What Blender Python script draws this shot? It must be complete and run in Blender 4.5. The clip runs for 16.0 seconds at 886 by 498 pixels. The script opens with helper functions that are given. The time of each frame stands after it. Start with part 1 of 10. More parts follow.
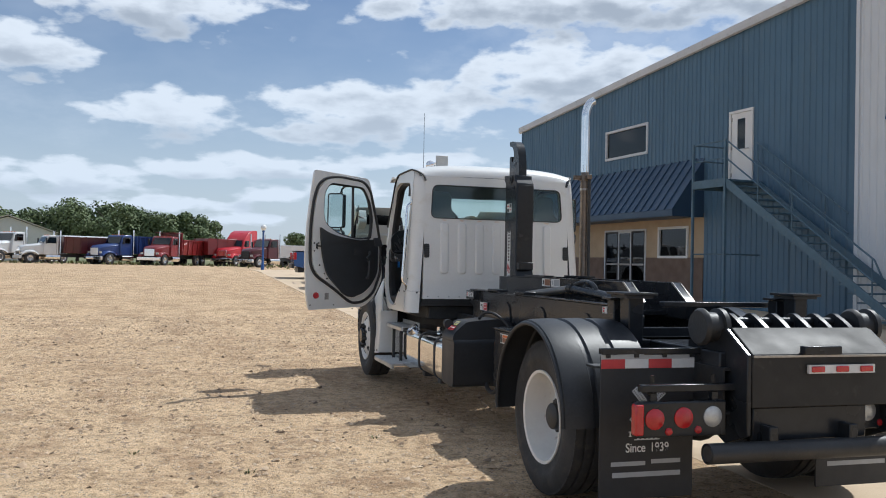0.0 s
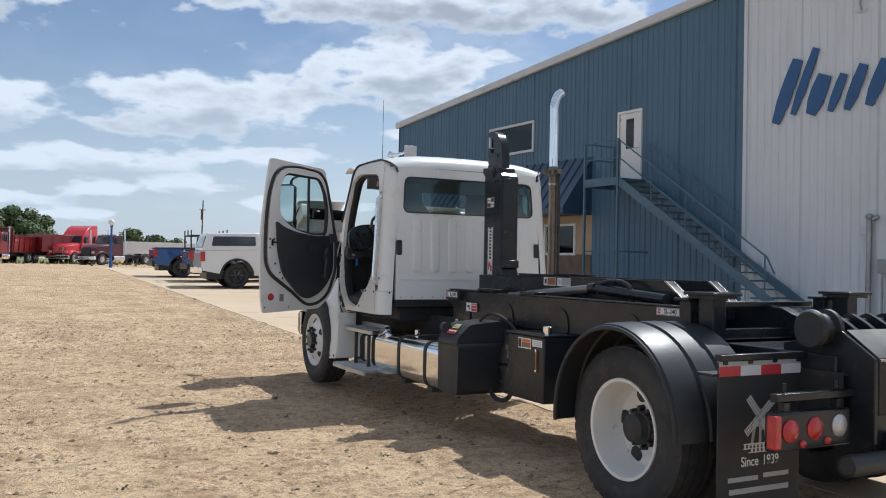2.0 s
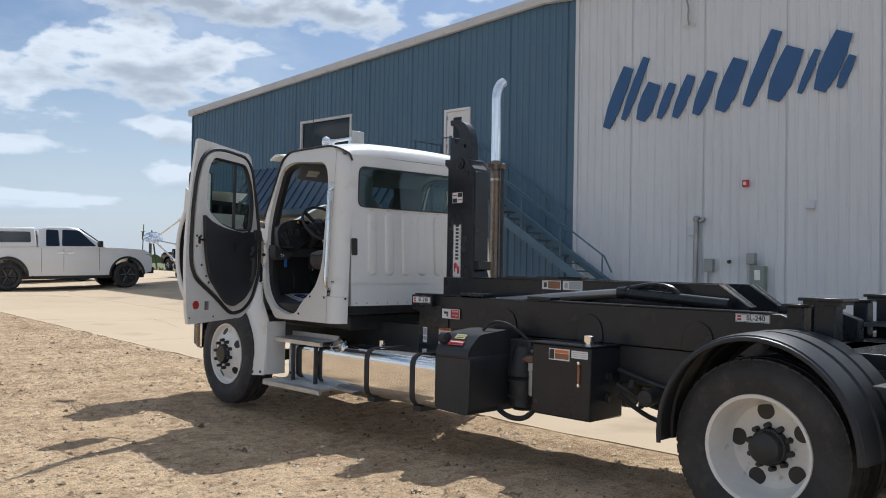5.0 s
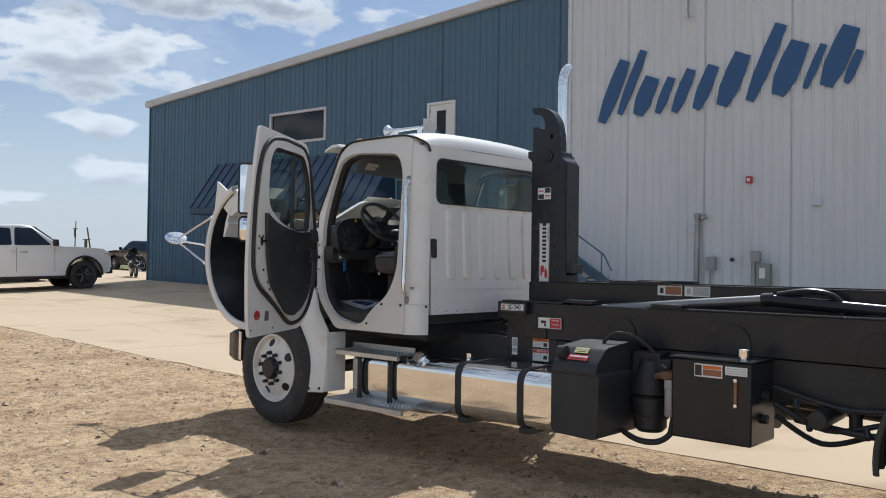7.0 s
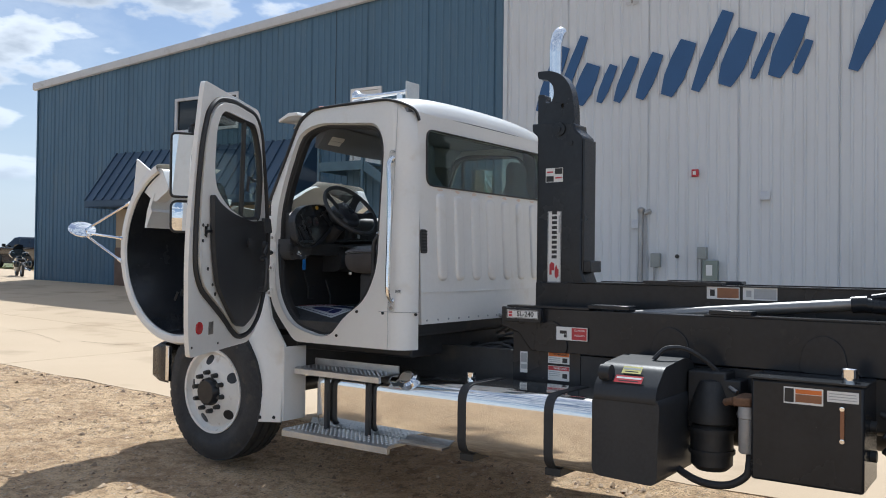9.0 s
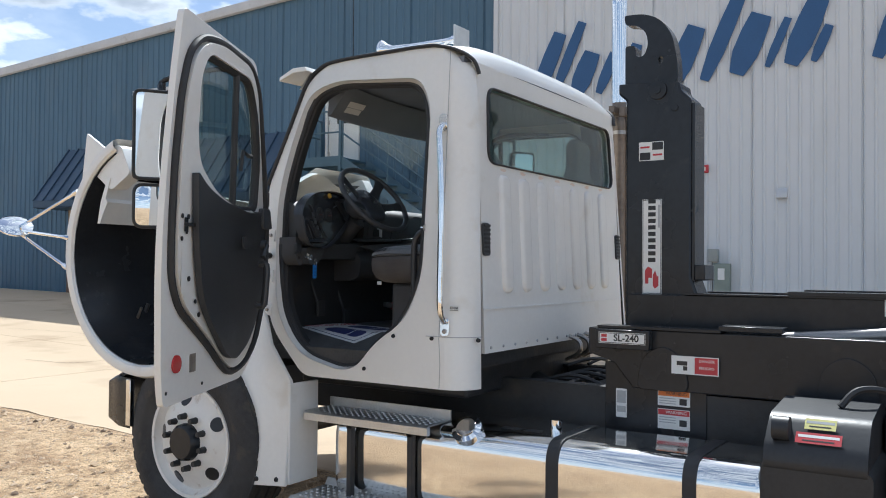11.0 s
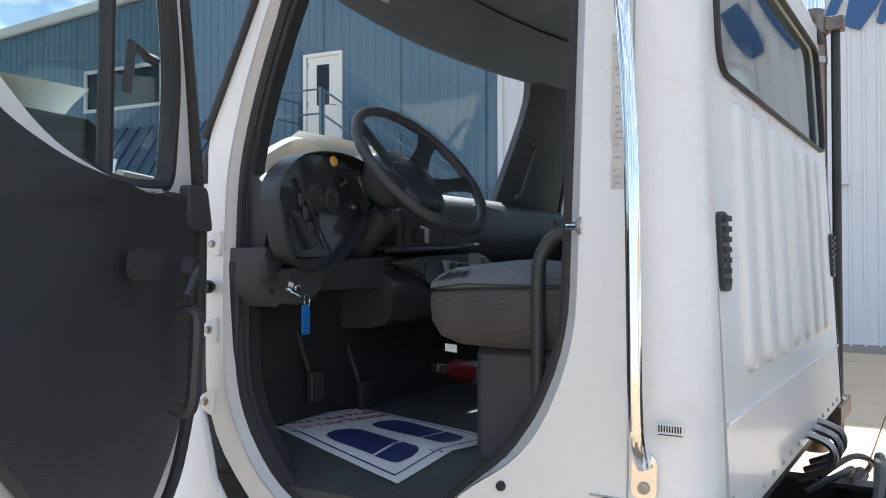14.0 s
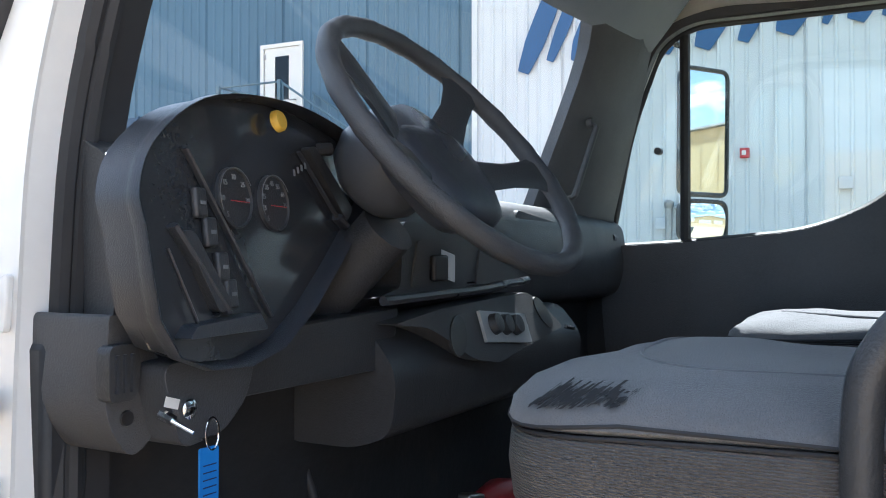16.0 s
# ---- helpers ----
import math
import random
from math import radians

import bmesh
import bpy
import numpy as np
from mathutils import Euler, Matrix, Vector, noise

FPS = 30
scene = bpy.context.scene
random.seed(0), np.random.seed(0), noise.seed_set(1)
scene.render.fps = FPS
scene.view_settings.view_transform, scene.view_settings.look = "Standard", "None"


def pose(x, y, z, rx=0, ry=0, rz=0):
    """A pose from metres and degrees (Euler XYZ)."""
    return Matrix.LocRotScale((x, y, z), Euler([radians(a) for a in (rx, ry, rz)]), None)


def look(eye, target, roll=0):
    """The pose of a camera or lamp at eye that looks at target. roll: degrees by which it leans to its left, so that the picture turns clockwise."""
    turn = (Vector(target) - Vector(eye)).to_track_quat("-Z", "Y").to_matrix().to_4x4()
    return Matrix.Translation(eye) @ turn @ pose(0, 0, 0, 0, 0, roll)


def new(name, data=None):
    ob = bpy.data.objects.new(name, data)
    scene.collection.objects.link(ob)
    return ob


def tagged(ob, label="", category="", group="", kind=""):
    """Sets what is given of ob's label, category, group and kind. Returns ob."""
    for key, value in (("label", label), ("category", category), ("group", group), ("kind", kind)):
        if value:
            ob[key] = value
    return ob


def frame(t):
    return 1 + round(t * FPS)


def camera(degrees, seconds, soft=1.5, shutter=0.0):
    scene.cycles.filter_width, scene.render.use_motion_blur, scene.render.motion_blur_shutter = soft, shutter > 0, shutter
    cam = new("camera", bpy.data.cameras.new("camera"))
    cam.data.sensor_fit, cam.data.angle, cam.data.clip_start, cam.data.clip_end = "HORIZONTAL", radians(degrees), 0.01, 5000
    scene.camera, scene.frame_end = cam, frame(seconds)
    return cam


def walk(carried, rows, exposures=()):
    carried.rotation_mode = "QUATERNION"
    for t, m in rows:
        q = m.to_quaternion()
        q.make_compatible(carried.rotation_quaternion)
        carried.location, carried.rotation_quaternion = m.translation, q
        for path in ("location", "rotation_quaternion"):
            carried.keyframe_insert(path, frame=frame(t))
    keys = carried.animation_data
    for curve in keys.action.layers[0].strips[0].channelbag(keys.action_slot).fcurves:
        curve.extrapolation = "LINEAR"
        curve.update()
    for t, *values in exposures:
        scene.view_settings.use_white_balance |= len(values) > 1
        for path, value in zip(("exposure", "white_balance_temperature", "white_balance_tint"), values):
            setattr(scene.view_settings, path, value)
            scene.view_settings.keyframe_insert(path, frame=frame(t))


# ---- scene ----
cam = camera(55.1, 16.0, soft=1.0)
PATH = [
    (0, (-3.352, -10.971, 1.652), (-2.784, -9.054, 1.686), 1.2),
    (0.5, (-3.644, -10.699, 1.635), (-2.997, -8.807, 1.669), 1.3),
    (1, (-3.933, -10.389, 1.633), (-3.2, -8.528, 1.666), 1.3),
    (1.5, (-4.234, -10.135, 1.655), (-3.411, -8.312, 1.688), 1.3),
    (2, (-4.461, -9.822, 1.635), (-3.549, -8.042, 1.669), 1.1),
    (2.5, (-4.73, -9.485, 1.62), (-3.733, -7.751, 1.655), 1.2),
    (3, (-4.971, -9.175, 1.628), (-3.872, -7.505, 1.663), 1.3),
    (3.5, (-5.136, -8.823, 1.631), (-3.928, -7.23, 1.666), 1.4),
    (4, (-5.397, -8.508, 1.643), (-4.105, -6.981, 1.676), 1.3),
    (4.2, (-5.451, -8.399, 1.635), (-4.138, -6.891, 1.67), 1.2),
    (6.5, (-5.912, -6.712, 1.642), (-4.445, -5.353, 1.676), 1.0),
    (7, (-5.952, -6.372, 1.674), (-4.466, -5.034, 1.707), 0.8),
    (7.5, (-5.799, -6.045, 1.669), (-4.283, -4.742, 1.702), 0.7),
    (8, (-5.678, -5.674, 1.657), (-4.126, -4.414, 1.69), 0.6),
    (8.5, (-5.549, -5.321, 1.663), (-3.957, -4.111, 1.695), 0.6),
    (9, (-5.295, -4.974, 1.661), (-3.665, -3.817, 1.691), 0.7),
    (9.2, (-5.21, -4.821, 1.655), (-3.568, -3.679, 1.684), 0.6),
    (11.5, (-4.047, -3.379, 1.675), (-2.359, -2.308, 1.716), 0.4),
    (12, (-3.746, -3.099, 1.698), (-2.049, -2.041, 1.738), 0.2),
    (12.5, (-3.48, -2.805, 1.729), (-1.779, -1.755, 1.769), 0.2),
    (13, (-3.12, -2.554, 1.765), (-1.414, -1.511, 1.795), 0.3),
    (13.5, (-2.839, -2.251, 1.764), (-1.129, -1.214, 1.793), 0.2),
    (14, (-2.524, -2.006, 1.777), (-0.813, -0.971, 1.805), -0.1),
    (14.5, (-2.185, -1.772, 1.791), (-0.471, -0.742, 1.822), -0.4),
    (15, (-1.958, -1.553, 1.825), (-0.238, -0.533, 1.856), -0.3),
    (15.5, (-1.705, -1.393, 1.845), (0.03, -0.399, 1.876), -0.1),
    (16, (-1.548, -1.256, 1.865), (0.208, -0.3, 1.901), 0.0),
]
EXPOSURES = [(0.0, -0.06, 5580, 8), (3.5, -0.02, 5580, 8), (7.0, -0.08, 5680, 8), (8.0, 0.0, 5620, 8), (9.0, 0.14, 5550, 8), (11.5, 0.46, 5500, 7), (12.5, 0.66, 5470, 7), (14.0, 1.06, 5420, 7), (15.0, 1.37, 5380, 8), (16.0, 1.84, 5360, 8)]
walk(cam, [(t, look(eye, target, roll)) for t, eye, target, roll in PATH], EXPOSURES)

# ---- sky, sun ----
SUN_TO = Vector((0.67, 0.29, 1.0)).normalized()
sun = new("sun", bpy.data.lights.new("sun", "SUN"))
sun.data.energy, sun.data.angle, sun.data.color = 4.3, radians(0.55), (1.0, 0.925, 0.80)
sun.matrix_basis = look(SUN_TO * 60, (0, 0, 0))

world = bpy.data.worlds.new("sky")
scene.world = world
world.use_nodes = True
wn, wl = world.node_tree.nodes, world.node_tree.links
wn.clear()


def wnode(kind, **vals):
    n = wn.new(kind)
    for k, v in vals.items():
        if k in n.inputs:
            n.inputs[k].default_value = v
    return n


def wmath(op, a, b=None, clamp=False):
    n = wn.new("ShaderNodeMath")
    n.operation, n.use_clamp = op, clamp
    for i, v in enumerate((a, b)):
        if v is None:
            continue
        if isinstance(v, (int, float)):
            n.inputs[i].default_value = v
        else:
            wl.new(v, n.inputs[i])
    return n.outputs[0]


sky = wn.new("ShaderNodeTexSky")
sky.sky_type, sky.sun_disc = "NISHITA", False
sky.sun_elevation = math.asin(SUN_TO.z)
sky.sun_rotation = math.atan2(SUN_TO.x, SUN_TO.y)
sky.air_density, sky.dust_density, sky.ozone_density = 1.0, 1.5, 1.4
tc = wn.new("ShaderNodeTexCoord")
sep = wn.new("ShaderNodeSeparateXYZ")
wl.new(tc.outputs["Generated"], sep.inputs[0])
up = wmath("MAXIMUM", sep.outputs[2], 0.0)
# heaped clouds: flattened puffs that shrink towards the horizon
near = wmath("MAXIMUM", wmath("SQRT", wmath("SUBTRACT", 1.0, wmath("MULTIPLY", up, up))), 0.25)
comb = wn.new("ShaderNodeCombineXYZ")
wl.new(wmath("DIVIDE", sep.outputs[0], near), comb.inputs[0])
wl.new(wmath("DIVIDE", sep.outputs[1], near), comb.inputs[1])
wl.new(wmath("MULTIPLY", wmath("POWER", up, 0.75), 2.2), comb.inputs[2])


def cloud_noise(shift, scale, detail, rough=0.52):
    mp = wn.new("ShaderNodeMapping")
    mp.inputs["Location"].default_value = shift
    wl.new(comb.outputs[0], mp.inputs[0])
    nz = wnode("ShaderNodeTexNoise", Scale=scale, Detail=detail, Roughness=rough)
    wl.new(mp.outputs[0], nz.inputs["Vector"])
    return nz.outputs["Fac"]


def ramp(src, lo, hi):
    r = wn.new("ShaderNodeMapRange")
    r.interpolation_type = "SMOOTHSTEP"
    r.inputs["From Min"].default_value, r.inputs["From Max"].default_value = lo, hi
    wl.new(src, r.inputs["Value"])
    return r.outputs[0]


# fair-weather clouds over the yard and the building: azimuth, elevation, half width and half height in degrees
CLOUDS = ((-1.4, 9.1, 5.2, 1.5), (11.3, 9.8, 9.0, 2.3), (24.0, 12.3, 8.0, 2.8), (28.0, 17.3, 17.0, 2.3), (-3.4, 15.9, 8.5, 1.8), (-10.0, 12.4, 3.4, 1.8),
          (0.1, 5.8, 3.0, 0.75), (6.0, 6.2, 4.8, 0.9), (-8.1, 4.9, 5.4, 1.0), (5.0, 4.3, 3.4, 0.7), (14.8, 6.7, 4.6, 0.8), (9.7, 4.8, 3.4, 0.7),
          (25.6, 8.4, 2.4, 0.8), (26.8, 5.5, 3.4, 0.9), (18.0, 3.6, 5.0, 0.6), (-3.0, 3.4, 6.5, 0.6), (2.5, 2.6, 4.0, 0.5))
azim = wmath("ARCTAN2", sep.outputs[0], sep.outputs[1])
elev = wmath("ARCSINE", sep.outputs[2])
puff = cloud_noise((5.2, 2.6, 0.4), 17.0, 10.0, 0.49)
lump = wmath("MULTIPLY", wmath("SUBTRACT", puff, 0.5), 2.9)


def heap(raise_by):
    """Nearness to the heart of the nearest cloud, looked up a little higher in the sky."""
    at = wn.new("ShaderNodeCombineXYZ")
    wl.new(azim, at.inputs[0])
    wl.new(wmath("ADD", elev, radians(raise_by)), at.inputs[1])
    least = None
    for az, el, hw, hh in CLOUDS:
        mp = wn.new("ShaderNodeMapping")
        mp.vector_type = "TEXTURE"
        mp.inputs["Location"].default_value = (radians(az), radians(el), 0)
        mp.inputs["Scale"].default_value = (radians(hw), radians(hh), 1)
        wl.new(at.outputs[0], mp.inputs[0])
        ln = wn.new("ShaderNodeVectorMath")
        ln.operation = "LENGTH"
        wl.new(mp.outputs[0], ln.inputs[0])
        least = ln.outputs["Value"] if least is None else wmath("MINIMUM", least, ln.outputs["Value"])
    return wmath("ADD", wmath("SUBTRACT", 0.97, least), lump)


mask_near = ramp(heap(0.0), -0.13, 0.36)
core_near = wmath("MULTIPLY", ramp(heap(0.85), 0.05, 1.10), 0.95)
# the rest of the sky carries scattered clouds of the same kind
big = cloud_noise((5.2, 2.6, 0.4), 7.2, 12.0, 0.52)
above = cloud_noise((5.2, 2.6, 0.438), 7.2, 4.5, 0.50)
veil = cloud_noise((8.0, 2.0, 3.0), 1.3, 6.0, 0.6)
aside = wmath("MAXIMUM", ramp(wmath("ABSOLUTE", wmath("SUBTRACT", azim, radians(27))), radians(40), radians(50)), ramp(elev, radians(19), radians(24)))
mask = wmath("MAXIMUM", mask_near, wmath("MULTIPLY", ramp(big, 0.480, 0.540), aside))
streak = cloud_noise((1.0, 4.0, 7.0), 3.2, 8.0, 0.62)
wisp = wmath("MAXIMUM", wmath("MULTIPLY", ramp(veil, 0.42, 0.72), 0.26), wmath("MULTIPLY", ramp(streak, 0.48, 0.72), 0.30))
cover = wmath("MAXIMUM", mask, wisp, True)
core = wmath("MAXIMUM", core_near, wmath("MULTIPLY", ramp(above, 0.475, 0.60), aside))
white = wn.new("ShaderNodeMix")
white.data_type = "RGBA"
white.inputs["A"].default_value, white.inputs["B"].default_value = (10.2, 10.15, 10.0, 1), (5.0, 5.3, 5.7, 1)
wl.new(core, white.inputs["Factor"])
mixed = wn.new("ShaderNodeMix")
mixed.data_type = "RGBA"
wl.new(cover, mixed.inputs["Factor"])
wl.new(sky.outputs[0], mixed.inputs["A"])
wl.new(white.outputs["Result"], mixed.inputs["B"])
haze = wn.new("ShaderNodeMix")
haze.data_type = "RGBA"
haze.inputs["B"].default_value = (8.9, 9.4, 9.7, 1)
wl.new(wmath("MULTIPLY", ramp(wmath("SUBTRACT", 0.30, up), 0.0, 0.30), 0.62), haze.inputs["Factor"])
wl.new(mixed.outputs["Result"], haze.inputs["A"])
bg = wnode("ShaderNodeBackground", Strength=0.085)
wl.new(haze.outputs["Result"], bg.inputs["Color"])
wout = wn.new("ShaderNodeOutputWorld")
wl.new(bg.outputs[0], wout.inputs[0])

# ---- materials ----
MATS = {}


def mat(name, color, rough=0.5, metal=0.0, vary=0.12, fine=60.0, coarse=3.0, bump=0.0, bump_scale=80.0, coat=0.0,
        second=None, spots=0.0, dirt=None, dirt_at=0.62, sheen=0.0, spec=0.5, rand=0.0, stretch=(1, 1, 1), bands=0.0):
    if name in MATS:
        return MATS[name]
    m = bpy.data.materials.new(name)
    m.use_nodes = True
    n, l = m.node_tree.nodes, m.node_tree.links
    b = n["Principled BSDF"]
    co = n.new("ShaderNodeTexCoord")
    mp = n.new("ShaderNodeMapping")
    mp.inputs["Scale"].default_value = stretch
    l.new(co.outputs["Object"], mp.inputs[0])

    def noise_tex(scale, detail=4.0):
        t = n.new("ShaderNodeTexNoise")
        t.inputs["Scale"].default_value, t.inputs["Detail"].default_value = scale, detail
        l.new(mp.outputs[0], t.inputs["Vector"])
        return t.outputs["Fac"]

    def mix(fac, a, bb, mode="MIX"):
        x = n.new("ShaderNodeMix")
        x.data_type, x.blend_type = "RGBA", mode
        for key, v in (("Factor", fac), ("A", a), ("B", bb)):
            if isinstance(v, (int, float)):
                x.inputs[key].default_value = v
            elif isinstance(v, tuple):
                x.inputs[key].default_value = (*v[:3], 1)
            else:
                l.new(v, x.inputs[key])
        return x.outputs["Result"]

    def rng(src, lo, hi, a=0.0, c=1.0):
        r = n.new("ShaderNodeMapRange")
        r.inputs["From Min"].default_value, r.inputs["From Max"].default_value = lo, hi
        r.inputs["To Min"].default_value, r.inputs["To Max"].default_value = a, c
        l.new(src, r.inputs["Value"])
        return r.outputs[0]

    c2 = second or tuple(max(0.0, c * (1 - 2.2 * vary)) for c in color)
    nf, nc = noise_tex(fine, 3), noise_tex(coarse, 5)
    col = mix(rng(nc, 0.3, 0.7), color, c2)
    col = mix(rng(nf, 0.25, 0.75, 0.0, 0.55), col, tuple(min(1.0, c * (1 + vary)) for c in color))
    if dirt:
        nd = noise_tex(coarse * 2.3, 8)
        col = mix(rng(nd, dirt_at, dirt_at + 0.14), col, dirt)
    if spots:
        v = n.new("ShaderNodeTexVoronoi")
        v.inputs["Scale"].default_value = spots
        l.new(mp.outputs[0], v.inputs["Vector"])
        col = mix(rng(v.outputs["Distance"], 0.0, 0.35, 0.35, 0.0), col, tuple(min(1, c * 1.35) for c in color))
    if rand:
        oi = n.new("ShaderNodeObjectInfo")
        col = mix(rng(oi.outputs["Random"], 0, 1, 0, rand), col, c2)
    l.new(col, b.inputs["Base Color"])
    l.new(rng(nc, 0.2, 0.8, max(0.02, rough * 0.82), min(1, rough * 1.18)), b.inputs["Roughness"])
    b.inputs["Metallic"].default_value = metal
    b.inputs["Coat Weight"].default_value = coat
    b.inputs["Coat Roughness"].default_value = 0.06
    b.inputs["Specular IOR Level"].default_value = spec
    if sheen:
        b.inputs["Sheen Weight"].default_value = sheen
    if bands:
        # woven ribs across the height; shade in the grooves is also put into the colour
        wv = n.new("ShaderNodeTexWave")
        wv.bands_direction = "Z"
        for key, v in (("Scale", bands), ("Distortion", 1.2), ("Detail", 2.0), ("Detail Scale", 3.0)):
            wv.inputs[key].default_value = v
        l.new(mp.outputs[0], wv.inputs["Vector"])
        bp = n.new("ShaderNodeBump")
        bp.inputs["Strength"].default_value, bp.inputs["Distance"].default_value = 0.9, 0.004
        l.new(wv.outputs["Fac"], bp.inputs["Height"])
        l.new(bp.outputs[0], b.inputs["Normal"])
        l.new(mix(rng(wv.outputs["Fac"], 0.0, 0.6, 0.45, 0.0), col, c2), b.inputs["Base Color"])
    elif bump:
        bp = n.new("ShaderNodeBump")
        bp.inputs["Strength"].default_value, bp.inputs["Distance"].default_value = min(1.0, bump), 0.01
        l.new(noise_tex(bump_scale, 6), bp.inputs["Height"])
        l.new(bp.outputs[0], b.inputs["Normal"])
    MATS[name] = m
    return m


def glass_mat(name, tint, gloss_rough=0.02, gloss=0.05):
    m = bpy.data.materials.new(name)
    m.use_nodes = True
    n, l = m.node_tree.nodes, m.node_tree.links
    n.remove(n["Principled BSDF"])
    tr, gl, mx, fr, pw, ad = (n.new("ShaderNode" + k) for k in ("BsdfTransparent", "BsdfGlossy", "MixShader", "LayerWeight", "Math", "Math"))
    tr.inputs["Color"].default_value = (*tint, 1)
    gl.inputs["Roughness"].default_value = gloss_rough
    fr.inputs["Blend"].default_value = 0.5
    pw.operation, ad.operation = "POWER", "MULTIPLY_ADD"
    pw.inputs[1].default_value = 4.0
    ad.inputs[1].default_value, ad.inputs[2].default_value = 0.9, gloss
    l.new(fr.outputs["Facing"], pw.inputs[0])
    l.new(pw.outputs[0], ad.inputs[0])
    l.new(ad.outputs[0], mx.inputs[0])
    l.new(tr.outputs[0], mx.inputs[1])
    l.new(gl.outputs[0], mx.inputs[2])
    l.new(mx.outputs[0], n["Material Output"].inputs[0])
    MATS[name] = m
    return m


def mirror_mat(name, color=(0.85, 0.87, 0.88), rough=0.02):
    return mat(name, color, rough, 1.0, 0.02, 20, 4)


WHITE = mat("truck_white", (0.80, 0.795, 0.77), 0.32, 0, 0.03, 40, 2.0, 0.03, 30, 0.35, dirt=(0.70, 0.67, 0.61), dirt_at=0.62)
BLACK = mat("black_paint", (0.023, 0.0255, 0.030), 0.26, 0, 0.2, 30, 3, 0.04, 60, 0.06, dirt=(0.042, 0.041, 0.039), dirt_at=0.64, spec=0.32)
BLACK_ROUGH = mat("chassis_black", (0.030, 0.031, 0.033), 0.50, 0, 0.2, 30, 3, 0.15, 60, dirt=(0.050, 0.044, 0.037), dirt_at=0.58)
PLASTIC = mat("black_plastic", (0.048, 0.050, 0.054), 0.42, 0, 0.15, 90, 5, 0.2, 300)
POLY = mat("black_poly", (0.036, 0.038, 0.042), 0.42, 0, 0.15, 60, 3, 0.06, 40, spec=0.35)
RUBBER = mat("tyre_rubber", (0.038, 0.038, 0.0395), 0.72, 0, 0.2, 50, 6, 0.25, 120, dirt=(0.060, 0.053, 0.044), dirt_at=0.56)
SEAL = mat("rubber_seal", (0.032, 0.032, 0.034), 0.6, 0, 0.1, 60, 6)
RIM = mat("wheel_white", (0.78, 0.76, 0.72), 0.38, 0, 0.05, 40, 5, 0.03, 40, dirt=(0.40, 0.30, 0.21), dirt_at=0.63)
ALU = mat("polished_aluminium", (0.86, 0.85, 0.83), 0.10, 1, 0.03, 25, 3, 0.035, 6)
ALU_TREAD = mat("tread_aluminium", (0.62, 0.62, 0.61), 0.40, 1, 0.10, 90, 8, 0.2, 150)
CHROME = mat("chrome", (0.90, 0.90, 0.90), 0.07, 1, 0.02, 20, 4)
STEEL = mat("worn_steel", (0.42, 0.40, 0.38), 0.38, 1, 0.2, 50, 6, 0.1, 80)
STACK = mat("brown_pipe", (0.235, 0.19, 0.155), 0.42, 1, 0.25, 30, 4, 0.05, 60)
RUST = mat("rusty_metal", (0.26, 0.15, 0.09), 0.7, 0.3, 0.3, 50, 8, 0.2, 90)
RED = mat("red_lens", (0.50, 0.015, 0.02), 0.18, 0, 0.15, 120, 20, 0.2, 200, 0.6)
RED_TAPE = mat("red_tape", (0.52, 0.04, 0.05), 0.35, 0, 0.08, 200, 20)
WHITE_TAPE = mat("white_tape", (0.70, 0.70, 0.70), 0.35, 0, 0.06, 200, 20)
AMBER = mat("amber_lens", (0.75, 0.18, 0.02), 0.2, 0, 0.1, 120, 20, 0, 1, 0.5)
CLEAR_LENS = mat("clear_lens", (0.62, 0.62, 0.60), 0.2, 0.4, 0.15, 160, 30, 0.3, 200, 0.6)
LABEL_W = mat("label_white", (0.78, 0.78, 0.76), 0.4, 0, 0.04, 60, 10)
LABEL_K = mat("label_black", (0.022, 0.022, 0.0235), 0.4, 0, 0.1, 60, 10)
LABEL_R = mat("label_red", (0.50, 0.04, 0.05), 0.4, 0, 0.08, 60, 10)
LABEL_O = mat("label_orange", (0.75, 0.20, 0.03), 0.4, 0, 0.08, 60, 10)
LABEL_G = mat("label_grey", (0.42, 0.43, 0.44), 0.45, 0, 0.08, 60, 10)
LABEL_B = mat("label_brown", (0.30, 0.13, 0.06), 0.4, 0, 0.1, 60, 10)
LABEL_Y = mat("label_yellow", (0.72, 0.68, 0.25), 0.4, 0, 0.08, 60, 10)
LABEL_BLUE = mat("tag_blue", (0.03, 0.20, 0.62), 0.45, 0, 0.08, 60, 10)
GREY_TRIM = mat("cab_trim_grey", (0.078, 0.078, 0.081), 0.62, 0, 0.1, 140, 5, 0.25, 400)
DARK_TRIM = mat("cab_trim_dark", (0.070, 0.074, 0.082), 0.45, 0, 0.12, 140, 5, 0.25, 400)
HEADLINER = mat("headliner", (0.19, 0.21, 0.245), 0.9, 0, 0.06, 200, 4, 0.2, 500)
SEAT_CLOTH = mat("seat_cloth", (0.14, 0.145, 0.155), 0.9, 0, 0.14, 260, 5, 0.35, 500, sheen=0.3)
SEAT_RIB = mat("seat_ribbed_cloth", (0.145, 0.130, 0.122), 0.95, 0, 0.20, 300, 6, 0.4, 500, sheen=0.15, bands=112.0)
POD = mat("pod_plastic", (0.045, 0.049, 0.058), 0.30, 0, 0.10, 200, 6, 0.2, 600)
COWL = mat("cowl_plastic", (0.080, 0.087, 0.10), 0.30, 0, 0.08, 200, 6, 0.15, 600)
WHEEL_RIM = mat("wheel_rim_plastic", (0.065, 0.067, 0.072), 0.45, 0, 0.10, 150, 6, 0.3, 500)
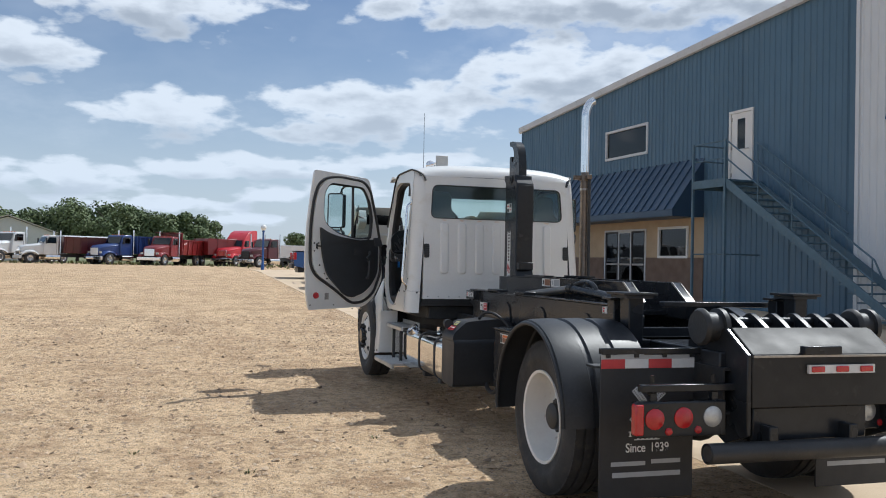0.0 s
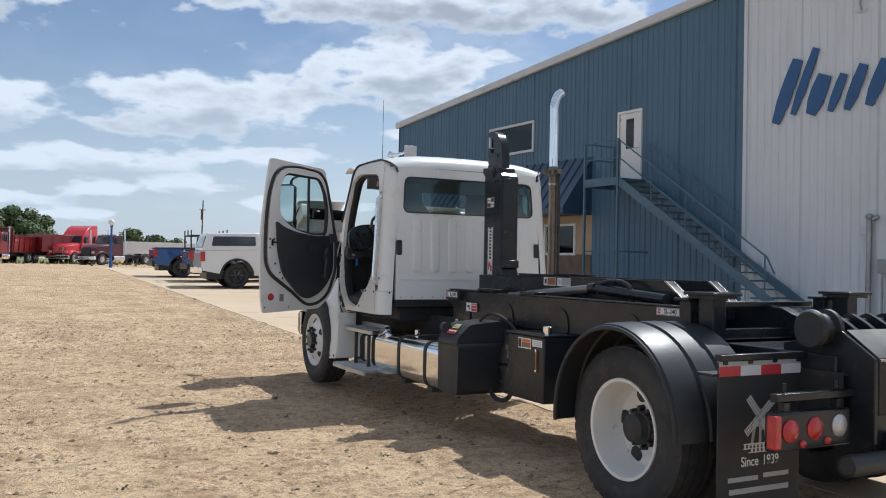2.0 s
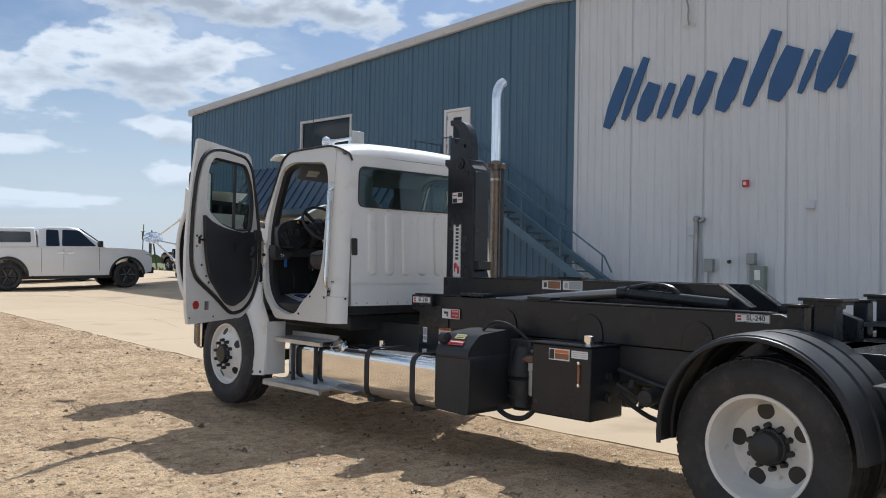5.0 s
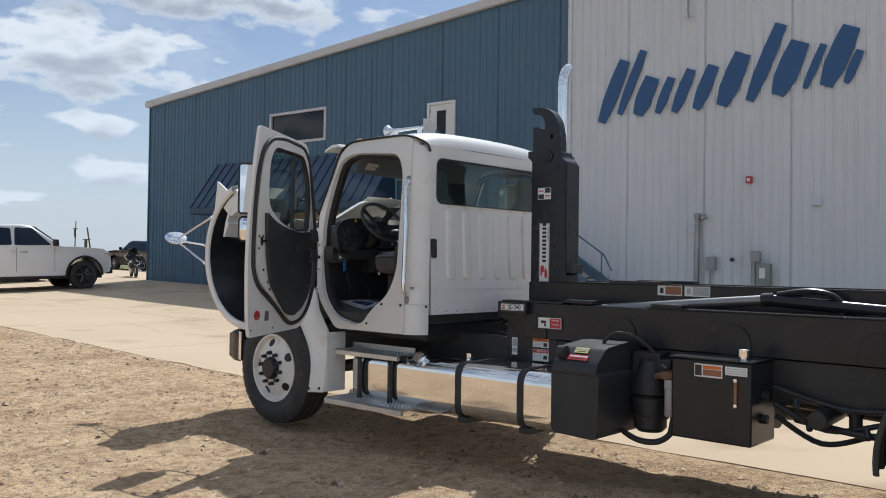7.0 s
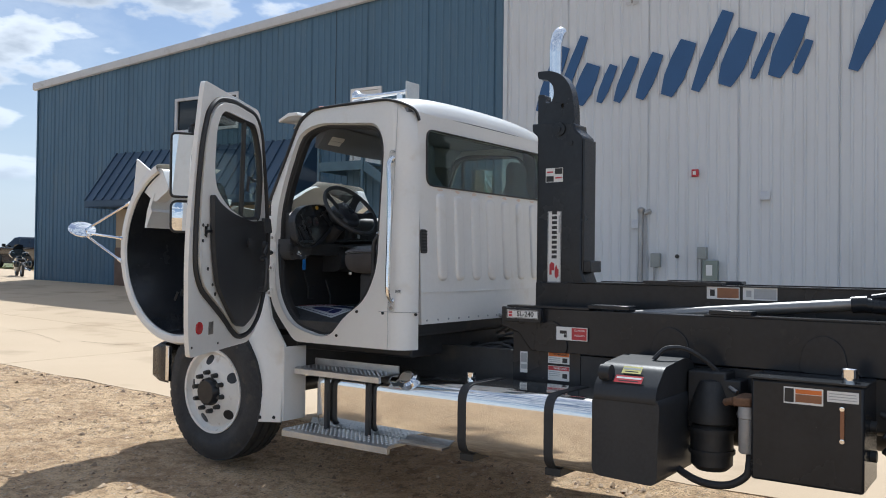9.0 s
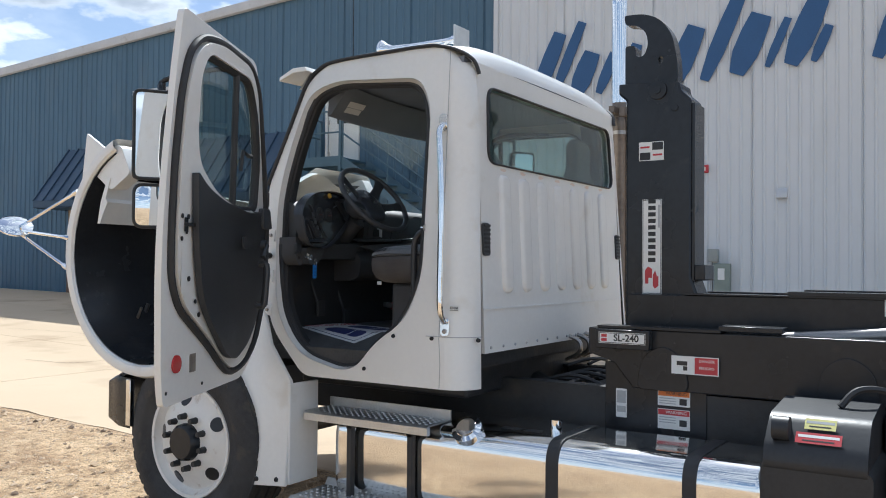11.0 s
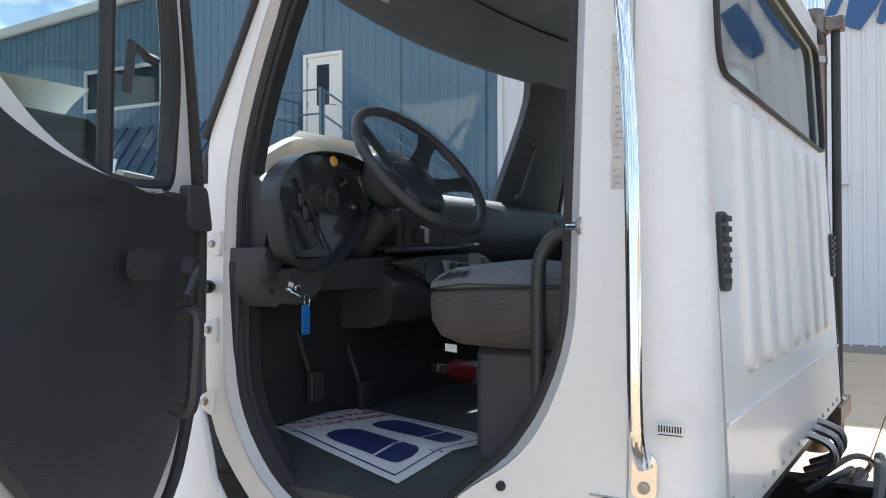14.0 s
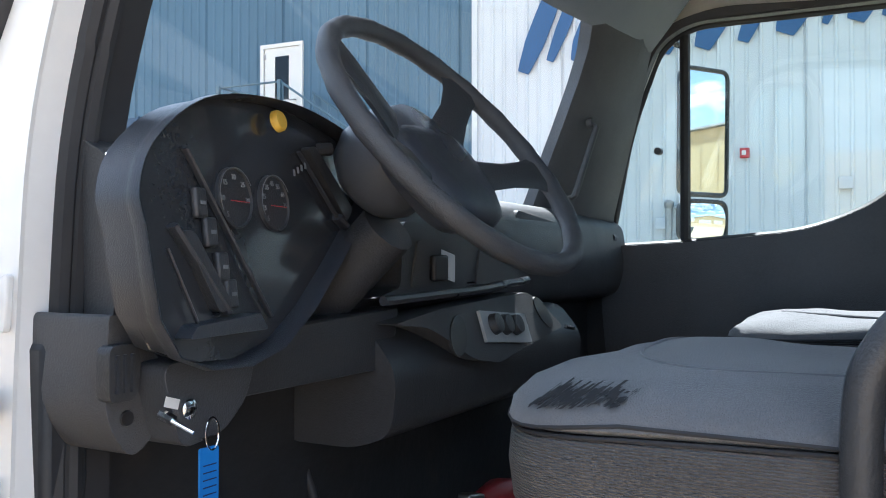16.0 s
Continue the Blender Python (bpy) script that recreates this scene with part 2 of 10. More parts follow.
DIAL = mat("dial_black", (0.036, 0.039, 0.044), 0.25, 0, 0.1, 200, 6, 0, 1, 0.4)
GAUGE_INK = mat("gauge_ink", (0.20, 0.21, 0.22), 0.5, 0, 0.05, 60, 10)
SEAM = mat("seam_thread", (0.035, 0.036, 0.040), 0.9, 0, 0.1, 300, 9)
WORN = mat("worn_foam", (0.025, 0.026, 0.028), 0.95, 0, 0.2, 300, 30)
FLOOR_MAT = mat("cab_floor_rubber", (0.068, 0.070, 0.073), 0.7, 0, 0.2, 80, 6, 0.2, 200)
PAPER = mat("paper", (0.74, 0.74, 0.75), 0.7, 0, 0.04, 80, 8)
PAPER_BLUE = mat("paper_print_blue", (0.02, 0.03, 0.13), 0.7, 0, 0.1, 80, 8)
PAPER_RED = mat("paper_print_red", (0.42, 0.12, 0.14), 0.7, 0, 0.1, 80, 8)
BLUE_SIDING = mat("blue_siding", (0.078, 0.148, 0.222), 0.45, 0.0, 0.07, 12, 0.7, 0.02, 8, dirt=(0.092, 0.152, 0.212), dirt_at=0.55, stretch=(1, 1, 0.25))
WHITE_SIDING = mat("white_siding", (0.63, 0.655, 0.685), 0.45, 0.0, 0.03, 12, 0.7, 0.02, 8, dirt=(0.58, 0.60, 0.62), dirt_at=0.57, stretch=(1, 1, 0.25))
AWNING = mat("awning_blue", (0.036, 0.068, 0.118), 0.38, 0.0, 0.08, 20, 1.2)
STAIR_BLUE = mat("stair_paint", (0.085, 0.150, 0.205), 0.5, 0.0, 0.12, 60, 4, 0.05, 80, dirt=(0.12, 0.16, 0.19), dirt_at=0.58)
SIGN_BLUE = mat("sign_blue", (0.030, 0.095, 0.24), 0.42, 0, 0.06, 30, 2)
FASCIA = mat("fascia_white", (0.57, 0.58, 0.60), 0.5, 0, 0.06, 30, 2, dirt=(0.42, 0.42, 0.42), dirt_at=0.6)
DOOR_WHITE = mat("door_white", (0.74, 0.73, 0.71), 0.45, 0, 0.04, 40, 3)
TAN = mat("tan_stucco", (0.46, 0.35, 0.23), 0.85, 0, 0.08, 60, 2, 0.3, 120)
BROWN = mat("brown_wainscot", (0.17, 0.115, 0.085), 0.8, 0, 0.15, 50, 3, 0.3, 60)
ROOF = mat("metal_roof", (0.50, 0.50, 0.50), 0.45, 0.2, 0.08, 20, 1)
DARK_IN = mat("dark_interior", (0.05, 0.05, 0.055), 0.8, 0, 0.1, 10, 1)
GREY_BOX = mat("grey_enclosure", (0.30, 0.32, 0.31), 0.55, 0, 0.08, 40, 4)
GALV = mat("galvanised", (0.38, 0.39, 0.40), 0.45, 0.7, 0.15, 40, 6)
ALARM_RED = mat("alarm_red", (0.46, 0.03, 0.04), 0.35, 0, 0.08, 40, 6)
GLASS_DARK = glass_mat("tinted_glass", (0.16, 0.19, 0.20))
GLASS_MID = glass_mat("cab_rear_glass", (0.74, 0.82, 0.80))
MIRROR = mirror_mat("mirror")
WOOD_POLE = mat("pole_wood", (0.16, 0.11, 0.075), 0.85, 0, 0.2, 60, 4, 0.3, 60, stretch=(1, 1, 0.1))

# ---- builders ----


def finish(bm, ob_name, material, smooth=38.0):
    me = bpy.data.meshes.new(ob_name)
    bmesh.ops.recalc_face_normals(bm, faces=bm.faces)
    lim = radians(smooth)
    for f in bm.faces:
        f.smooth = True
    for e in bm.edges:
        if len(e.link_faces) == 2 and e.calc_face_angle(0) > lim:
            e.smooth = False
    bm.to_mesh(me)
    bm.free()
    me.materials.append(material)
    return me


def part(name, bm, material, parent=None, label="", bevel=0.0, smooth=38.0, shadow=True):
    ob = new(name, finish(bm, name, material, smooth))
    if parent is not None:
        ob.parent = parent
        if parent.type == "EMPTY" and parent.get("world_space"):
            ob.matrix_parent_inverse = parent.matrix_basis.inverted()
    if bevel:
        md = ob.modifiers.new("bevel", "BEVEL")
        md.width, md.segments, md.limit_method, md.angle_limit = bevel, 2, "ANGLE", radians(40)
    if not shadow:
        ob.visible_shadow = False
    if label:
        ob["label"] = label
    return ob


def thing(name, m, label, category, group="", kind="", in_world=False):
    ob = new(name)
    ob.matrix_basis = m
    if in_world:
        ob["world_space"] = True
    return tagged(ob, label, category, group, kind)


def B():
    return bmesh.new()


def box(bm, x0, x1, y0, y1, z0, z1, m=None):
    vs = [bm.verts.new(m @ Vector(p) if m else p) for p in
          ((x0, y0, z0), (x1, y0, z0), (x1, y1, z0), (x0, y1, z0), (x0, y0, z1), (x1, y0, z1), (x1, y1, z1), (x0, y1, z1))]
    for f in ((0, 3, 2, 1), (4, 5, 6, 7), (0, 1, 5, 4), (1, 2, 6, 5), (2, 3, 7, 6), (3, 0, 4, 7)):
        bm.faces.new([vs[i] for i in f])
    return bm


def boxed(x0, x1, y0, y1, z0, z1, m=None):
    return box(B(), x0, x1, y0, y1, z0, z1, m)


def axes_of(d):
    d = Vector(d).normalized()
    a = d.orthogonal().normalized() if abs(d.z) > 0.95 else d.cross(Vector((0, 0, 1))).normalized()
    return d, a, d.cross(a).normalized()


def lathe(bm, p0, d, profile, seg=24, closed=False):
    """profile: (along, radius) pairs round the axis d from p0."""
    d, a, b = axes_of(d)
    p0 = Vector(p0)
    rings = []
    for t, r in profile:
        if r < 1e-6:
            rings.append([bm.verts.new(p0 + d * t)])
        else:
            rings.append([bm.verts.new(p0 + d * t + (a * math.cos(k) + b * math.sin(k)) * r)
                          for k in (2 * math.pi * i / seg for i in range(seg))])
    pairs = list(zip(rings, rings[1:])) + ([(rings[-1], rings[0])] if closed else [])
    for r0, r1 in pairs:
        for i in range(seg):
            j = (i + 1) % seg
            q = [r0[i % len(r0)], r0[j % len(r0)], r1[j % len(r1)], r1[i % len(r1)]]
            q = list(dict.fromkeys(q))
            if len(q) > 2:
                bm.faces.new(q)
    return bm


def rod(bm, p0, p1, r, r1=None, seg=14):
    p0, p1 = Vector(p0), Vector(p1)
    ln = (p1 - p0).length
    return lathe(bm, p0, p1 - p0, [(0, 0), (0, r), (ln, r if r1 is None else r1), (ln, 0)], seg)


def sweep(bm, pts, r, seg=10, closed=False, flat=1.0, upv=None):
    """A tube through the points; flat scales its second axis."""
    pts = [Vector(p) for p in pts]
    n = len(pts)
    rings, prev = [], None
    for i, p in enumerate(pts):
        if closed:
            d = (pts[(i + 1) % n] - pts[i - 1]).normalized()
        else:
            d = (pts[min(i + 1, n - 1)] - pts[max(i - 1, 0)]).normalized()
        a = Vector(upv) if upv is not None else (prev if prev is not None else axes_of(d)[1])
        a = (a - d * a.dot(d)).normalized()
        b = d.cross(a)
        prev = a
        rr = r[i] if isinstance(r, (list, tuple)) else r
        rings.append([bm.verts.new(p + a * math.cos(k) * rr + b * math.sin(k) * rr * flat)
                      for k in (2 * math.pi * j / seg for j in range(seg))])
    loop = list(zip(rings, rings[1:])) + ([(rings[-1], rings[0])] if closed else [])
    for r0, r1 in loop:
        for j in range(seg):
            bm.faces.new((r0[j], r0[(j + 1) % seg], r1[(j + 1) % seg], r1[j]))
    if not closed:
        bm.faces.new(rings[0][::-1])
        bm.faces.new(rings[-1])
    return bm


def curve_pts(pts, n=8, closed=False):
    """Catmull-Rom through the points."""
    pts = [Vector(p) for p in pts]
    m = len(pts)
    out = []
    for i in range(m if closed else m - 1):
        g = (lambda k: pts[k % m]) if closed else (lambda k: pts[max(0, min(m - 1, k))])
        p0, p1, p2, p3 = g(i - 1), g(i), g(i + 1), g(i + 2)
        for s in range(n):
            t = s / n
            out.append(0.5 * (2 * p1 + (p2 - p0) * t + (2 * p0 - 5 * p1 + 4 * p2 - p3) * t * t + (3 * p1 - p0 - 3 * p2 + p3) * t ** 3))
    if not closed:
        out.append(pts[-1])
    return out


def rounded(pts, r, n=5):
    """A closed outline with its corners rounded; r: one radius or one each."""
    pts = [Vector((*p, 0)) if len(p) == 2 else Vector(p) for p in pts]
    out = []
    for i, p in enumerate(pts):
        rr = r[i] if isinstance(r, (list, tuple)) else r
        a, b = pts[i - 1] - p, pts[(i + 1) % len(pts)] - p
        k = min(rr, a.length * 0.48, b.length * 0.48)
        if k < 1e-5:
            out.append(p.to_2d())
            continue
        p0, p1 = p + a.normalized() * k, p + b.normalized() * k
        for s in range(n + 1):
            t = s / n
            out.append((p0 * (1 - t) ** 2 + p * 2 * t * (1 - t) + p1 * t * t).to_2d())
    return out


def prism(bm, outline, place, depth, holes=()):
    """An outline (with holes) in two coordinates, set in space by place(u, v), and as thick as the vector depth."""
    loops = [[Vector((*p[:2], 0)) for p in lp] for lp in (outline, *holes)]
    from_tri = mathutils_tess(loops)
    flat = [p for lp in loops for p in lp]
    depth = Vector(depth)
    f0 = [bm.verts.new(place(p.x, p.y)) for p in flat]
    f1 = [bm.verts.new(v.co + depth) for v in f0]
    for t in from_tri:
        if len(set(t)) == 3:
            try:
                bm.faces.new([f0[i] for i in t])
                bm.faces.new([f1[i] for i in t][::-1])
            except ValueError:
                pass
    s = 0
    for lp in loops:
        k = len(lp)
        for i in range(k):
            a, b = s + i, s + (i + 1) % k
            bm.faces.new((f0[a], f0[b], f1[b], f1[a]))
        s += k
    return bm


def mathutils_tess(loops):
    from mathutils import geometry
    return geometry.tessellate_polygon(loops)


def loft(bm, loops, cap=True):
    rings = [[bm.verts.new(p) for p in lp] for lp in loops]
    k = len(rings[0])
    for r0, r1 in zip(rings, rings[1:]):
        for i in range(k):
            bm.faces.new((r0[i], r0[(i + 1) % k], r1[(i + 1) % k], r1[i]))
    if cap:
        bm.faces.new(rings[0][::-1])
        bm.faces.new(rings[-1])
    return bm


def surf(bm, rows):
    """A sheet through rows of points."""
    vs = [[bm.verts.new(p) for p in row] for row in rows]
    for a, b in zip(vs, vs[1:]):
        for i in range(len(a) - 1):
            bm.faces.new((a[i], a[i + 1], b[i + 1], b[i]))
    return bm


def words(name, text, m, height, material, parent, depth=0.0006, squeeze=1.0, bold=0.0):
    cu = bpy.data.curves.new(name, "FONT")
    cu.body, cu.size, cu.extrude, cu.align_x, cu.align_y, cu.offset = text, height * 1.38, depth, "CENTER", "CENTER", bold
    tmp = bpy.data.objects.new(name, cu)
    scene.collection.objects.link(tmp)
    dg = bpy.context.evaluated_depsgraph_get()
    me = bpy.data.meshes.new_from_object(tmp.evaluated_get(dg))
    bpy.data.objects.remove(tmp)
    bpy.data.curves.remove(cu)
    me.transform(m @ Matrix.Diagonal((squeeze, 1, 1, 1)))
    me.materials.clear()
    me.materials.append(material)
    ob = new(name, me)
    if parent is not None:
        ob.parent = parent
        if parent.type == "EMPTY" and parent.get("world_space"):
            ob.matrix_parent_inverse = parent.matrix_basis.inverted()
    return ob


def facing(p, normal, upv=(0, 0, 1)):
    """A frame at p whose z looks along normal, x to a reader's right, y up."""
    z = Vector(normal).normalized()
    x = Vector(upv).cross(z).normalized()
    y = z.cross(x)
    m = Matrix((x, y, z)).transposed().to_4x4()
    m.translation = Vector(p)
    return m


def card(bm, m, w, h, t=0.001, cx=0.0, cy=0.0):
    return box(bm, cx - w / 2, cx + w / 2, cy - h / 2, cy + h / 2, 0, t, m)


# ---- ground ----
rnd = random.Random(7)


def ground_z(x, y):
    def soft(v):
        return 0.5 * (v + math.sqrt(v * v + 0.6))
    north = 0.022 * (soft(y + 2) - soft(y - 38))
    east = 0.045 * (soft(x - 4.0) - soft(x - 9.5)) - 0.03 * (soft(x - 11.0) - soft(x - 40.0))
    return 0.10 + north + east


def rough_z(x, y):
    near = max(0.0, 1 - max(0, abs(x + 4) - 6) / 8) * max(0.0, 1 - max(0, abs(y + 1) - 14) / 12)
    if near <= 0:
        return 0.0
    p = Vector((x, y, 0))
    return near * (0.034 * noise.noise(p * 0.55) + 0.016 * noise.noise(Vector((x * 2.4, y * 0.35, 2.0))) + 0.024 * noise.noise(p * 1.7) + 0.014 * noise.noise(p * 4.3) + 0.006 * noise.noise(p * 9.0) - 0.010)


def slab_edge(y):
    """Where the concrete apron begins: sand has drifted over it beside the truck."""
    return 0.32 + 0.30 * min(1.0, max(0.0, (1.5 - y) / 3.0)) + 0.05 * noise.noise(Vector((0, y * 0.7, 3))) + 0.06 * noise.noise(Vector((0, y * 2.3, 8)))


def yard_z(x, y):
    if x > slab_edge(y) + 0.03:
        return ground_z(x, y) - 0.004
    blend = min(1.0, (slab_edge(y) + 0.03 - x) / 0.6)
    return ground_z(x, y) + rough_z(x, y) * blend + 0.012 * (1 - blend)


def steps(dense0, dense1, d, far, grow=1.22):
    v = list(np.arange(dense0, dense1, d))
    a, s = dense1, d
    while a < far:
        v.append(a)
        s *= grow
        a += s
    v.append(far)
    a, s = dense0, d
    while a > -far:
        s *= grow
        a -= s
        v.insert(0, max(a, -far))
    return v


def soil_mat():
    """Trodden sandy yard: drifts, crumbs and stones at four scales."""
    m = bpy.data.materials.new("sandy_soil")
    m.use_nodes = True
    n, l = m.node_tree.nodes, m.node_tree.links
    bs = n["Principled BSDF"]
    co = n.new("ShaderNodeTexCoord")

    def nz(scale, detail, rough=0.6, stretch=None):
        t = n.new("ShaderNodeTexNoise")
        t.inputs["Scale"].default_value, t.inputs["Detail"].default_value, t.inputs["Roughness"].default_value = scale, detail, rough
        if stretch:
            mp = n.new("ShaderNodeMapping")
            mp.inputs["Scale"].default_value = stretch
            l.new(co.outputs["Object"], mp.inputs[0])
            l.new(mp.outputs[0], t.inputs["Vector"])
        else:
            l.new(co.outputs["Object"], t.inputs["Vector"])
        return t.outputs["Fac"]

    def rng(src, lo, hi, a=0.0, c=1.0):
        r = n.new("ShaderNodeMapRange")
        for key, v in (("From Min", lo), ("From Max", hi), ("To Min", a), ("To Max", c)):
            r.inputs[key].default_value = v
        l.new(src, r.inputs["Value"])
        return r.outputs[0]

    def mix(fac, a, c):
        x = n.new("ShaderNodeMix")
        x.data_type = "RGBA"
        for key, v in (("Factor", fac), ("A", a), ("B", c)):
            if isinstance(v, tuple):
                x.inputs[key].default_value = (*v, 1)
            else:
                l.new(v, x.inputs[key])
        return x.outputs["Result"]

    def mth(op, a, c):
        x = n.new("ShaderNodeMath")
        x.operation = op
        for i, v in enumerate((a, c)):
            if isinstance(v, (int, float)):
                x.inputs[i].default_value = v
            else:
                l.new(v, x.inputs[i])
        return x.outputs[0]

    drift, patch, crumb, grit = nz(0.22, 5), nz(1.6, 9, 0.68, (1.0, 0.7, 1.0)), nz(9.0, 8, 0.7), nz(60.0, 4, 0.7)
    scuff = nz(1.1, 8, 0.66, (0.55, 2.6, 1.0))
    col = mix(rng(drift, 0.35, 0.65), (0.755, 0.548, 0.335), (0.665, 0.470, 0.282))
    col = mix(rng(patch, 0.44, 0.62, 0.0, 0.9), col, (0.47, 0.315, 0.185))
    # dug-over streaks where wheels have turned the damp soil up
    col = mix(rng(scuff, 0.52, 0.66, 0.0, 0.75), col, (0.40, 0.262, 0.155))
    col = mix(rng(scuff, 0.44, 0.32, 0.0, 0.55), col, (0.70, 0.530, 0.345))
    col = mix(rng(crumb, 0.50, 0.68, 0.0, 0.95), col, (0.265, 0.175, 0.102))
    col = mix(rng(crumb, 0.48, 0.32, 0.0, 0.8), col, (0.74, 0.565, 0.370))
    col = mix(rng(grit, 0.52, 0.70, 0.0, 0.85), col, (0.185, 0.125, 0.078))
    stone = None
    for scale, share in ((30.0, 0.60), (64.0, 0.52)):
        vo = n.new("ShaderNodeTexVoronoi")
        vo.inputs["Scale"].default_value = scale
        l.new(co.outputs["Object"], vo.inputs["Vector"])
        sp = n.new("ShaderNodeSeparateColor")
        l.new(vo.outputs["Color"], sp.inputs[0])
        bit = mth("MULTIPLY", rng(vo.outputs["Distance"], 0.30, 0.22), rng(sp.outputs[0], share, share + 0.06))
        col = mix(bit, col, mix(sp.outputs[1], (0.12, 0.088, 0.064), (0.70, 0.59, 0.46)))
        stone = bit if stone is None else mth("MAXIMUM", stone, bit)
    l.new(col, bs.inputs["Base Color"])
    bs.inputs["Roughness"].default_value = 0.95
    bs.inputs["Specular IOR Level"].default_value = 0.2
    h = mth("ADD", mth("MULTIPLY", crumb, 1.0), mth("MULTIPLY", grit, 0.22))
    h = mth("ADD", h, mth("MULTIPLY", stone, 0.26))
    h = mth("ADD", h, mth("MULTIPLY", scuff, 0.9))
    h = mth("ADD", h, mth("MULTIPLY", patch, 1.4))
    bp = n.new("ShaderNodeBump")
    bp.inputs["Strength"].default_value, bp.inputs["Distance"].default_value = 1.0, 0.045
    l.new(h, bp.inputs["Height"])
    l.new(bp.outputs[0], bs.inputs["Normal"])
    return m


SOIL = soil_mat()
CONCRETE = mat("concrete", (0.60, 0.465, 0.315), 0.9, 0, 0.08, 70, 0.35, 0.30, 90, second=(0.52, 0.400, 0.270), dirt=(0.42, 0.31, 0.20), dirt_at=0.56, rand=0.35)
GRASS = mat("dry_grass", (0.10, 0.13, 0.045), 0.9, 0, 0.3, 20, 0.2, 0.5, 30, second=(0.20, 0.17, 0.08))
STONE = mat("pebble", (0.48, 0.36, 0.245), 0.85, 0, 0.2, 40, 30, 0.3, 90, second=(0.36, 0.26, 0.17))
# each pebble has its own tone, from dark brown to pale buff
sn, sl = STONE.node_tree.nodes, STONE.node_tree.links
geo, tone, multiply = sn.new("ShaderNodeNewGeometry"), sn.new("ShaderNodeValToRGB"), sn.new("ShaderNodeMix")
for at, c in ((0.0, (0.22, 0.18, 0.15)), (0.35, (0.62, 0.55, 0.47)), (0.72, (1.0, 0.97, 0.92)), (1.0, (1.35, 1.38, 1.42))):
    el = tone.color_ramp.elements[0 if at == 0.0 else 1] if at in (0.0, 1.0) else tone.color_ramp.elements.new(at)
    el.color = (*c, 1)
multiply.data_type, multiply.blend_type = "RGBA", "MULTIPLY"
multiply.inputs["Factor"].default_value = 1.0
sl.new(geo.outputs["Random Per Island"], tone.inputs[0])
sl.new(sn["Principled BSDF"].inputs["Base Color"].links[0].from_socket, multiply.inputs["A"])
sl.new(tone.outputs["Color"], multiply.inputs["B"])
sl.new(multiply.outputs["Result"], sn["Principled BSDF"].inputs["Base Color"])

gx, gy = steps(-9.0, 1.6, 0.10, 2600), steps(-10.0, 8.0, 0.11, 2600)
bm = B()
grid = [[bm.verts.new((x, y, yard_z(x, y))) for y in gy] for x in gx]
for i in range(len(gx) - 1):
    for j in range(len(gy) - 1):
        bm.faces.new((grid[i][j], grid[i + 1][j], grid[i + 1][j + 1], grid[i][j + 1]))
ground = part("ground", bm, SOIL, smooth=180)
tagged(ground, "sandy tan gravel yard with tyre marks", "ground", kind="structure")

# concrete apron along the building, cast in slabs
pavement = thing("pavement", pose(6, 10, 0), "tan concrete apron cast in large slabs", "pavement", kind="structure", in_world=True)
SX = [0.32, 3.9, 7.4, 10.9, 16.0]
SY = [-16 + 3.65 * k for k in range(18)]
for i in range(len(SX) - 1):
    for j in range(len(SY) - 1):
        x0, x1, y0, y1 = SX[i] + 0.006, SX[i + 1] - 0.006, SY[j] + 0.006, SY[j + 1] - 0.006
        bm = B()
        nx = 13 if i == 0 else 5
        top = []
        for a in range(nx):
            row = []
            for b in range(nx):
                x, y = x0 + (x1 - x0) * a / (nx - 1), y0 + (y1 - y0) * b / (nx - 1)
                if i == 0:
                    x += (slab_edge(y) - SX[0]) * (1 - a / (nx - 1))
                row.append((x, y, ground_z(x, y) + 0.014))
            top.append(row)
        surf(bm, top)
        rim = [e for e in bm.edges if len(e.link_faces) == 1]
        ext = bmesh.ops.extrude_edge_only(bm, edges=rim)
        for v in (g for g in ext["geom"] if isinstance(g, bmesh.types.BMVert)):
            v.co.z -= 0.10
        part("slab", bm, CONCRETE, pavement)

# hairline cracks: thin dark ribbons on the slabs, darkness put into their colour
CRACK_DARK = mat("crack_dark", (0.16, 0.12, 0.08), 0.95, 0, 0.2, 90, 6)
for ends in (((2.48, 9.9), (2.48, 9.2), (2.3, 8.3), (2.1, 7.6)), ((2.4, 7.5), (2.63, 6.75), (3.3, 6.7), (3.8, 6.4)), ((4.5, 11.6), (4.84, 10.0), (4.7, 8.4), (4.9, 7.2)), ((5.5, 15.0), (5.2, 13.6), (5.8, 12.4))):
    bm, left, right = B(), [], []
    for i, c in enumerate(curve_pts([(x, y, 0) for x, y in ends], 14)):
        jx, jy = 0.035 * noise.noise(Vector((c.x * 5, c.y * 5, 1))), 0.035 * noise.noise(Vector((c.x * 5, c.y * 5, 7)))
        w = 0.004 + 0.005 * abs(noise.noise(Vector((i * 0.3, c.y, 2))))
        x, y = c.x + jx, c.y + jy
        left.append((x - w, y - w, ground_z(x, y) + 0.0185))
        right.append((x + w, y + w, ground_z(x, y) + 0.0185))
    surf(bm, [left, right])
    part("crack", bm, CRACK_DARK, pavement)

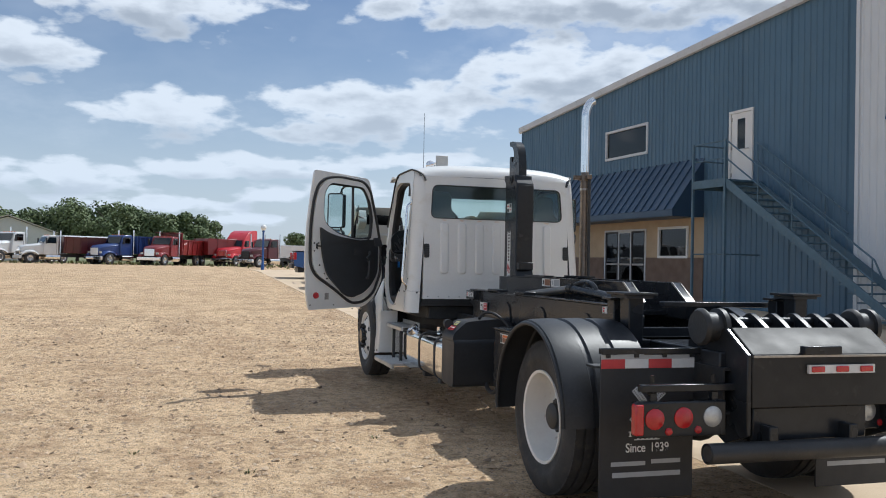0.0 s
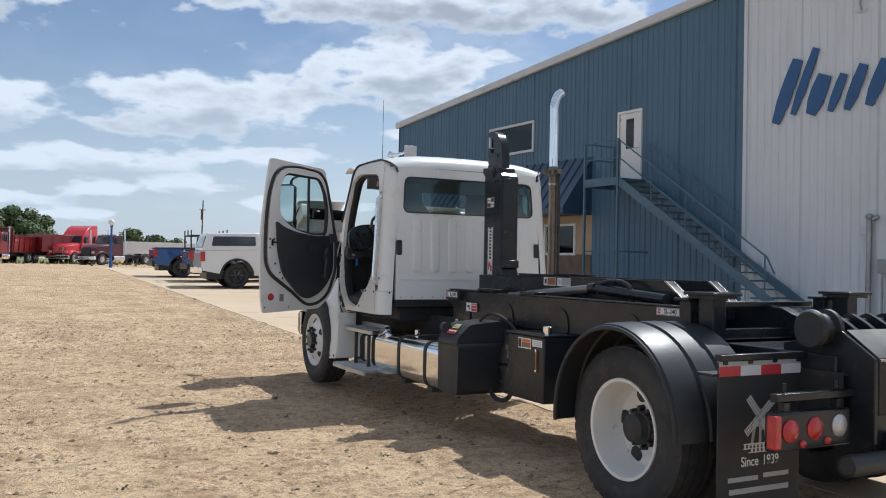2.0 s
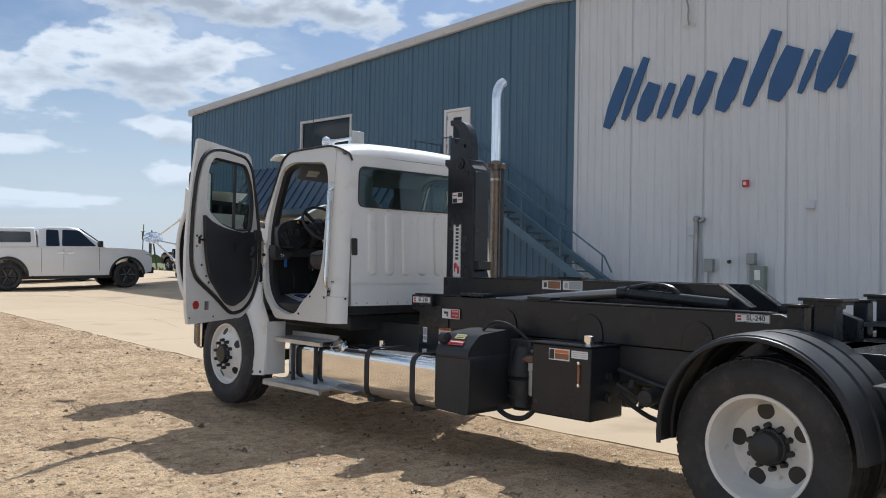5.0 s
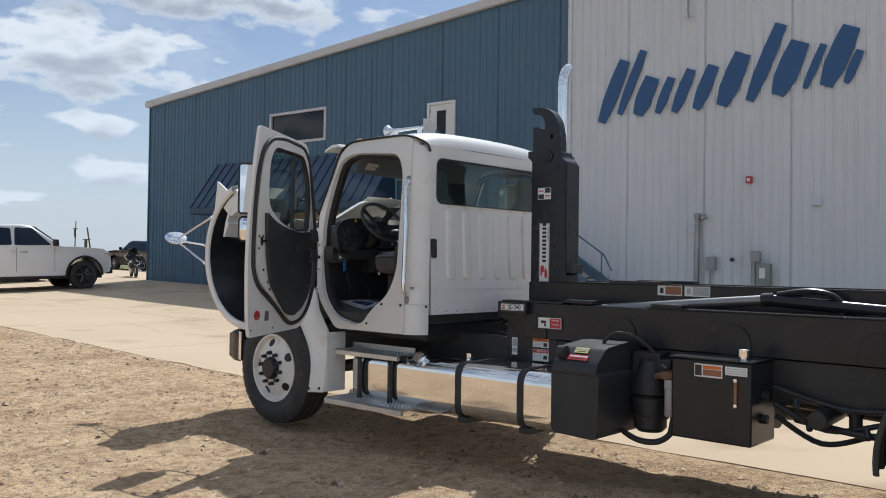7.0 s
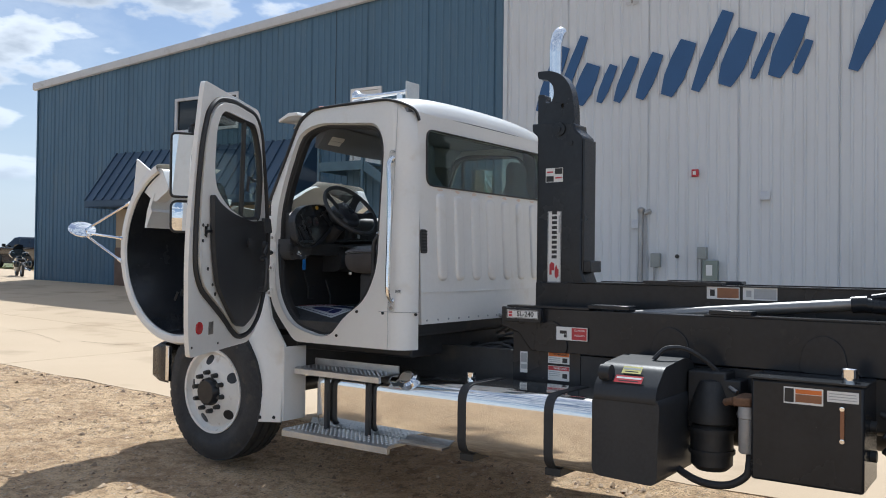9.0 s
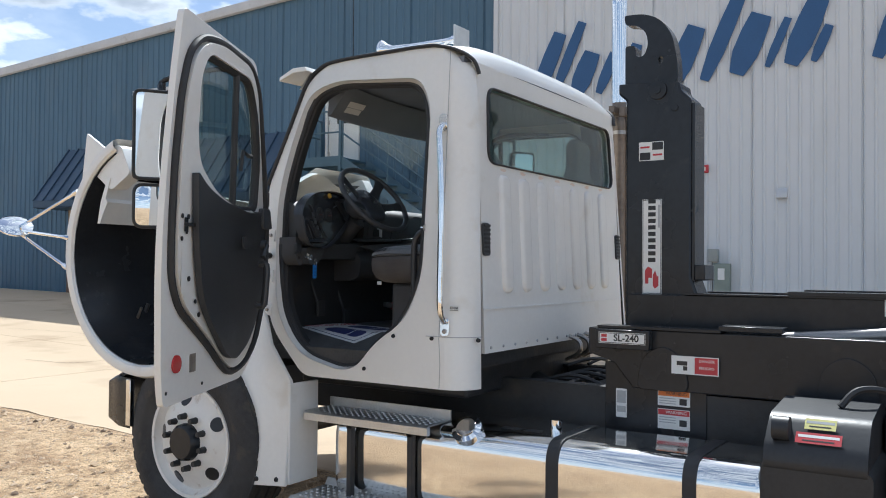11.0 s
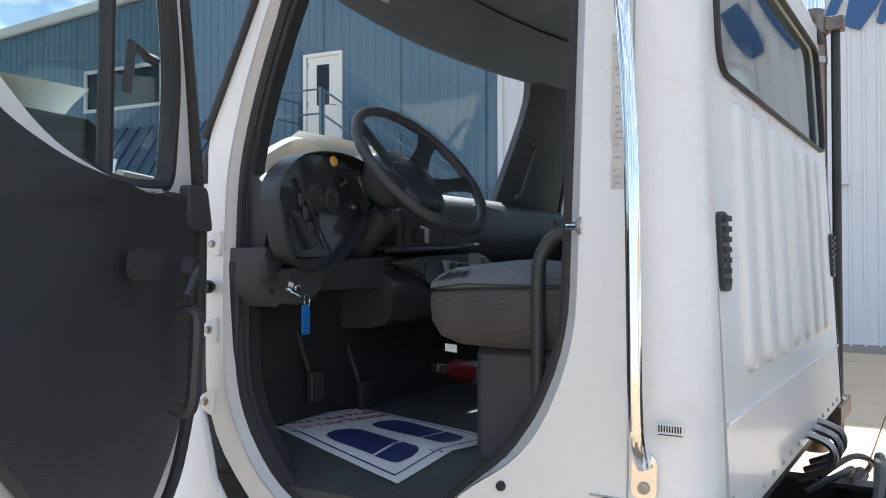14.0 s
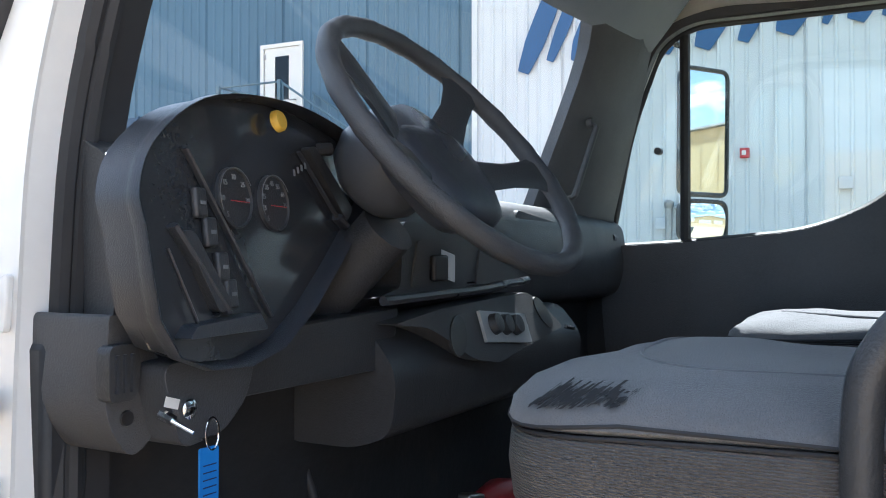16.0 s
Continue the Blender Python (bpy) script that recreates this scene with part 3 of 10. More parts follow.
# loose stones on the yard
bm = B()
for k in range(30000):
    if k % 24:
        x, y = rnd.uniform(-9.5, 0.25), rnd.uniform(-8, 9)
        if rnd.random() > 0.35 + 1.3 * abs(noise.noise(Vector((x * 0.8, y * 0.8, 5)))):
            continue
    else:
        x, y = 0.3 - abs(rnd.gauss(0, 0.18)), rnd.uniform(-9, 22)
    s = min(0.045, 0.006 + abs(rnd.gauss(0, 0.011))) if k % 400 else rnd.uniform(0.03, 0.055)
    z = yard_z(x, y)
    ang, el = rnd.uniform(0, 6.28), rnd.uniform(0.5, 0.8)
    vs = []
    for q in range(6):
        t = ang + q * math.pi / 3
        r = s * rnd.uniform(0.7, 1.2)
        vs.append(bm.verts.new((x + r * math.cos(t), y + r * math.sin(t) * el, z + s * rnd.uniform(-0.1, 0.35))))
    tv = bm.verts.new((x + s * 0.2, y, z + s * rnd.uniform(0.6, 0.95)))
    for q in range(6):
        bm.faces.new((vs[q], vs[(q + 1) % 6], tv))
stones = part("gravel", bm, STONE, smooth=60)
tagged(stones, "scattered small tan and grey stones on the yard", "gravel", kind="stuff")

# a few weeds
bm = B()
for cx, cy in ((-1.05, -4.05), (-3.75, -3.8), (-2.9, -4.6), (-1.75, -3.6)):
    for k in range(14):
        a = rnd.uniform(0, 6.28)
        h = rnd.uniform(0.03, 0.08) * (1.0 if cx > -1.2 else 0.5)
        o = Vector((cx + 0.03 * math.cos(a), cy + 0.03 * math.sin(a), ground_z(cx, cy) - 0.01))
        d = Vector((math.cos(a) * 0.5, math.sin(a) * 0.5, 1)).normalized()
        sd = Vector((-math.sin(a), math.cos(a), 0)) * 0.004
        bm.faces.new([bm.verts.new(p) for p in (o - sd, o + sd, o + d * h * 0.6 + sd * 1.2, o + d * h + Vector((math.cos(a), math.sin(a), -0.4)) * h * 0.25, o + d * h * 0.6 - sd * 1.2)])
weeds = part("weeds", bm, mat("weed_green", (0.13, 0.16, 0.06), 0.7, 0, 0.2, 60, 9))
tagged(weeds, "small green weeds growing in the gravel", "weeds", kind="stuff")

# ---- the metal building ----
BLD = pose(11.83, 0, 0, 0, 0, 4.32)
building = thing("warehouse", BLD, "large blue and white ribbed metal warehouse with low gable", "building")
Y0, Y1, RIDGE, DEPTH = -11.0, 22.85, 6.2, 30.0


def roof_z(y):
    return 8.56 - 0.0698 * abs(y - RIDGE)


# openings in the siding: y0, y1, z0, z1
OPEN = {"upper_window": (13.62, 16.13, 5.39, 6.36), "upper_door": (8.70, 9.62, 4.04, 6.05), "storefront": (10.72, 18.78, -1.0, 3.30)}
SPLIT = 5.2


def base_z(y):
    p = BLD @ Vector((0, y, 0))
    return ground_z(p.x, p.y)


ys, y = [], Y1
while y > Y0 + 1e-6:
    ys.append(y)
    y -= 0.914
ys.append(Y0)
ys += [v for o in OPEN.values() for v in o[:2]] + [SPLIT]
ys = sorted(set(round(v, 4) for v in ys), reverse=True)


def siding(ya, yb, za, zb_fn, material):
    """One ribbed sheet between two lines along the wall."""
    prof = []
    k = math.floor(yb / 0.2032) - 1
    while k * 0.2032 < ya + 0.3:
        c = k * 0.2032
        minor = k % 3 != 0
        hgt = 0.022 if minor else 0.027
        for dy, hx in ((-0.034, 0), (-0.014, hgt), (0.014, hgt), (0.034, 0)):
            prof.append((c + dy, hx))
        k += 1
    cut = [(ya, 0.0)] + [p for p in prof[::-1] if yb < p[0] < ya] + [(yb, 0.0)]
    bm = B()
    rows = [[(-hx, yy, za if isinstance(za, float) else za(yy)) for yy, hx in cut], [(-hx, yy, zb_fn(yy)) for yy, hx in cut]]
    surf(bm, rows)
    return part("siding_panel", bm, material, building, smooth=20)


for ya, yb in zip(ys, ys[1:]):
    if ya - yb < 0.004:
        continue
    mid = (ya + yb) / 2
    material = BLUE_SIDING if mid > SPLIT else WHITE_SIDING
    lo = lambda yy: base_z(yy) - 0.1 if mid > SPLIT else base_z(yy) + 0.12
    hits = sorted([o for o in OPEN.values() if o[0] - 1e-4 <= yb and ya <= o[1] + 1e-4], key=lambda o: o[2])
    start = lo
    for o in hits:
        if o[2] > 0:
            siding(ya, yb, start, (lambda yy, v=o[2]: v), material)
        start = float(o[3])
    siding(ya, yb, start, (lambda yy: roof_z(yy) + 0.02), material)

bm = B()
box(bm, 0.06, 0.22, Y0, 8.70, -0.6, 4.04)
box(bm, 0.06, 0.22, Y0, 8.70, 4.04, 7.3)
box(bm, 0.06, 0.22, 8.70, 9.62, -0.6, 4.04)
box(bm, 0.06, 0.22, 9.62, 10.72, -0.6, 7.9)
box(bm, 0.06, 0.22, 8.70, 9.62, 6.05, 8.1)
box(bm, 0.06, 0.22, 10.72, 18.78, 3.30, 5.39)
box(bm, 0.06, 0.22, 10.72, 13.62, 5.39, 7.9)
box(bm, 0.06, 0.22, 16.13, 18.78, 5.39, 7.5)
box(bm, 0.06, 0.22, 13.62, 16.13, 6.36, 7.6)
box(bm, 0.06, 0.22, 18.78, 22.80, -0.6, 7.25)
part("wall_core", bm, DARK_IN, building)
bm = B()
box(bm, 0.02, DEPTH, Y1 - 0.10, Y1 - 0.02, -0.6, 7.3)
part("gable_side_wall", bm, BLUE_SIDING, building)
bm = B()
box(bm, 0.02, DEPTH, Y0, Y0 + 0.1, -0.6, 7.2)
box(bm, DEPTH - 0.1, DEPTH, Y0 + 0.1, Y1 - 0.1, -0.6, 7.2)
part("rear_wall", bm, WHITE_SIDING, building)
bm = B()
for ya, yb in ((Y1 + 0.12, RIDGE), (RIDGE, Y0 - 0.12)):
    surf(bm, [[(-0.10, ya, roof_z(ya) + 0.10), (DEPTH, ya, roof_z(ya) + 0.10)], [(-0.10, yb, roof_z(yb) + 0.10), (DEPTH, yb, roof_z(yb) + 0.10)]])
    surf(bm, [[(-0.10, ya, roof_z(ya) + 0.02), (DEPTH, ya, roof_z(ya) + 0.02)], [(-0.10, yb, roof_z(yb) + 0.02), (DEPTH, yb, roof_z(yb) + 0.02)]])
part("roof", bm, ROOF, building)
# rake trim, in lengths
yy = Y1 + 0.14
while yy > Y0 - 0.1:
    ya, yb = yy, max(yy - 3.6, Y0 - 0.14)
    if ya > RIDGE > yb:
        yb = RIDGE
    bm = B()
    prof = ((-0.045, -0.12), (-0.13, -0.10), (-0.15, 0.0), (-0.14, 0.12), (-0.02, 0.15), (-0.02, -0.10))
    loft(bm, [[(px, v, roof_z(v) + pz) for px, pz in prof] for v in (ya, yb + 0.004)])
    part("rake_trim", bm, FASCIA, building)
    yy = yb
bm = boxed(-0.045, 0.02, Y1 - 0.03, Y1 + 0.02, 0.3, 7.34)
part("corner_trim", bm, BLUE_SIDING, building)
bm = boxed(-0.040, -0.001, SPLIT - 0.05, SPLIT + 0.05, 0.3, 8.45)
part("joint_trim", bm, WHITE_SIDING, building)
# base curb under the white sheets
bm = B()
loft(bm, [[(-0.02, v, base_z(v) - 0.2), (0.06, v, base_z(v) - 0.2), (0.06, v, base_z(v) + 0.13), (-0.02, v, base_z(v) + 0.13)] for v in (SPLIT, 0, Y0)])
part("base_curb", bm, mat("grey_concrete", (0.30, 0.28, 0.25), 0.9, 0, 0.1, 40, 2, 0.3, 80), building)


def frame_rect(bm, y0, y1, z0, z1, w, x0, x1):
    box(bm, x0, x1, y0, y1, z0, z0 + w)
    box(bm, x0, x1, y0, y1, z1 - w, z1)
    box(bm, x0, x1, y0, y0 + w, z0 + w, z1 - w)
    box(bm, x0, x1, y1 - w, y1, z0 + w, z1 - w)
    return bm


# upper window
y0, y1, z0, z1 = OPEN["upper_window"]
win = part("window", frame_rect(B(), y0 - 0.03, y1 + 0.03, z0 - 0.03, z1 + 0.03, 0.085, -0.05, 0.06), FASCIA, building, "wide window with a white frame", 0.004)
part("pane", boxed(0.012, 0.018, y0 + 0.05, y1 - 0.05, z0 + 0.05, z1 - 0.05), GLASS_DARK, win)
part("blind", boxed(0.055, 0.058, y0 + 0.02, y1 - 0.02, z0 + 0.02, z1 - 0.02), mat("brown_blind", (0.10, 0.085, 0.08), 0.8, 0, 0.05, 20, 2), win)
# upper door at the stair head
y0, y1, z0, z1 = OPEN["upper_door"]
door_u = part("door", frame_rect(B(), y0 - 0.02, y1 + 0.02, z0, z1 + 0.02, 0.075, -0.05, 0.06), DOOR_WHITE, building, "white steel door with a tall narrow window", 0.004)
bm = B()
hole = [(y0 + 0.30, z0 + 0.95), (y1 - 0.30, z0 + 0.95), (y1 - 0.30, z1 - 0.22), (y0 + 0.30, z1 - 0.22)]
prism(bm, [(y0 + 0.075, z0 + 0.02), (y1 - 0.075, z0 + 0.02), (y1 - 0.075, z1 - 0.06), (y0 + 0.075, z1 - 0.06)], lambda u, v: (-0.02, u, v), (0.045, 0, 0), [hole])
part("leaf", bm, DOOR_WHITE, door_u)
part("glazing", boxed(-0.004, 0.004, y0 + 0.29, y1 - 0.29, z0 + 0.94, z1 - 0.21), GLASS_DARK, door_u)
bm = rod(B(), (-0.09, y0 + 0.14, z0 + 0.93), (-0.02, y0 + 0.14, z0 + 0.93), 0.012)
rod(bm, (-0.085, y0 + 0.14, z0 + 0.93), (-0.085, y0 + 0.25, z0 + 0.93), 0.010)
part("lever", bm, STEEL, door_u)
for hz in (0.25, 1.0, 1.8):
    part("hinge", boxed(-0.035, -0.02, y1 - 0.10, y1 - 0.05, z0 + hz - 0.05, z0 + hz + 0.05), STEEL, door_u)

# storefront under the awning
sy0, sy1 = 10.72, 18.78
dy0, dy1, wy0, wy1 = 13.66, 16.13, 11.48, 12.92
gz = base_z(14.5)
outl = [(sy0, gz - 0.3), (sy1, gz - 0.3), (sy1, 3.30), (sy0, 3.30)]
hole_d = [(dy0, gz - 0.25), (dy1, gz - 0.25), (dy1, 2.90), (dy0, 2.90)]
hole_w = [(wy0, 2.0), (wy1, 2.0), (wy1, 2.90), (wy0, 2.90)]
part("entry_wall", prism(B(), outl, lambda u, v: (0.01, u, v), (0.14, 0, 0), [hole_d, hole_w]), TAN, building, "tan stucco entry wall")
bm = boxed(-0.03, 0.008, sy0, dy0 - 0.06, gz - 0.3, 1.98)
part("wainscot", bm, BROWN, building, "brown wainscot", 0.004)
part("wainscot", boxed(-0.03, 0.008, dy1 + 0.06, sy1, gz - 0.3, 1.98), BROWN, building, "", 0.004)
w = part("window", frame_rect(B(), wy0 - 0.04, wy1 + 0.04, 1.96, 2.94, 0.075, -0.04, 0.09), DOOR_WHITE, building, "", 0.004)
part("pane", boxed(0.03, 0.036, wy0 + 0.03, wy1 - 0.03, 2.02, 2.88), GLASS_DARK, w)
w = part("entry_door", frame_rect(B(), dy0 - 0.02, dy1 + 0.02, gz - 0.1, 2.92, 0.06, -0.02, 0.09), FASCIA, building, "glazed double entry door", 0.004)
for k in range(3):
    a, b = dy0 + 0.04 + k * 0.80, dy0 + 0.04 + (k + 1) * 0.80
    part("glazed_leaf", frame_rect(B(), a + 0.01, b - 0.01, gz - 0.04, 2.86, 0.055, 0.0, 0.045), FASCIA if k == 1 else DARK_IN, w)
bm = B()
for k in range(3):
    a, b = dy0 + 0.04 + k * 0.80, dy0 + 0.04 + (k + 1) * 0.80
    box(bm, 0.018, 0.024, a + 0.05, b - 0.05, gz, 2.82)
part("door_glass", bm, GLASS_DARK, w)
bm = boxed(0.0, 0.05, dy0 + 0.1, dy1 - 0.1, 1.72, 1.78)
part("push_bar", bm, STEEL, w)

# standing seam awning
ay0, ay1, az0, az1, ax = 10.72, 18.80, 3.36, 4.92, -1.12
aw = part("awning", boxed(ax, ax + 0.03, ay0, ay1, az0 - 0.20, az0), AWNING, building, "dark blue standing seam metal awning")
n = 20
for k in range(n):
    a, b = ay0 + (ay1 - ay0) * k / n, ay0 + (ay1 - ay0) * (k + 1) / n
    bm = B()
    prof = [(a, 0), (b - 0.05, 0), (b - 0.045, 0.035), (b - 0.012, 0.035), (b - 0.006, 0)]
    nrm = Vector((-(az1 - az0), 0, -ax)).normalized()
    surf(bm, [[Vector((ax - 0.01, yv, az0)) + nrm * h for yv, h in prof], [Vector((0, yv, az1)) + nrm * h for yv, h in prof]])
    part("seam_panel", bm, AWNING, aw, smooth=20)
for yv in (ay0 + 0.02, ay1 - 0.02):
    bm = B()
    prism(bm, [(ax, az0 - 0.2), (0, az0 - 0.2), (0, az1), (ax, az0)], lambda u, v: (u, yv, v), (0, 0.012, 0))
    part("awning_end", bm, AWNING, aw)
part("awning_soffit", boxed(ax, 0, ay0 + 0.03, ay1 - 0.03, az0 - 0.19, az0 - 0.17), AWNING, aw)

# outside stair
stair = thing("metal_stair", BLD, "blue-grey painted steel stair with pipe rails up to a door", "stair")
LZ, LY0, LY1, SXO, SXI = 4.04, 8.42, 9.75, -1.14, -0.06
part("landing", boxed(SXO, SXI, LY0, LY1, LZ - 0.05, LZ), STAIR_BLUE, stair, bevel=0.004)
bm = boxed(SXO - 0.02, SXO + 0.02, LY0, LY1, LZ - 0.20, LZ + 0.02)
part("landing_beam", bm, STAIR_BLUE, stair)
part("landing_beam", boxed(SXO, SXI, LY1 - 0.02, LY1 + 0.02, LZ - 0.20, LZ + 0.02), STAIR_BLUE, stair)
SL = 0.664
foot = base_z(3.3)
sy_foot = LY0 - (LZ - foot) / SL
for sx in (SXO, SXI - 0.06):
    bm = B()
    pts = [(LY0, LZ + 0.04), (LY0, LZ - 0.22), (sy_foot - 0.05, foot - 0.02), (sy_foot - 0.05, foot + 0.20)]
    prism(bm, pts, lambda u, v: (sx, u, v), (0.035, 0, 0))
    part("stringer", bm, STAIR_BLUE, stair)
nt = 19
for k in range(1, nt):
    zt, yt = LZ - (LZ - foot) * k / nt, LY0 - (LZ - foot) / SL * (k - 0.5) / nt
    part("tread", boxed(SXO + 0.036, SXI - 0.062, yt - 0.13, yt + 0.13, zt - 0.035, zt), STAIR_BLUE, stair)
for sx in (SXO + 0.02, SXI - 0.05):
    for hgt, nm in ((1.02, "handrail"), (0.55, "mid_rail")):
        bm = B()
        end = 3.68 if sx < -1 else 5.35
        pts = [(sx, LY0, LZ + hgt), (sx, end, LZ + hgt - (LY0 - end) * SL)]
        if nm == "handrail" and sx < -1:
            pts.append((sx, 3.48, 1.55))
        if sx < -1:
            pts.insert(0, (sx, LY1, LZ + hgt))
        sweep(bm, pts, 0.021, 8)
        part(nm, bm, STAIR_BLUE, stair)
    for k in range(5 if sx < -1 else 3):
        yv = LY0 - 0.05 - k * 1.16
        zv = LZ - (LY0 - yv) * SL
        part("baluster", rod(B(), (sx, yv, zv - 0.05), (sx, yv, zv + 1.03), 0.018, seg=8), STAIR_BLUE, stair)
for yv in (LY0, LY1):
    part("landing_post", boxed(SXO - 0.03, SXO + 0.03, yv - 0.03, yv + 0.03, base_z(9) - 0.1, LZ + 1.05), STAIR_BLUE, stair)
for hgt in (1.03, 0.60):
    part("landing_rail", rod(B(), (SXO, LY1, LZ + hgt), (SXI, LY1, LZ + hgt), 0.021, seg=8), STAIR_BLUE, stair)
part("landing_post", boxed(SXI - 0.05, SXI, LY1 - 0.03, LY1 + 0.03, LZ, LZ + 1.05), STAIR_BLUE, stair)
part("brace", rod(B(), (SXO, LY1, 2.05), (SXO, LY0, 2.05), 0.018, seg=8), STAIR_BLUE, stair)
part("brace", rod(B(), (SXO, LY0, 2.05), (0, LY0, 2.05), 0.018, seg=8), STAIR_BLUE, stair)

# painted sign: slanting strokes in plain shapes
sign = thing("wall_sign", BLD, "blue painted script sign drawn as slanting strokes on white siding", "sign")


def stroke(pts, widths):
    """A flat brush stroke on the wall through (y, z) points."""
    c = curve_pts([(p[0], p[1], 0) for p in pts], 8)
    k = len(c)
    left, right = [], []
    for i, p in enumerate(c):
        d = (c[min(i + 1, k - 1)] - c[max(i - 1, 0)]).normalized()
        nrm = Vector((-d.y, d.x, 0))
        t = i / (k - 1) * (len(widths) - 1)
        q = min(int(t), len(widths) - 2)
        wd = widths[q] + (widths[q + 1] - widths[q]) * (t - q)
        left.append(p + nrm * wd / 2)
        right.append(p - nrm * wd / 2)
    bm = B()
    f0 = [[bm.verts.new((-0.060, a.x, a.y)), bm.verts.new((-0.060, b.x, b.y))] for a, b in zip(left, right)]
    f1 = [[bm.verts.new((-0.036, a.x, a.y)), bm.verts.new((-0.036, b.x, b.y))] for a, b in zip(left, right)]
    for i in range(k - 1):
        bm.faces.new((f0[i][0], f0[i][1], f0[i + 1][1], f0[i + 1][0]))
        bm.faces.new((f0[i][0], f0[i + 1][0], f1[i + 1][0], f1[i][0]))
        bm.faces.new((f0[i][1], f1[i][1], f1[i + 1][1], f0[i + 1][1]))
    for i in (0, k - 1):
        bm.faces.new((f0[i][0], f1[i][0], f1[i][1], f0[i][1]))
    return part("brush_stroke", bm, SIGN_BLUE, sign, smooth=30)


# plain slanting bars: y of the low end, low z, high z, width
for ylo, zlo, zhi, wd in ((4.32, 5.05, 6.45, 0.34), (3.86, 5.20, 6.62, 0.22), (3.40, 5.14, 5.98, 0.40), (2.92, 5.14, 5.92, 0.22),
                          (2.52, 5.12, 6.04, 0.26), (2.02, 5.14, 6.06, 0.30), (1.45, 5.16, 6.24, 0.42), (0.86, 5.20, 6.74, 0.30),
                          (0.28, 5.26, 6.32, 0.46), (-0.26, 5.34, 6.20, 0.16), (-0.66, 5.34, 6.48, 0.42), (-1.04, 5.36, 5.98, 0.18),
                          (-2.05, 5.32, 7.05, 0.32), (-2.95, 5.34, 7.05, 0.32), (-3.60, 5.36, 6.25, 0.40), (-4.25, 5.38, 6.25, 0.40),
                          (-4.95, 5.05, 6.25, 0.40), (-5.75, 5.40, 6.25, 0.40)):
    lean = 0.42 * (zhi - zlo)
    stroke([(ylo, zlo), (ylo - lean * 0.33, zlo + (zhi - zlo) * 0.33), (ylo - lean * 0.67, zlo + (zhi - zlo) * 0.67), (ylo - lean, zhi)], [wd * 0.55, wd, wd, wd * 0.8])

# things fixed to the white wall
alarm = thing("fire_bell", BLD, "small red alarm box with a white strobe", "alarm")
part("housing", boxed(-0.095, -0.036, 0.77, 0.91, 3.45, 3.60), ALARM_RED, alarm, bevel=0.01)
part("strobe", boxed(-0.105, -0.094, 0.82, 0.88, 3.49, 3.56), LABEL_W, alarm)
con = thing("electric_conduit", BLD, "grey conduit with meter boxes on the white wall", "conduit")
bz = base_z(1.9)
part("riser", rod(B(), (-0.09, 1.97, bz), (-0.09, 1.95, 2.74), 0.055), GALV, con)
bm = lathe(B(), (-0.09, 1.95, 2.72), (0, 0, 1), [(0, 0.055), (0.04, 0.075), (0.10, 0.075), (0.13, 0.04), (0.13, 0)], 14)
rod(bm, (-0.10, 1.86, 2.72), (-0.10, 1.74, 2.78), 0.045)
part("weatherhead", bm, GALV, con)
part("meter_box", boxed(-0.17, -0.036, 1.53, 1.72, 1.60, 1.89), GREY_BOX, con, bevel=0.01)
part("lower_pipe", rod(B(), (-0.09, 1.66, bz), (-0.09, 1.66, 1.62), 0.022), GALV, con)
cab2 = thing("utility_cabinet", BLD, "grey-green utility cabinet with a white label", "cabinet")
part("body", boxed(-0.22, -0.036, 0.36, 0.64, bz + 0.1, 1.75), mat("utility_green", (0.24, 0.28, 0.25), 0.6, 0, 0.08, 40, 4), cab2, bevel=0.008)
part("label_plate", boxed(-0.228, -0.222, 0.45, 0.57, 1.45, 1.66), LABEL_W, cab2)
part("meter_box", boxed(-0.20, -0.036, 0.58, 0.76, 1.78, 2.02), GREY_BOX, cab2, bevel=0.01)
part("pipe", rod(B(), (-0.1, 0.70, bz), (-0.1, 0.70, 1.8), 0.025), GALV, cab2)
cap = thing("wall_outlet", BLD, "small dark outlet fitting on white siding", "outlet")
part("cover", lathe(B(), (-0.036, 1.20, 1.83), (-1, 0, 0), [(0, 0.045), (0.04, 0.04), (0.05, 0)], 12), LABEL_K, cap)
for yv, zv in ((-0.52, 3.03), (2.06, 2.50)):
    vent = thing("wall_vent", BLD, "small white louvred vent hood on siding", "vent", "wall vents")
    part("hood", prism(B(), [(-0.036, zv - 0.09), (-0.12, zv - 0.09), (-0.10, zv + 0.02), (-0.036, zv + 0.09)], lambda u, v: (u, yv - 0.09, v), (0, 0.18, 0)), FASCIA, vent, bevel=0.004)
for yv in (2.2, -6.0):
    gl = thing("gooseneck_lamp", BLD, "grey gooseneck sign lamp above the script", "lamp", "sign lamps")
    part("arm", sweep(B(), curve_pts([(-0.04, yv, 7.20), (-0.10, yv, 7.35), (-0.12, yv, 7.65), (-0.5, yv, 7.98), (-0.9, yv, 7.85)], 6), 0.022, 8), GALV, gl)
    part("bracket", boxed(-0.05, -0.036, yv - 0.14, yv + 0.14, 7.17, 7.23), FASCIA, gl)
    part("shade", lathe(B(), (-0.9, yv, 7.9), (-0.25, 0, -1), [(0, 0.03), (0.05, 0.05), (0.12, 0.16), (0.2, 0.18), (0.19, 0.17), (0.1, 0.13)], 18), GALV, gl)


# ---- the truck ----
CX = 0.09  # middle line
truck = thing("hooklift_truck", pose(CX, -2.9, 0.12), "white truck with black hooklift, tipped hood and open driver's door", "truck", in_world=True)


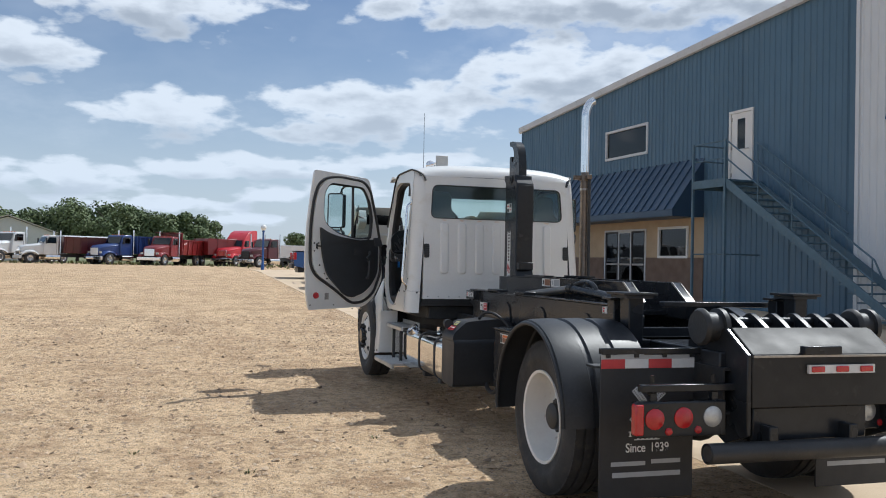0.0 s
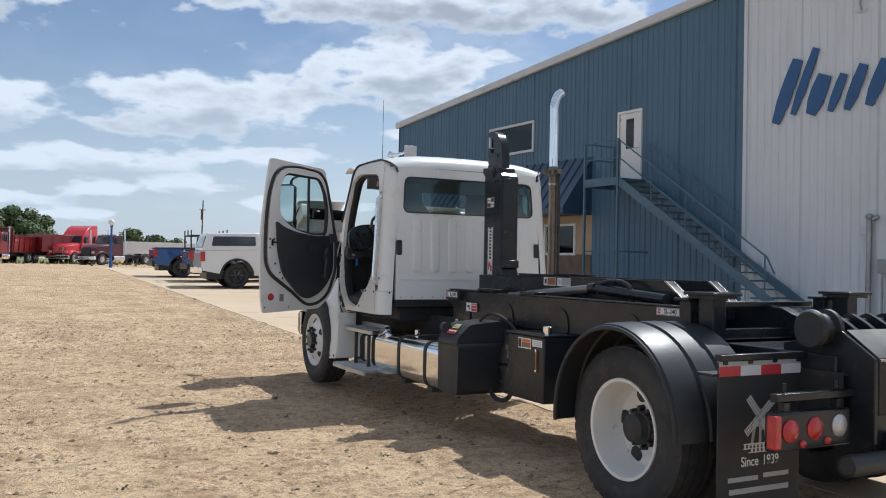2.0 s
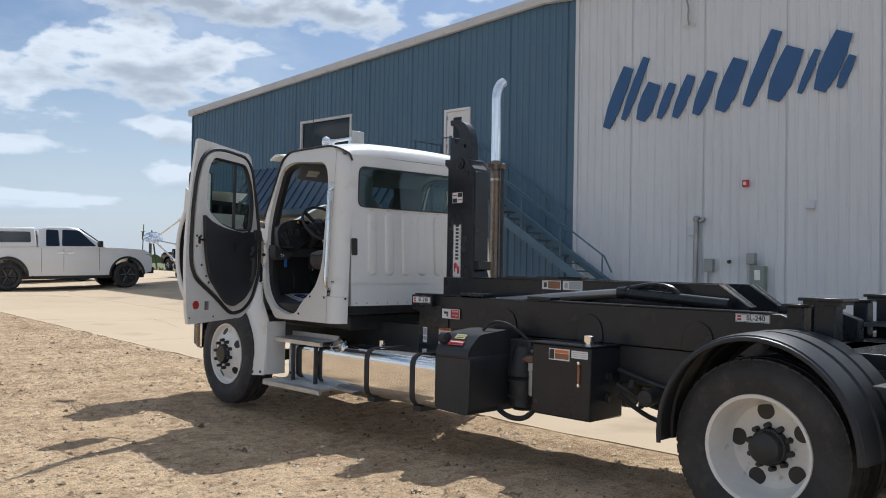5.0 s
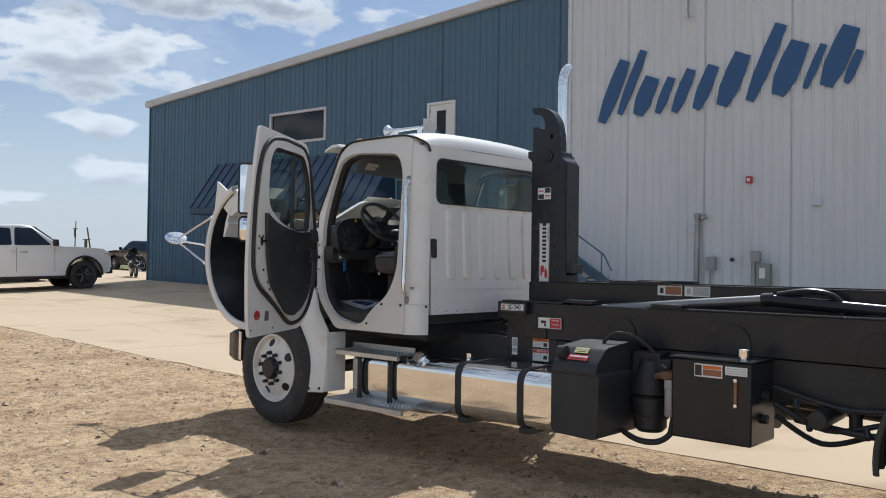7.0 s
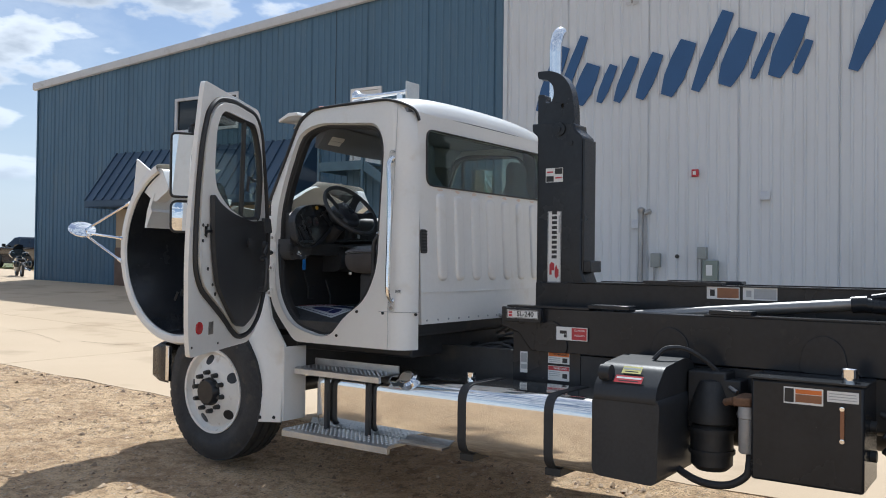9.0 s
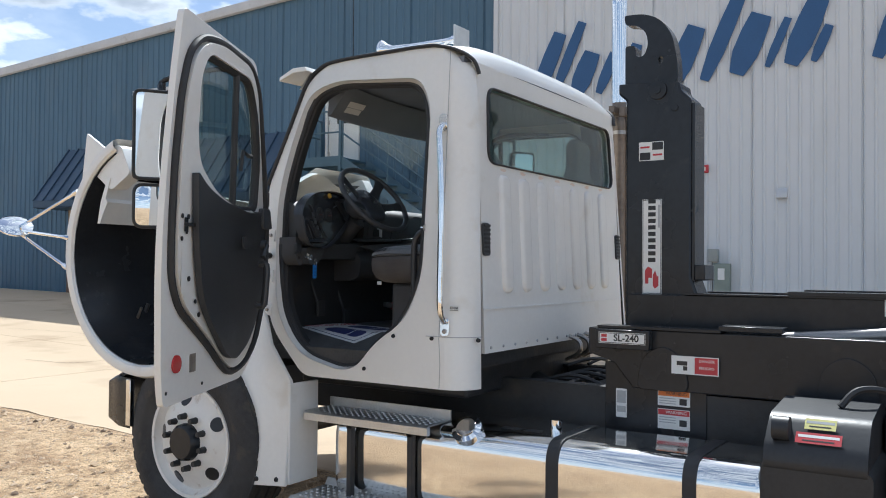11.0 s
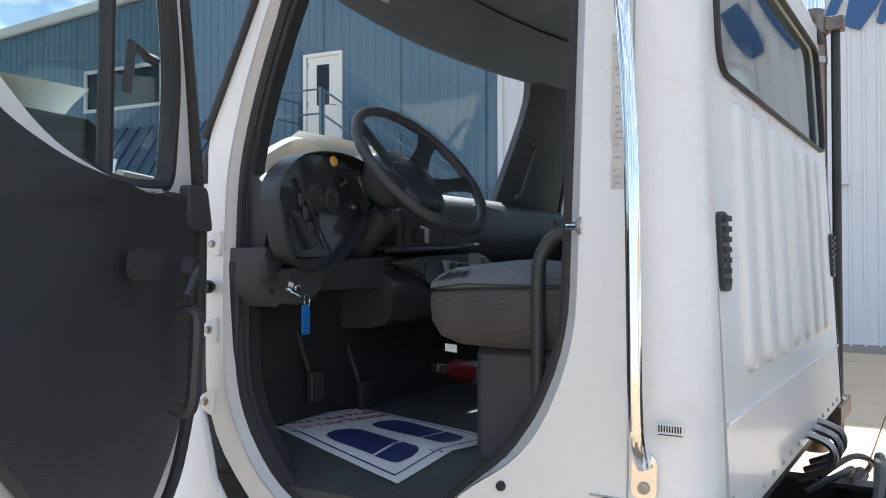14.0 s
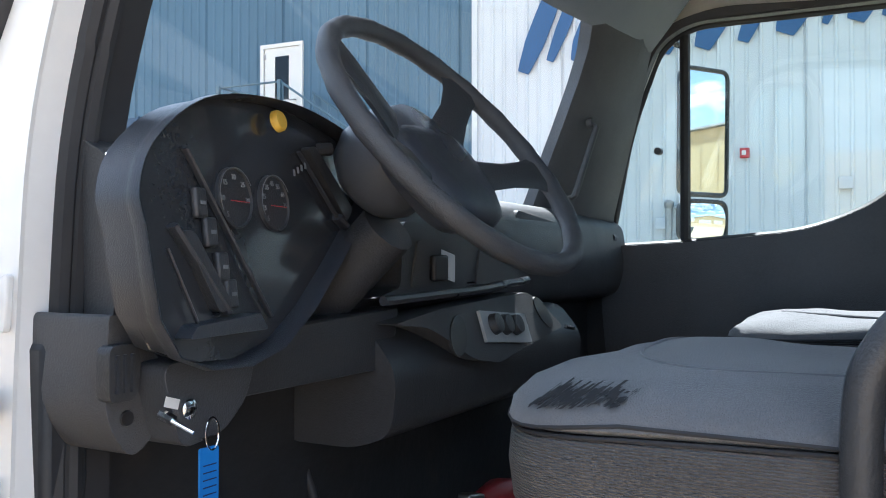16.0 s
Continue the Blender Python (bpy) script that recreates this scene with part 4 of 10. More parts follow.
def xs_l(z):
    """The cab's left side leans in towards the roof."""
    return -0.98 + 0.06 * (z - 1.35)


def yb(z):
    """The cab's back leans forward towards the roof."""
    return -1.63 + 0.05 * (z - 1.2)


def mx(x):
    return 2 * CX - x


def TP(name, bm, material, label="", **kw):
    return part(name, bm, material, truck, label, **kw)


# wheels
def wheel(x, y, z, side, dual, label):
    """x: the outer flange; side: -1 left, 1 right."""
    d = Vector((side, 0, 0))
    p = Vector((x, y, z))
    if dual:
        prof = [(-0.30, 0.27), (-0.30, 0.295), (0.0, 0.315), (0.012, 0.312), (0.008, 0.292), (-0.02, 0.283), (-0.12, 0.268), (-0.155, 0.258),
                (-0.182, 0.238), (-0.188, 0.19), (-0.175, 0.13), (-0.175, 0.0)]
    else:
        prof = [(-0.24, 0.27), (-0.24, 0.295), (0.0, 0.315), (0.012, 0.312), (0.010, 0.294), (-0.012, 0.286), (-0.028, 0.268), (-0.020, 0.25),
                (0.004, 0.21), (0.020, 0.17), (0.022, 0.10), (0.022, 0.0)]
    wh = TP("wheel", lathe(B(), p, d, prof, 48), RIM, label)
    ty = [(-0.27, 0.30), (-0.285, 0.36), (-0.29, 0.42), (-0.275, 0.485), (-0.255, 0.508), (-0.215, 0.515), (-0.213, 0.503), (-0.197, 0.503), (-0.195, 0.518),
          (-0.145, 0.520), (-0.143, 0.506), (-0.127, 0.506), (-0.125, 0.520), (-0.075, 0.518), (-0.073, 0.503), (-0.057, 0.503), (-0.055, 0.515),
          (-0.012, 0.508), (0.006, 0.485), (0.020, 0.44), (0.024, 0.40), (0.020, 0.375), (0.017, 0.37), (0.013, 0.34), (0.002, 0.312), (-0.02, 0.30)]
    part("tyre", lathe(B(), p, d, ty, 56, closed=True), RUBBER, wh)
    if dual:
        part("tyre", lathe(B(), p - d * 0.33, d, ty, 40, closed=True), RUBBER, wh)
    # shoulder lugs
    bm = B()
    for k in range(44):
        a = 2 * math.pi * k / 44
        m = Matrix.Translation(p) @ Matrix.Rotation(a, 4, "X")
        for lo, hi in ((-0.05, -0.006), (-0.262, -0.22)):
            x0, x1 = sorted((side * lo, side * hi))
            box(bm, x0, x1, -0.027, 0.027, 0.488, 0.5105, m)
    tagged(part("tread_pattern", bm, RUBBER, wh), kind="stuff")
    a0 = -0.175 if dual else 0.022
    if dual:
        # grimy line where the disc meets the barrel
        part("rust_line", lathe(B(), p, d, [(-0.168, 0.2505), (-0.174, 0.2462), (-0.180, 0.2415)], 48), mat("grimy_rust", (0.115, 0.080, 0.058), 0.8, 0, 0.4, 40, 9, 0.2, 90, second=(0.36, 0.29, 0.23)), wh)
    if dual:
        part("hub", lathe(B(), p, d, [(a0, 0.108), (a0 + 0.05, 0.104), (a0 + 0.056, 0.094), (a0 + 0.105, 0.088), (a0 + 0.118, 0.07), (a0 + 0.12, 0)], 24), BLACK_ROUGH, wh)
    else:
        part("hub", lathe(B(), p, d, [(a0, 0.105), (a0 + 0.035, 0.10), (a0 + 0.05, 0.085), (a0 + 0.052, 0)], 24), BLACK, wh)
    for k in range(10):
        a = 2 * math.pi * (k + 0.3) / 10
        c = p + Vector((0, math.cos(a), math.sin(a))) * (0.122 if dual else 0.142)
        part("lug_nut", rod(B(), c + d * a0, c + d * (a0 + 0.045), 0.019, 0.015, 8), BLACK_ROUGH, wh)
    # hand holes are black discs: the dark inside is put into the colour
    for k in range(5):
        a = 2 * math.pi * (k + 0.1) / 5
        if dual:
            # the oval hand holes sit deep in the dish
            c, aa, rr = p + Vector((0, math.cos(a), math.sin(a))) * 0.203, -0.186, 0.042
        else:
            c, aa, rr = p + Vector((0, math.cos(a), math.sin(a))) * 0.232, -0.010, 0.040
        ax = d if dual else (d + Vector((0, math.cos(a), math.sin(a))) * 0.6).normalized()
        part("hand_hole", lathe(B(), c + d * aa, ax, [(-0.01, rr * 1.2), (0.006, rr * 1.2), (0.006, 0)] if dual else [(-0.02, rr), (0.003, rr), (0.003, 0)], 18), LABEL_K, wh)
    return wh


wheel(-1.112, 0.082, 0.678, -1, False, "white steel front wheel with black tyre")
wheel(mx(-1.13), 0.10, 0.71, 1, False, "")
wheel(-1.055, -5.657, 0.634, -1, True, "white dished dual rear wheel with black tyres")
wheel(mx(-1.055), -5.657, 0.66, 1, True, "")

# frame rails and running gear
for sx in (-0.34, mx(-0.34)):
    bm = B()
    s = 1 if sx < CX else -1
    prism(bm, [(sx, 0.80), (sx + s * 0.085, 0.80), (sx + s * 0.085, 0.815), (sx + s * 0.012, 0.815), (sx + s * 0.012, 1.055), (sx + s * 0.085, 1.055),
               (sx + s * 0.085, 1.07), (sx, 1.07)], lambda u, v: (u, 1.0, v), (0, -7.65, 0))
    TP("frame_rail", bm, BLACK_ROUGH)
for y in (0.8, -1.9, -3.1, -4.5, -6.3):
    TP("cross_member", boxed(-0.33, mx(-0.33), y - 0.05, y + 0.05, 0.83, 1.04), BLACK_ROUGH)
bm = rod(B(), (-0.80, -5.657, 0.634), (mx(-0.80), -5.657, 0.66), 0.075, seg=18)
lathe(bm, (CX, -5.50, 0.65), (0, -1, 0), [(0, 0.05), (0.04, 0.11), (0.16, 0.20), (0.28, 0.20), (0.38, 0.14), (0.42, 0)], 20)
TP("rear_axle", bm, BLACK_ROUGH)
TP("driveshaft", rod(B(), (CX, -5.4, 0.70), (CX, -2.2, 0.86), 0.055), BLACK_ROUGH)
bm = rod(B(), (-0.85, 0.12, 0.62), (mx(-0.85), 0.12, 0.63), 0.06)
TP("front_axle", bm, BLACK_ROUGH)
for sx in (-0.42, mx(-0.42)):
    bm = B()
    for k in range(5):
        ln = 0.66 - 0.11 * k
        prism(bm, [(-5.72 - ln, 0.83 - k * 0.014 + 0.05), (-5.72, 0.74 - k * 0.014), (-5.72 + ln, 0.83 - k * 0.014 + 0.05), (-5.72 + ln, 0.842 - k * 0.014 + 0.05), (-5.72, 0.752 - k * 0.014), (-5.72 - ln, 0.842 - k * 0.014 + 0.05)],
              lambda u, v: (sx - 0.04, u, v), (0.08, 0, 0))
    TP("leaf_spring", bm, BLACK_ROUGH)
# engine, gearbox and firewall shapes under the tipped hood
bm = boxed(-0.28, 0.46, -0.34, 0.75, 0.80, 1.52)
TP("engine", bm, BLACK_ROUGH, bevel=0.06)
bm = boxed(-0.20, 0.38, -0.3, 0.6, 1.52, 1.62)
for k in range(4):
    rod(bm, (-0.30, -0.15 + 0.22 * k, 1.30), (-0.45, -0.15 + 0.22 * k, 1.15), 0.04)
TP("valve_cover", bm, BLACK_ROUGH, bevel=0.03)
TP("gearbox", lathe(B(), (CX, -0.35, 0.95), (0, -1, -0.05), [(0, 0.30), (0.3, 0.28), (0.4, 0.2), (1.1, 0.17), (1.3, 0.08), (1.3, 0)], 20), BLACK_ROUGH)
TP("radiator", boxed(-0.35, 0.53, 0.72, 0.82, 0.95, 1.62), BLACK_ROUGH, bevel=0.01)
TP("cab_underside", boxed(-0.70, mx(-0.70), -1.46, -0.36, 1.00, 1.16), BLACK_ROUGH, bevel=0.02)
bm = rod(B(), (-0.10, -3.3, 0.72), (-0.10, -4.2, 0.72), 0.14, seg=20)
TP("air_tank", bm, BLACK_ROUGH)
bm = rod(B(), (0.34, -3.2, 0.70), (0.34, -4.4, 0.70), 0.13, seg=20)
TP("air_tank", bm, BLACK_ROUGH)
for k in range(9):
    bm = B()
    sweep(bm, curve_pts([(-0.2 + 0.04 * k, -1.62, 1.05), (-0.2 + 0.05 * k, -1.8, 1.0 + 0.04 * (k % 3)), (-0.15 + 0.05 * k, -2.1, 0.98 + 0.03 * (k % 2)), (-0.1 + 0.05 * k, -2.5, 0.96)], 4), 0.012, 6)
    TP("hose", bm, SEAL)
for pts, r in (([(-0.30, -1.66, 0.98), (0.2, -1.68, 0.99), (0.9, -1.70, 1.0)], 0.030), ([(-0.25, -1.78, 1.04), (0.3, -1.80, 1.06), (0.95, -1.76, 1.06)], 0.020),
               ([(0.15, -1.62, 1.10), (0.30, -1.70, 1.13), (0.52, -1.71, 1.10), (0.60, -1.66, 1.02)], 0.010), ([(0.45, -1.62, 1.08), (0.62, -1.70, 1.12), (0.85, -1.74, 1.06), (0.95, -1.70, 0.98)], 0.010)):
    TP("cab_rear_line", sweep(B(), curve_pts(pts, 6), r, 8), BLACK_ROUGH)
# front bumper
bm = B()
loft(bm, [[(x, yf - 0.03, 0.70), (x, yf + 0.03, 0.70), (x, yf + 0.06, 0.745), (x, yf + 0.06, 0.93), (x, yf + 0.03, 0.98), (x, yf - 0.03, 0.98)]
          for x, yf in ((-1.11, 0.60), (-1.08, 0.76), (-0.93, 0.90), (-0.5, 0.98), (CX, 1.0), (0.68, 0.98), (1.11, 0.90), (1.26, 0.76), (1.29, 0.60))])
TP("front_bumper", bm, BLACK, "black bumper with bright end caps", bevel=0.008)
bm = B()
loft(bm, [[(x - 0.012, yf - 0.035, 0.69), (x - 0.004, yf + 0.07, 0.73), (x - 0.004, yf + 0.07, 0.95), (x - 0.012, yf - 0.035, 0.99)] for x, yf in ((-1.112, 0.62), (-1.085, 0.77), (-0.94, 0.91))])
TP("bumper_end", bm, BLACK, bevel=0.006)
TP("bumper_trim", boxed(-1.130, -1.121, 0.585, 0.625, 0.71, 0.98), CHROME, bevel=0.003)

# fuel tank with straps
prof = rounded([(-0.955, 0.475), (-0.42, 0.475), (-0.42, 0.90), (-0.955, 0.90)], [0.11, 0.11, 0.11, 0.11], 8)


def tank_loop(y, shrink=0.0):
    c = Vector((-0.69, 0.69))
    return [(*(c + (p - c) * (1 - shrink)),) for p in prof], y


bm = B()
loops = []
for y, s in ((-0.86, 0.06), (-0.84, 0.02), (-0.82, 0.0), (-1.5, 0.0), (-2.2, 0.0), (-2.90, 0.0), (-2.92, 0.02), (-2.94, 0.06)):
    y = {-0.86: -0.82, -0.84: -0.835, -0.82: -0.85}.get(y, y)
    lp, yy = tank_loop(y, s)
    loops.append([(a, yy, b) for a, b in lp])
loft(bm, loops)
tank = TP("fuel_tank", bm, ALU, "polished aluminium fuel tank")
for y in (-2.05, -2.65):
    bm = B()
    out = [(-0.69 + (p.x + 0.69) * 1.022, 0.69 + (p.y - 0.69) * 1.026) for p in prof]
    loft(bm, [[(a, yy, b) for a, b in out] for yy in (y - 0.028, y + 0.028)], cap=False)
    out2 = [(-0.69 + (p.x + 0.69) * 1.002, 0.69 + (p.y - 0.69) * 1.002) for p in prof]
    for yy in (y - 0.028, y + 0.028):
        loft(bm, [[(a, yy, b) for a, b in out], [(a, yy, b) for a, b in out2]], cap=False)
    part("strap", bm, SEAL, tank, "black tank strap")
    part("strap_bracket", boxed(-0.90, -0.50, y - 0.05, y + 0.05, 0.43, 0.475), BLACK_ROUGH, tank, bevel=0.004)
bm = lathe(B(), (-0.87, -1.60, 0.845), (-0.70, 0, 0.71), [(0, 0.055), (0.05, 0.055), (0.055, 0.075), (0.085, 0.075), (0.092, 0.05), (0.10, 0.048), (0.10, 0)], 20)
part("filler_cap", bm, CHROME, tank, "chrome filler cap")
bm = rod(B(), (-0.70, -1.95, 0.90), (-0.70, -1.95, 0.95), 0.03)
part("sender_fitting", bm, CHROME, tank)
for y, w in ((-1.76, 0.10), (-1.87, 0.08)):
    part("tank_sticker", boxed(-0.80, -0.75, y - w / 2, y + w / 2, 0.9005, 0.9015), LABEL_K, tank)

# steps
bm = B()
prism(bm, [(-1.01, 0.862), (-1.01, 0.898), (-0.995, 0.908), (-0.80, 0.908), (-0.80, 0.955), (-0.79, 0.955), (-0.79, 0.902), (-0.985, 0.902), (-0.985, 0.862)], lambda u, v: (u, -0.66, v), (0, -0.77, 0))
s1 = TP("upper_step", bm, ALU_TREAD, "perforated aluminium cab step")
bm = B()
for i in range(5):
    for j in range(20):
        rod(bm, (-0.975 + 0.038 * i, -0.70 - 0.037 * j, 0.907), (-0.975 + 0.038 * i, -0.70 - 0.037 * j, 0.914), 0.010, 0.006, 6)
tagged(part("stud_pattern", bm, ALU_TREAD, s1), kind="stuff")
bm = B()
prism(bm, [(-1.16, 0.455), (-1.16, 0.495), (-1.145, 0.505), (-0.88, 0.505), (-0.86, 0.54), (-0.85, 0.54), (-0.85, 0.485), (-1.13, 0.485), (-1.135, 0.455)], lambda u, v: (u, -0.70, v), (0, -0.93, 0))
s2 = TP("lower_step", bm, ALU_TREAD, "")
bm = B()
for i in range(6):
    for j in range(24):
        rod(bm, (-1.115 + 0.043 * i, -0.74 - 0.037 * j, 0.504), (-1.115 + 0.043 * i, -0.74 - 0.037 * j, 0.511), 0.010, 0.006, 6)
tagged(part("stud_pattern", bm, ALU_TREAD, s2), kind="stuff")
TP("step_extension", boxed(-1.02, -0.86, -1.95, -1.60, 0.500, 0.512), STEEL)
for y in (-0.95, -1.32):
    bm = boxed(-0.995, -0.962, y - 0.015, y + 0.015, 0.50, 0.90)
    prism(bm, [(y - 0.015, 0.84), (y - 0.05, 0.895), (y + 0.05, 0.895), (y + 0.015, 0.84)], lambda u, v: (-0.995, u, v), (0.033, 0, 0))
    TP("step_hanger", bm, BLACK_ROUGH, bevel=0.004)

# skirt behind the front wheel
out = [(-0.02, 1.13), (-0.13, 0.98), (-0.215, 0.82), (-0.25, 0.70), (-0.26, 0.49), (-0.62, 0.525), (-0.62, 1.06), (-0.44, 1.24), (-0.36, 1.40), (-0.30, 1.44)]
bm = B()
prism(bm, out, lambda u, v: (-1.10 + max(0, v - 0.9) * 0.22, u, v), (0.02, 0, 0))
box(bm, -1.08, -0.86, -0.63, -0.61, 0.53, 1.05)
sk = TP("wheel_skirt", bm, WHITE, "white skirt panel behind the front wheel", bevel=0.006)
for y, z in ((-0.31, 0.53), (-0.42, 0.54), (-0.56, 0.555)):
    part("bolt", lathe(B(), (-1.10, y, z), (-1, 0, 0), [(0, 0.013), (0.008, 0.011), (0.01, 0)], 10), BLACK, sk)

# ---- cab shell ----
side_out = rounded([(-0.64, 1.085), (-0.36, 1.36), (-0.325, 2.10), (-0.585, 2.66), (-0.72, 2.735), (yb(2.735) + 0.12, 2.735), (yb(1.085) + 0.12, 1.085)],
                   [0.06, 0.16, 0.05, 0.14, 0.06, 0.0, 0.0], 5)
OPENING = [(-0.395, 2.02), (-0.40, 1.70), (-0.425, 1.40), (-0.60, 1.19), (-0.88, 1.13), (-0.985, 1.15), (-1.10, 1.285), (-1.27, 1.39), (-1.365, 1.60), (-1.375, 2.44), (-1.31, 2.59), (-0.76, 2.635), (-0.585, 2.585), (-0.507, 2.41), (-0.443, 2.22)]
opening = rounded(OPENING, [0.1, 0.15, 0.14, 0.12, 0.10, 0.08, 0.10, 0.10, 0.14, 0.12, 0.10, 0.12, 0.08, 0.12, 0.12], 5)


def shell_side(left):
    bm = B()
    f = (lambda u, v: (xs_l(v), u, v)) if left else (lambda u, v: (mx(xs_l(v)), u, v))
    prism(bm, side_out, f, (0.055 if left else -0.055, 0, 0), [opening])
    # rear corner pillar
    rows = []
    for k in range(9):
        a = math.pi / 2 * k / 8
        row = []
        for z in (1.085, 1.12, 1.33, 1.335, 1.6, 2.0, 2.4, 2.62, 2.70, 2.735):
            x0 = xs_l(z)
            drop = max(0.0, z - 2.60) ** 2 * 4.0
            r = 0.135
            x = x0 + r * (1 - math.cos(a))
            y = yb(z) + 0.12 - (0.1215 - drop * 1.6) * math.sin(a)
            row.append((x if left else mx(x), y, z))
        rows.append(row)
    surf(bm, rows)
    return bm


shell = TP("cab_side", shell_side(True), WHITE, "white painted cab side", bevel=0.0)
TP("cab_side", shell_side(False), WHITE)
# pillar seam and bolts
bm = B()
sweep(bm, [(xs_l(1.33) - 0.002, -1.40, 1.33), (xs_l(1.33) - 0.002, -1.505, 1.33)] + [(xs_l(1.33) + 0.135 * (1 - math.cos(a)) - 0.002, -1.505 - 0.137 * math.sin(a), 1.33) for a in (0.3, 0.6, 0.9, 1.2, 1.5)], 0.0022, 6)
sweep(bm, [(xs_l(z) - 0.001, -1.475 - (0.012 if z < 1.3 else 0), z) for z in (1.09, 1.2, 1.32, 1.34, 1.8, 2.3, 2.7)], 0.0018, 6)
part("panel_seam", bm, LABEL_G, shell)
for y, z in ((-1.21, 1.32), (-1.04, 1.15), (-1.435, 1.32)):
    part("bolt", lathe(B(), (xs_l(z), y, z), (-1, 0, 0), [(0, 0.011), (0.007, 0.009), (0.009, 0)], 10), BLACK, shell)
part("bolt", lathe(B(), (-0.885, -1.632, 1.315), (-0.5, -0.9, 0), [(0, 0.011), (0.010, 0.009), (0.012, 0)], 10), BLACK, shell)
# opening seal, in two lips
ctr = Vector((-0.93, 1.9))


def lip(u, v, sc, xo):
    """A line inside the door opening; along the rear post it stands further in, behind a white jamb."""
    rear = min(1.0, max(0.0, (-1.15 - u) / 0.12))
    return (xs_l(v) + xo + 0.012 * rear, ctr.x + (u - ctr.x) * sc + 0.035 * rear, ctr.y + (v - ctr.y) * (sc + 0.006))


for sc, xo, r in ((0.978, 0.046, 0.014), (0.962, 0.060, 0.012)):
    bm = B()
    sweep(bm, [lip(u, v, sc, xo) for u, v in opening], r, 8, closed=True)
    part("door_seal", bm, SEAL, shell)
# inner jamb of the opening
bm = B()
loft(bm, [[(xs_l(v) + 0.004, ctr.x + (u - ctr.x) * 0.997, ctr.y + (v - ctr.y) * 0.997) for u, v in opening], [lip(u, v, 0.975, 0.050) for u, v in opening]], cap=False)
part("jamb", bm, WHITE, shell)
bm = B()
loft(bm, [[lip(u, v, 0.962, 0.060) for u, v in opening], [lip(u, v, 0.966, 0.115) for u, v in opening]], cap=False)
part("inner_trim_edge", bm, SEAL, shell)

# back panel with window
BX0, BX1 = xs_l(2.0) + 0.128, mx(xs_l(2.0)) - 0.128
WIN = rounded([(-0.72, 2.175), (0.91, 2.175), (0.885, 2.555), (-0.70, 2.555)], 0.075, 6)
outp = [(BX0, 1.245), (BX1, 1.245), (BX1 - 0.02, 2.66), (BX0 + 0.02, 2.66)]
bm = prism(B(), outp, lambda u, v: (u, yb(v), v), (0, 0.05, 0), [WIN])
back = TP("cab_back", bm, WHITE, "white cab back panel with pressed ribs")
for k in range(7):
    x = -0.56 + 0.213 * k
    rows = []
    for sc, dy in ((1.0, 0.004), (0.94, -0.008), (0.80, -0.016), (0.55, -0.018)):
        w, hh = 0.054 * sc, 0.30 - 0.054 * (1 - sc)
        rows.append([(x + p[0], yb(1.83 + p[1]) + dy, 1.83 + p[1]) for p in rounded([(-w, -hh), (w, -hh), (w, hh), (-w, hh)], w * 0.95, 6)])
    part("pressed_rib", loft(B(), rows), WHITE, back, smooth=70)
    rust = [(0.030 * math.cos(a) * (1 + 0.25 * math.sin(3 * a + k)), 0.009 * math.sin(a) * (1 + 0.3 * math.cos(2 * a + 2 * k))) for a in (2 * math.pi * i / 14 for i in range(14))]
    part("rust_stain", prism(B(), [(x + u, 2.152 + v) for u, v in rust], lambda u, v: (u, yb(v) - 0.0006, v), (0, 0.004, 0)), mat("rust_bloom", (0.66, 0.52, 0.42), 0.7, 0, 0.2, 120, 20, second=(0.74, 0.68, 0.62)), back)
part("lower_seam", boxed(BX0, BX1, yb(1.45) - 0.006, yb(1.45) + 0.01, 1.452, 1.460), WHITE, back)
for k in range(14):
    x = BX0 + 0.06 + k * 0.125
    part("rivet", lathe(B(), (x, yb(1.27), 1.27), (0, -1, 0), [(0, 0.008), (0.005, 0.006), (0.006, 0)], 8), LABEL_G, back)
bm = B()
sweep(bm, [(u, yb(v) - 0.002, v) for u, v in WIN], 0.011, 8, closed=True, flat=0.5, upv=(0, 1, 0))
part("window_seal", bm, SEAL, back)
bm = B()
prism(bm, WIN, lambda u, v: (u, yb(v) + 0.014, v), (0, 0.004, 0))
part("rear_glass", bm, GLASS_MID, back, "tinted rear window", shadow=False)
for x in (-0.772, 0.955):
    bm = B()
    prism(bm, rounded([(x - 0.032, 1.715), (x + 0.032, 1.715), (x + 0.032, 1.875), (x - 0.032, 1.875)], 0.02, 4), lambda u, v: (u, yb(v) - 0.011, v), (0, 0.04, 0))
    vent = part("air_vent", bm, PLASTIC, back, "black louvred air vent", bevel=0.003)
    for k in range(7):
        part("slat", boxed(x - 0.026, x + 0.026, yb(1.79) - 0.016, yb(1.79) - 0.010, 1.730 + 0.021 * k, 1.741 + 0.021 * k), SEAL, vent)
for k in range(3):
    bm = B()
    sweep(bm, curve_pts([(0.16 + 0.12 * k, -1.62, 1.27), (0.16 + 0.12 * k, -1.69, 1.24), (0.16 + 0.12 * k, -1.69, 1.18), (0.18 + 0.12 * k, -1.60, 1.13)], 4), 0.012, 6)
    part("cab_mount_bracket", bm, STEEL, back)
TP("cab_back_sill", boxed(BX0, BX1, -1.595, -1.55, 1.18, 1.245), BLACK_ROUGH)

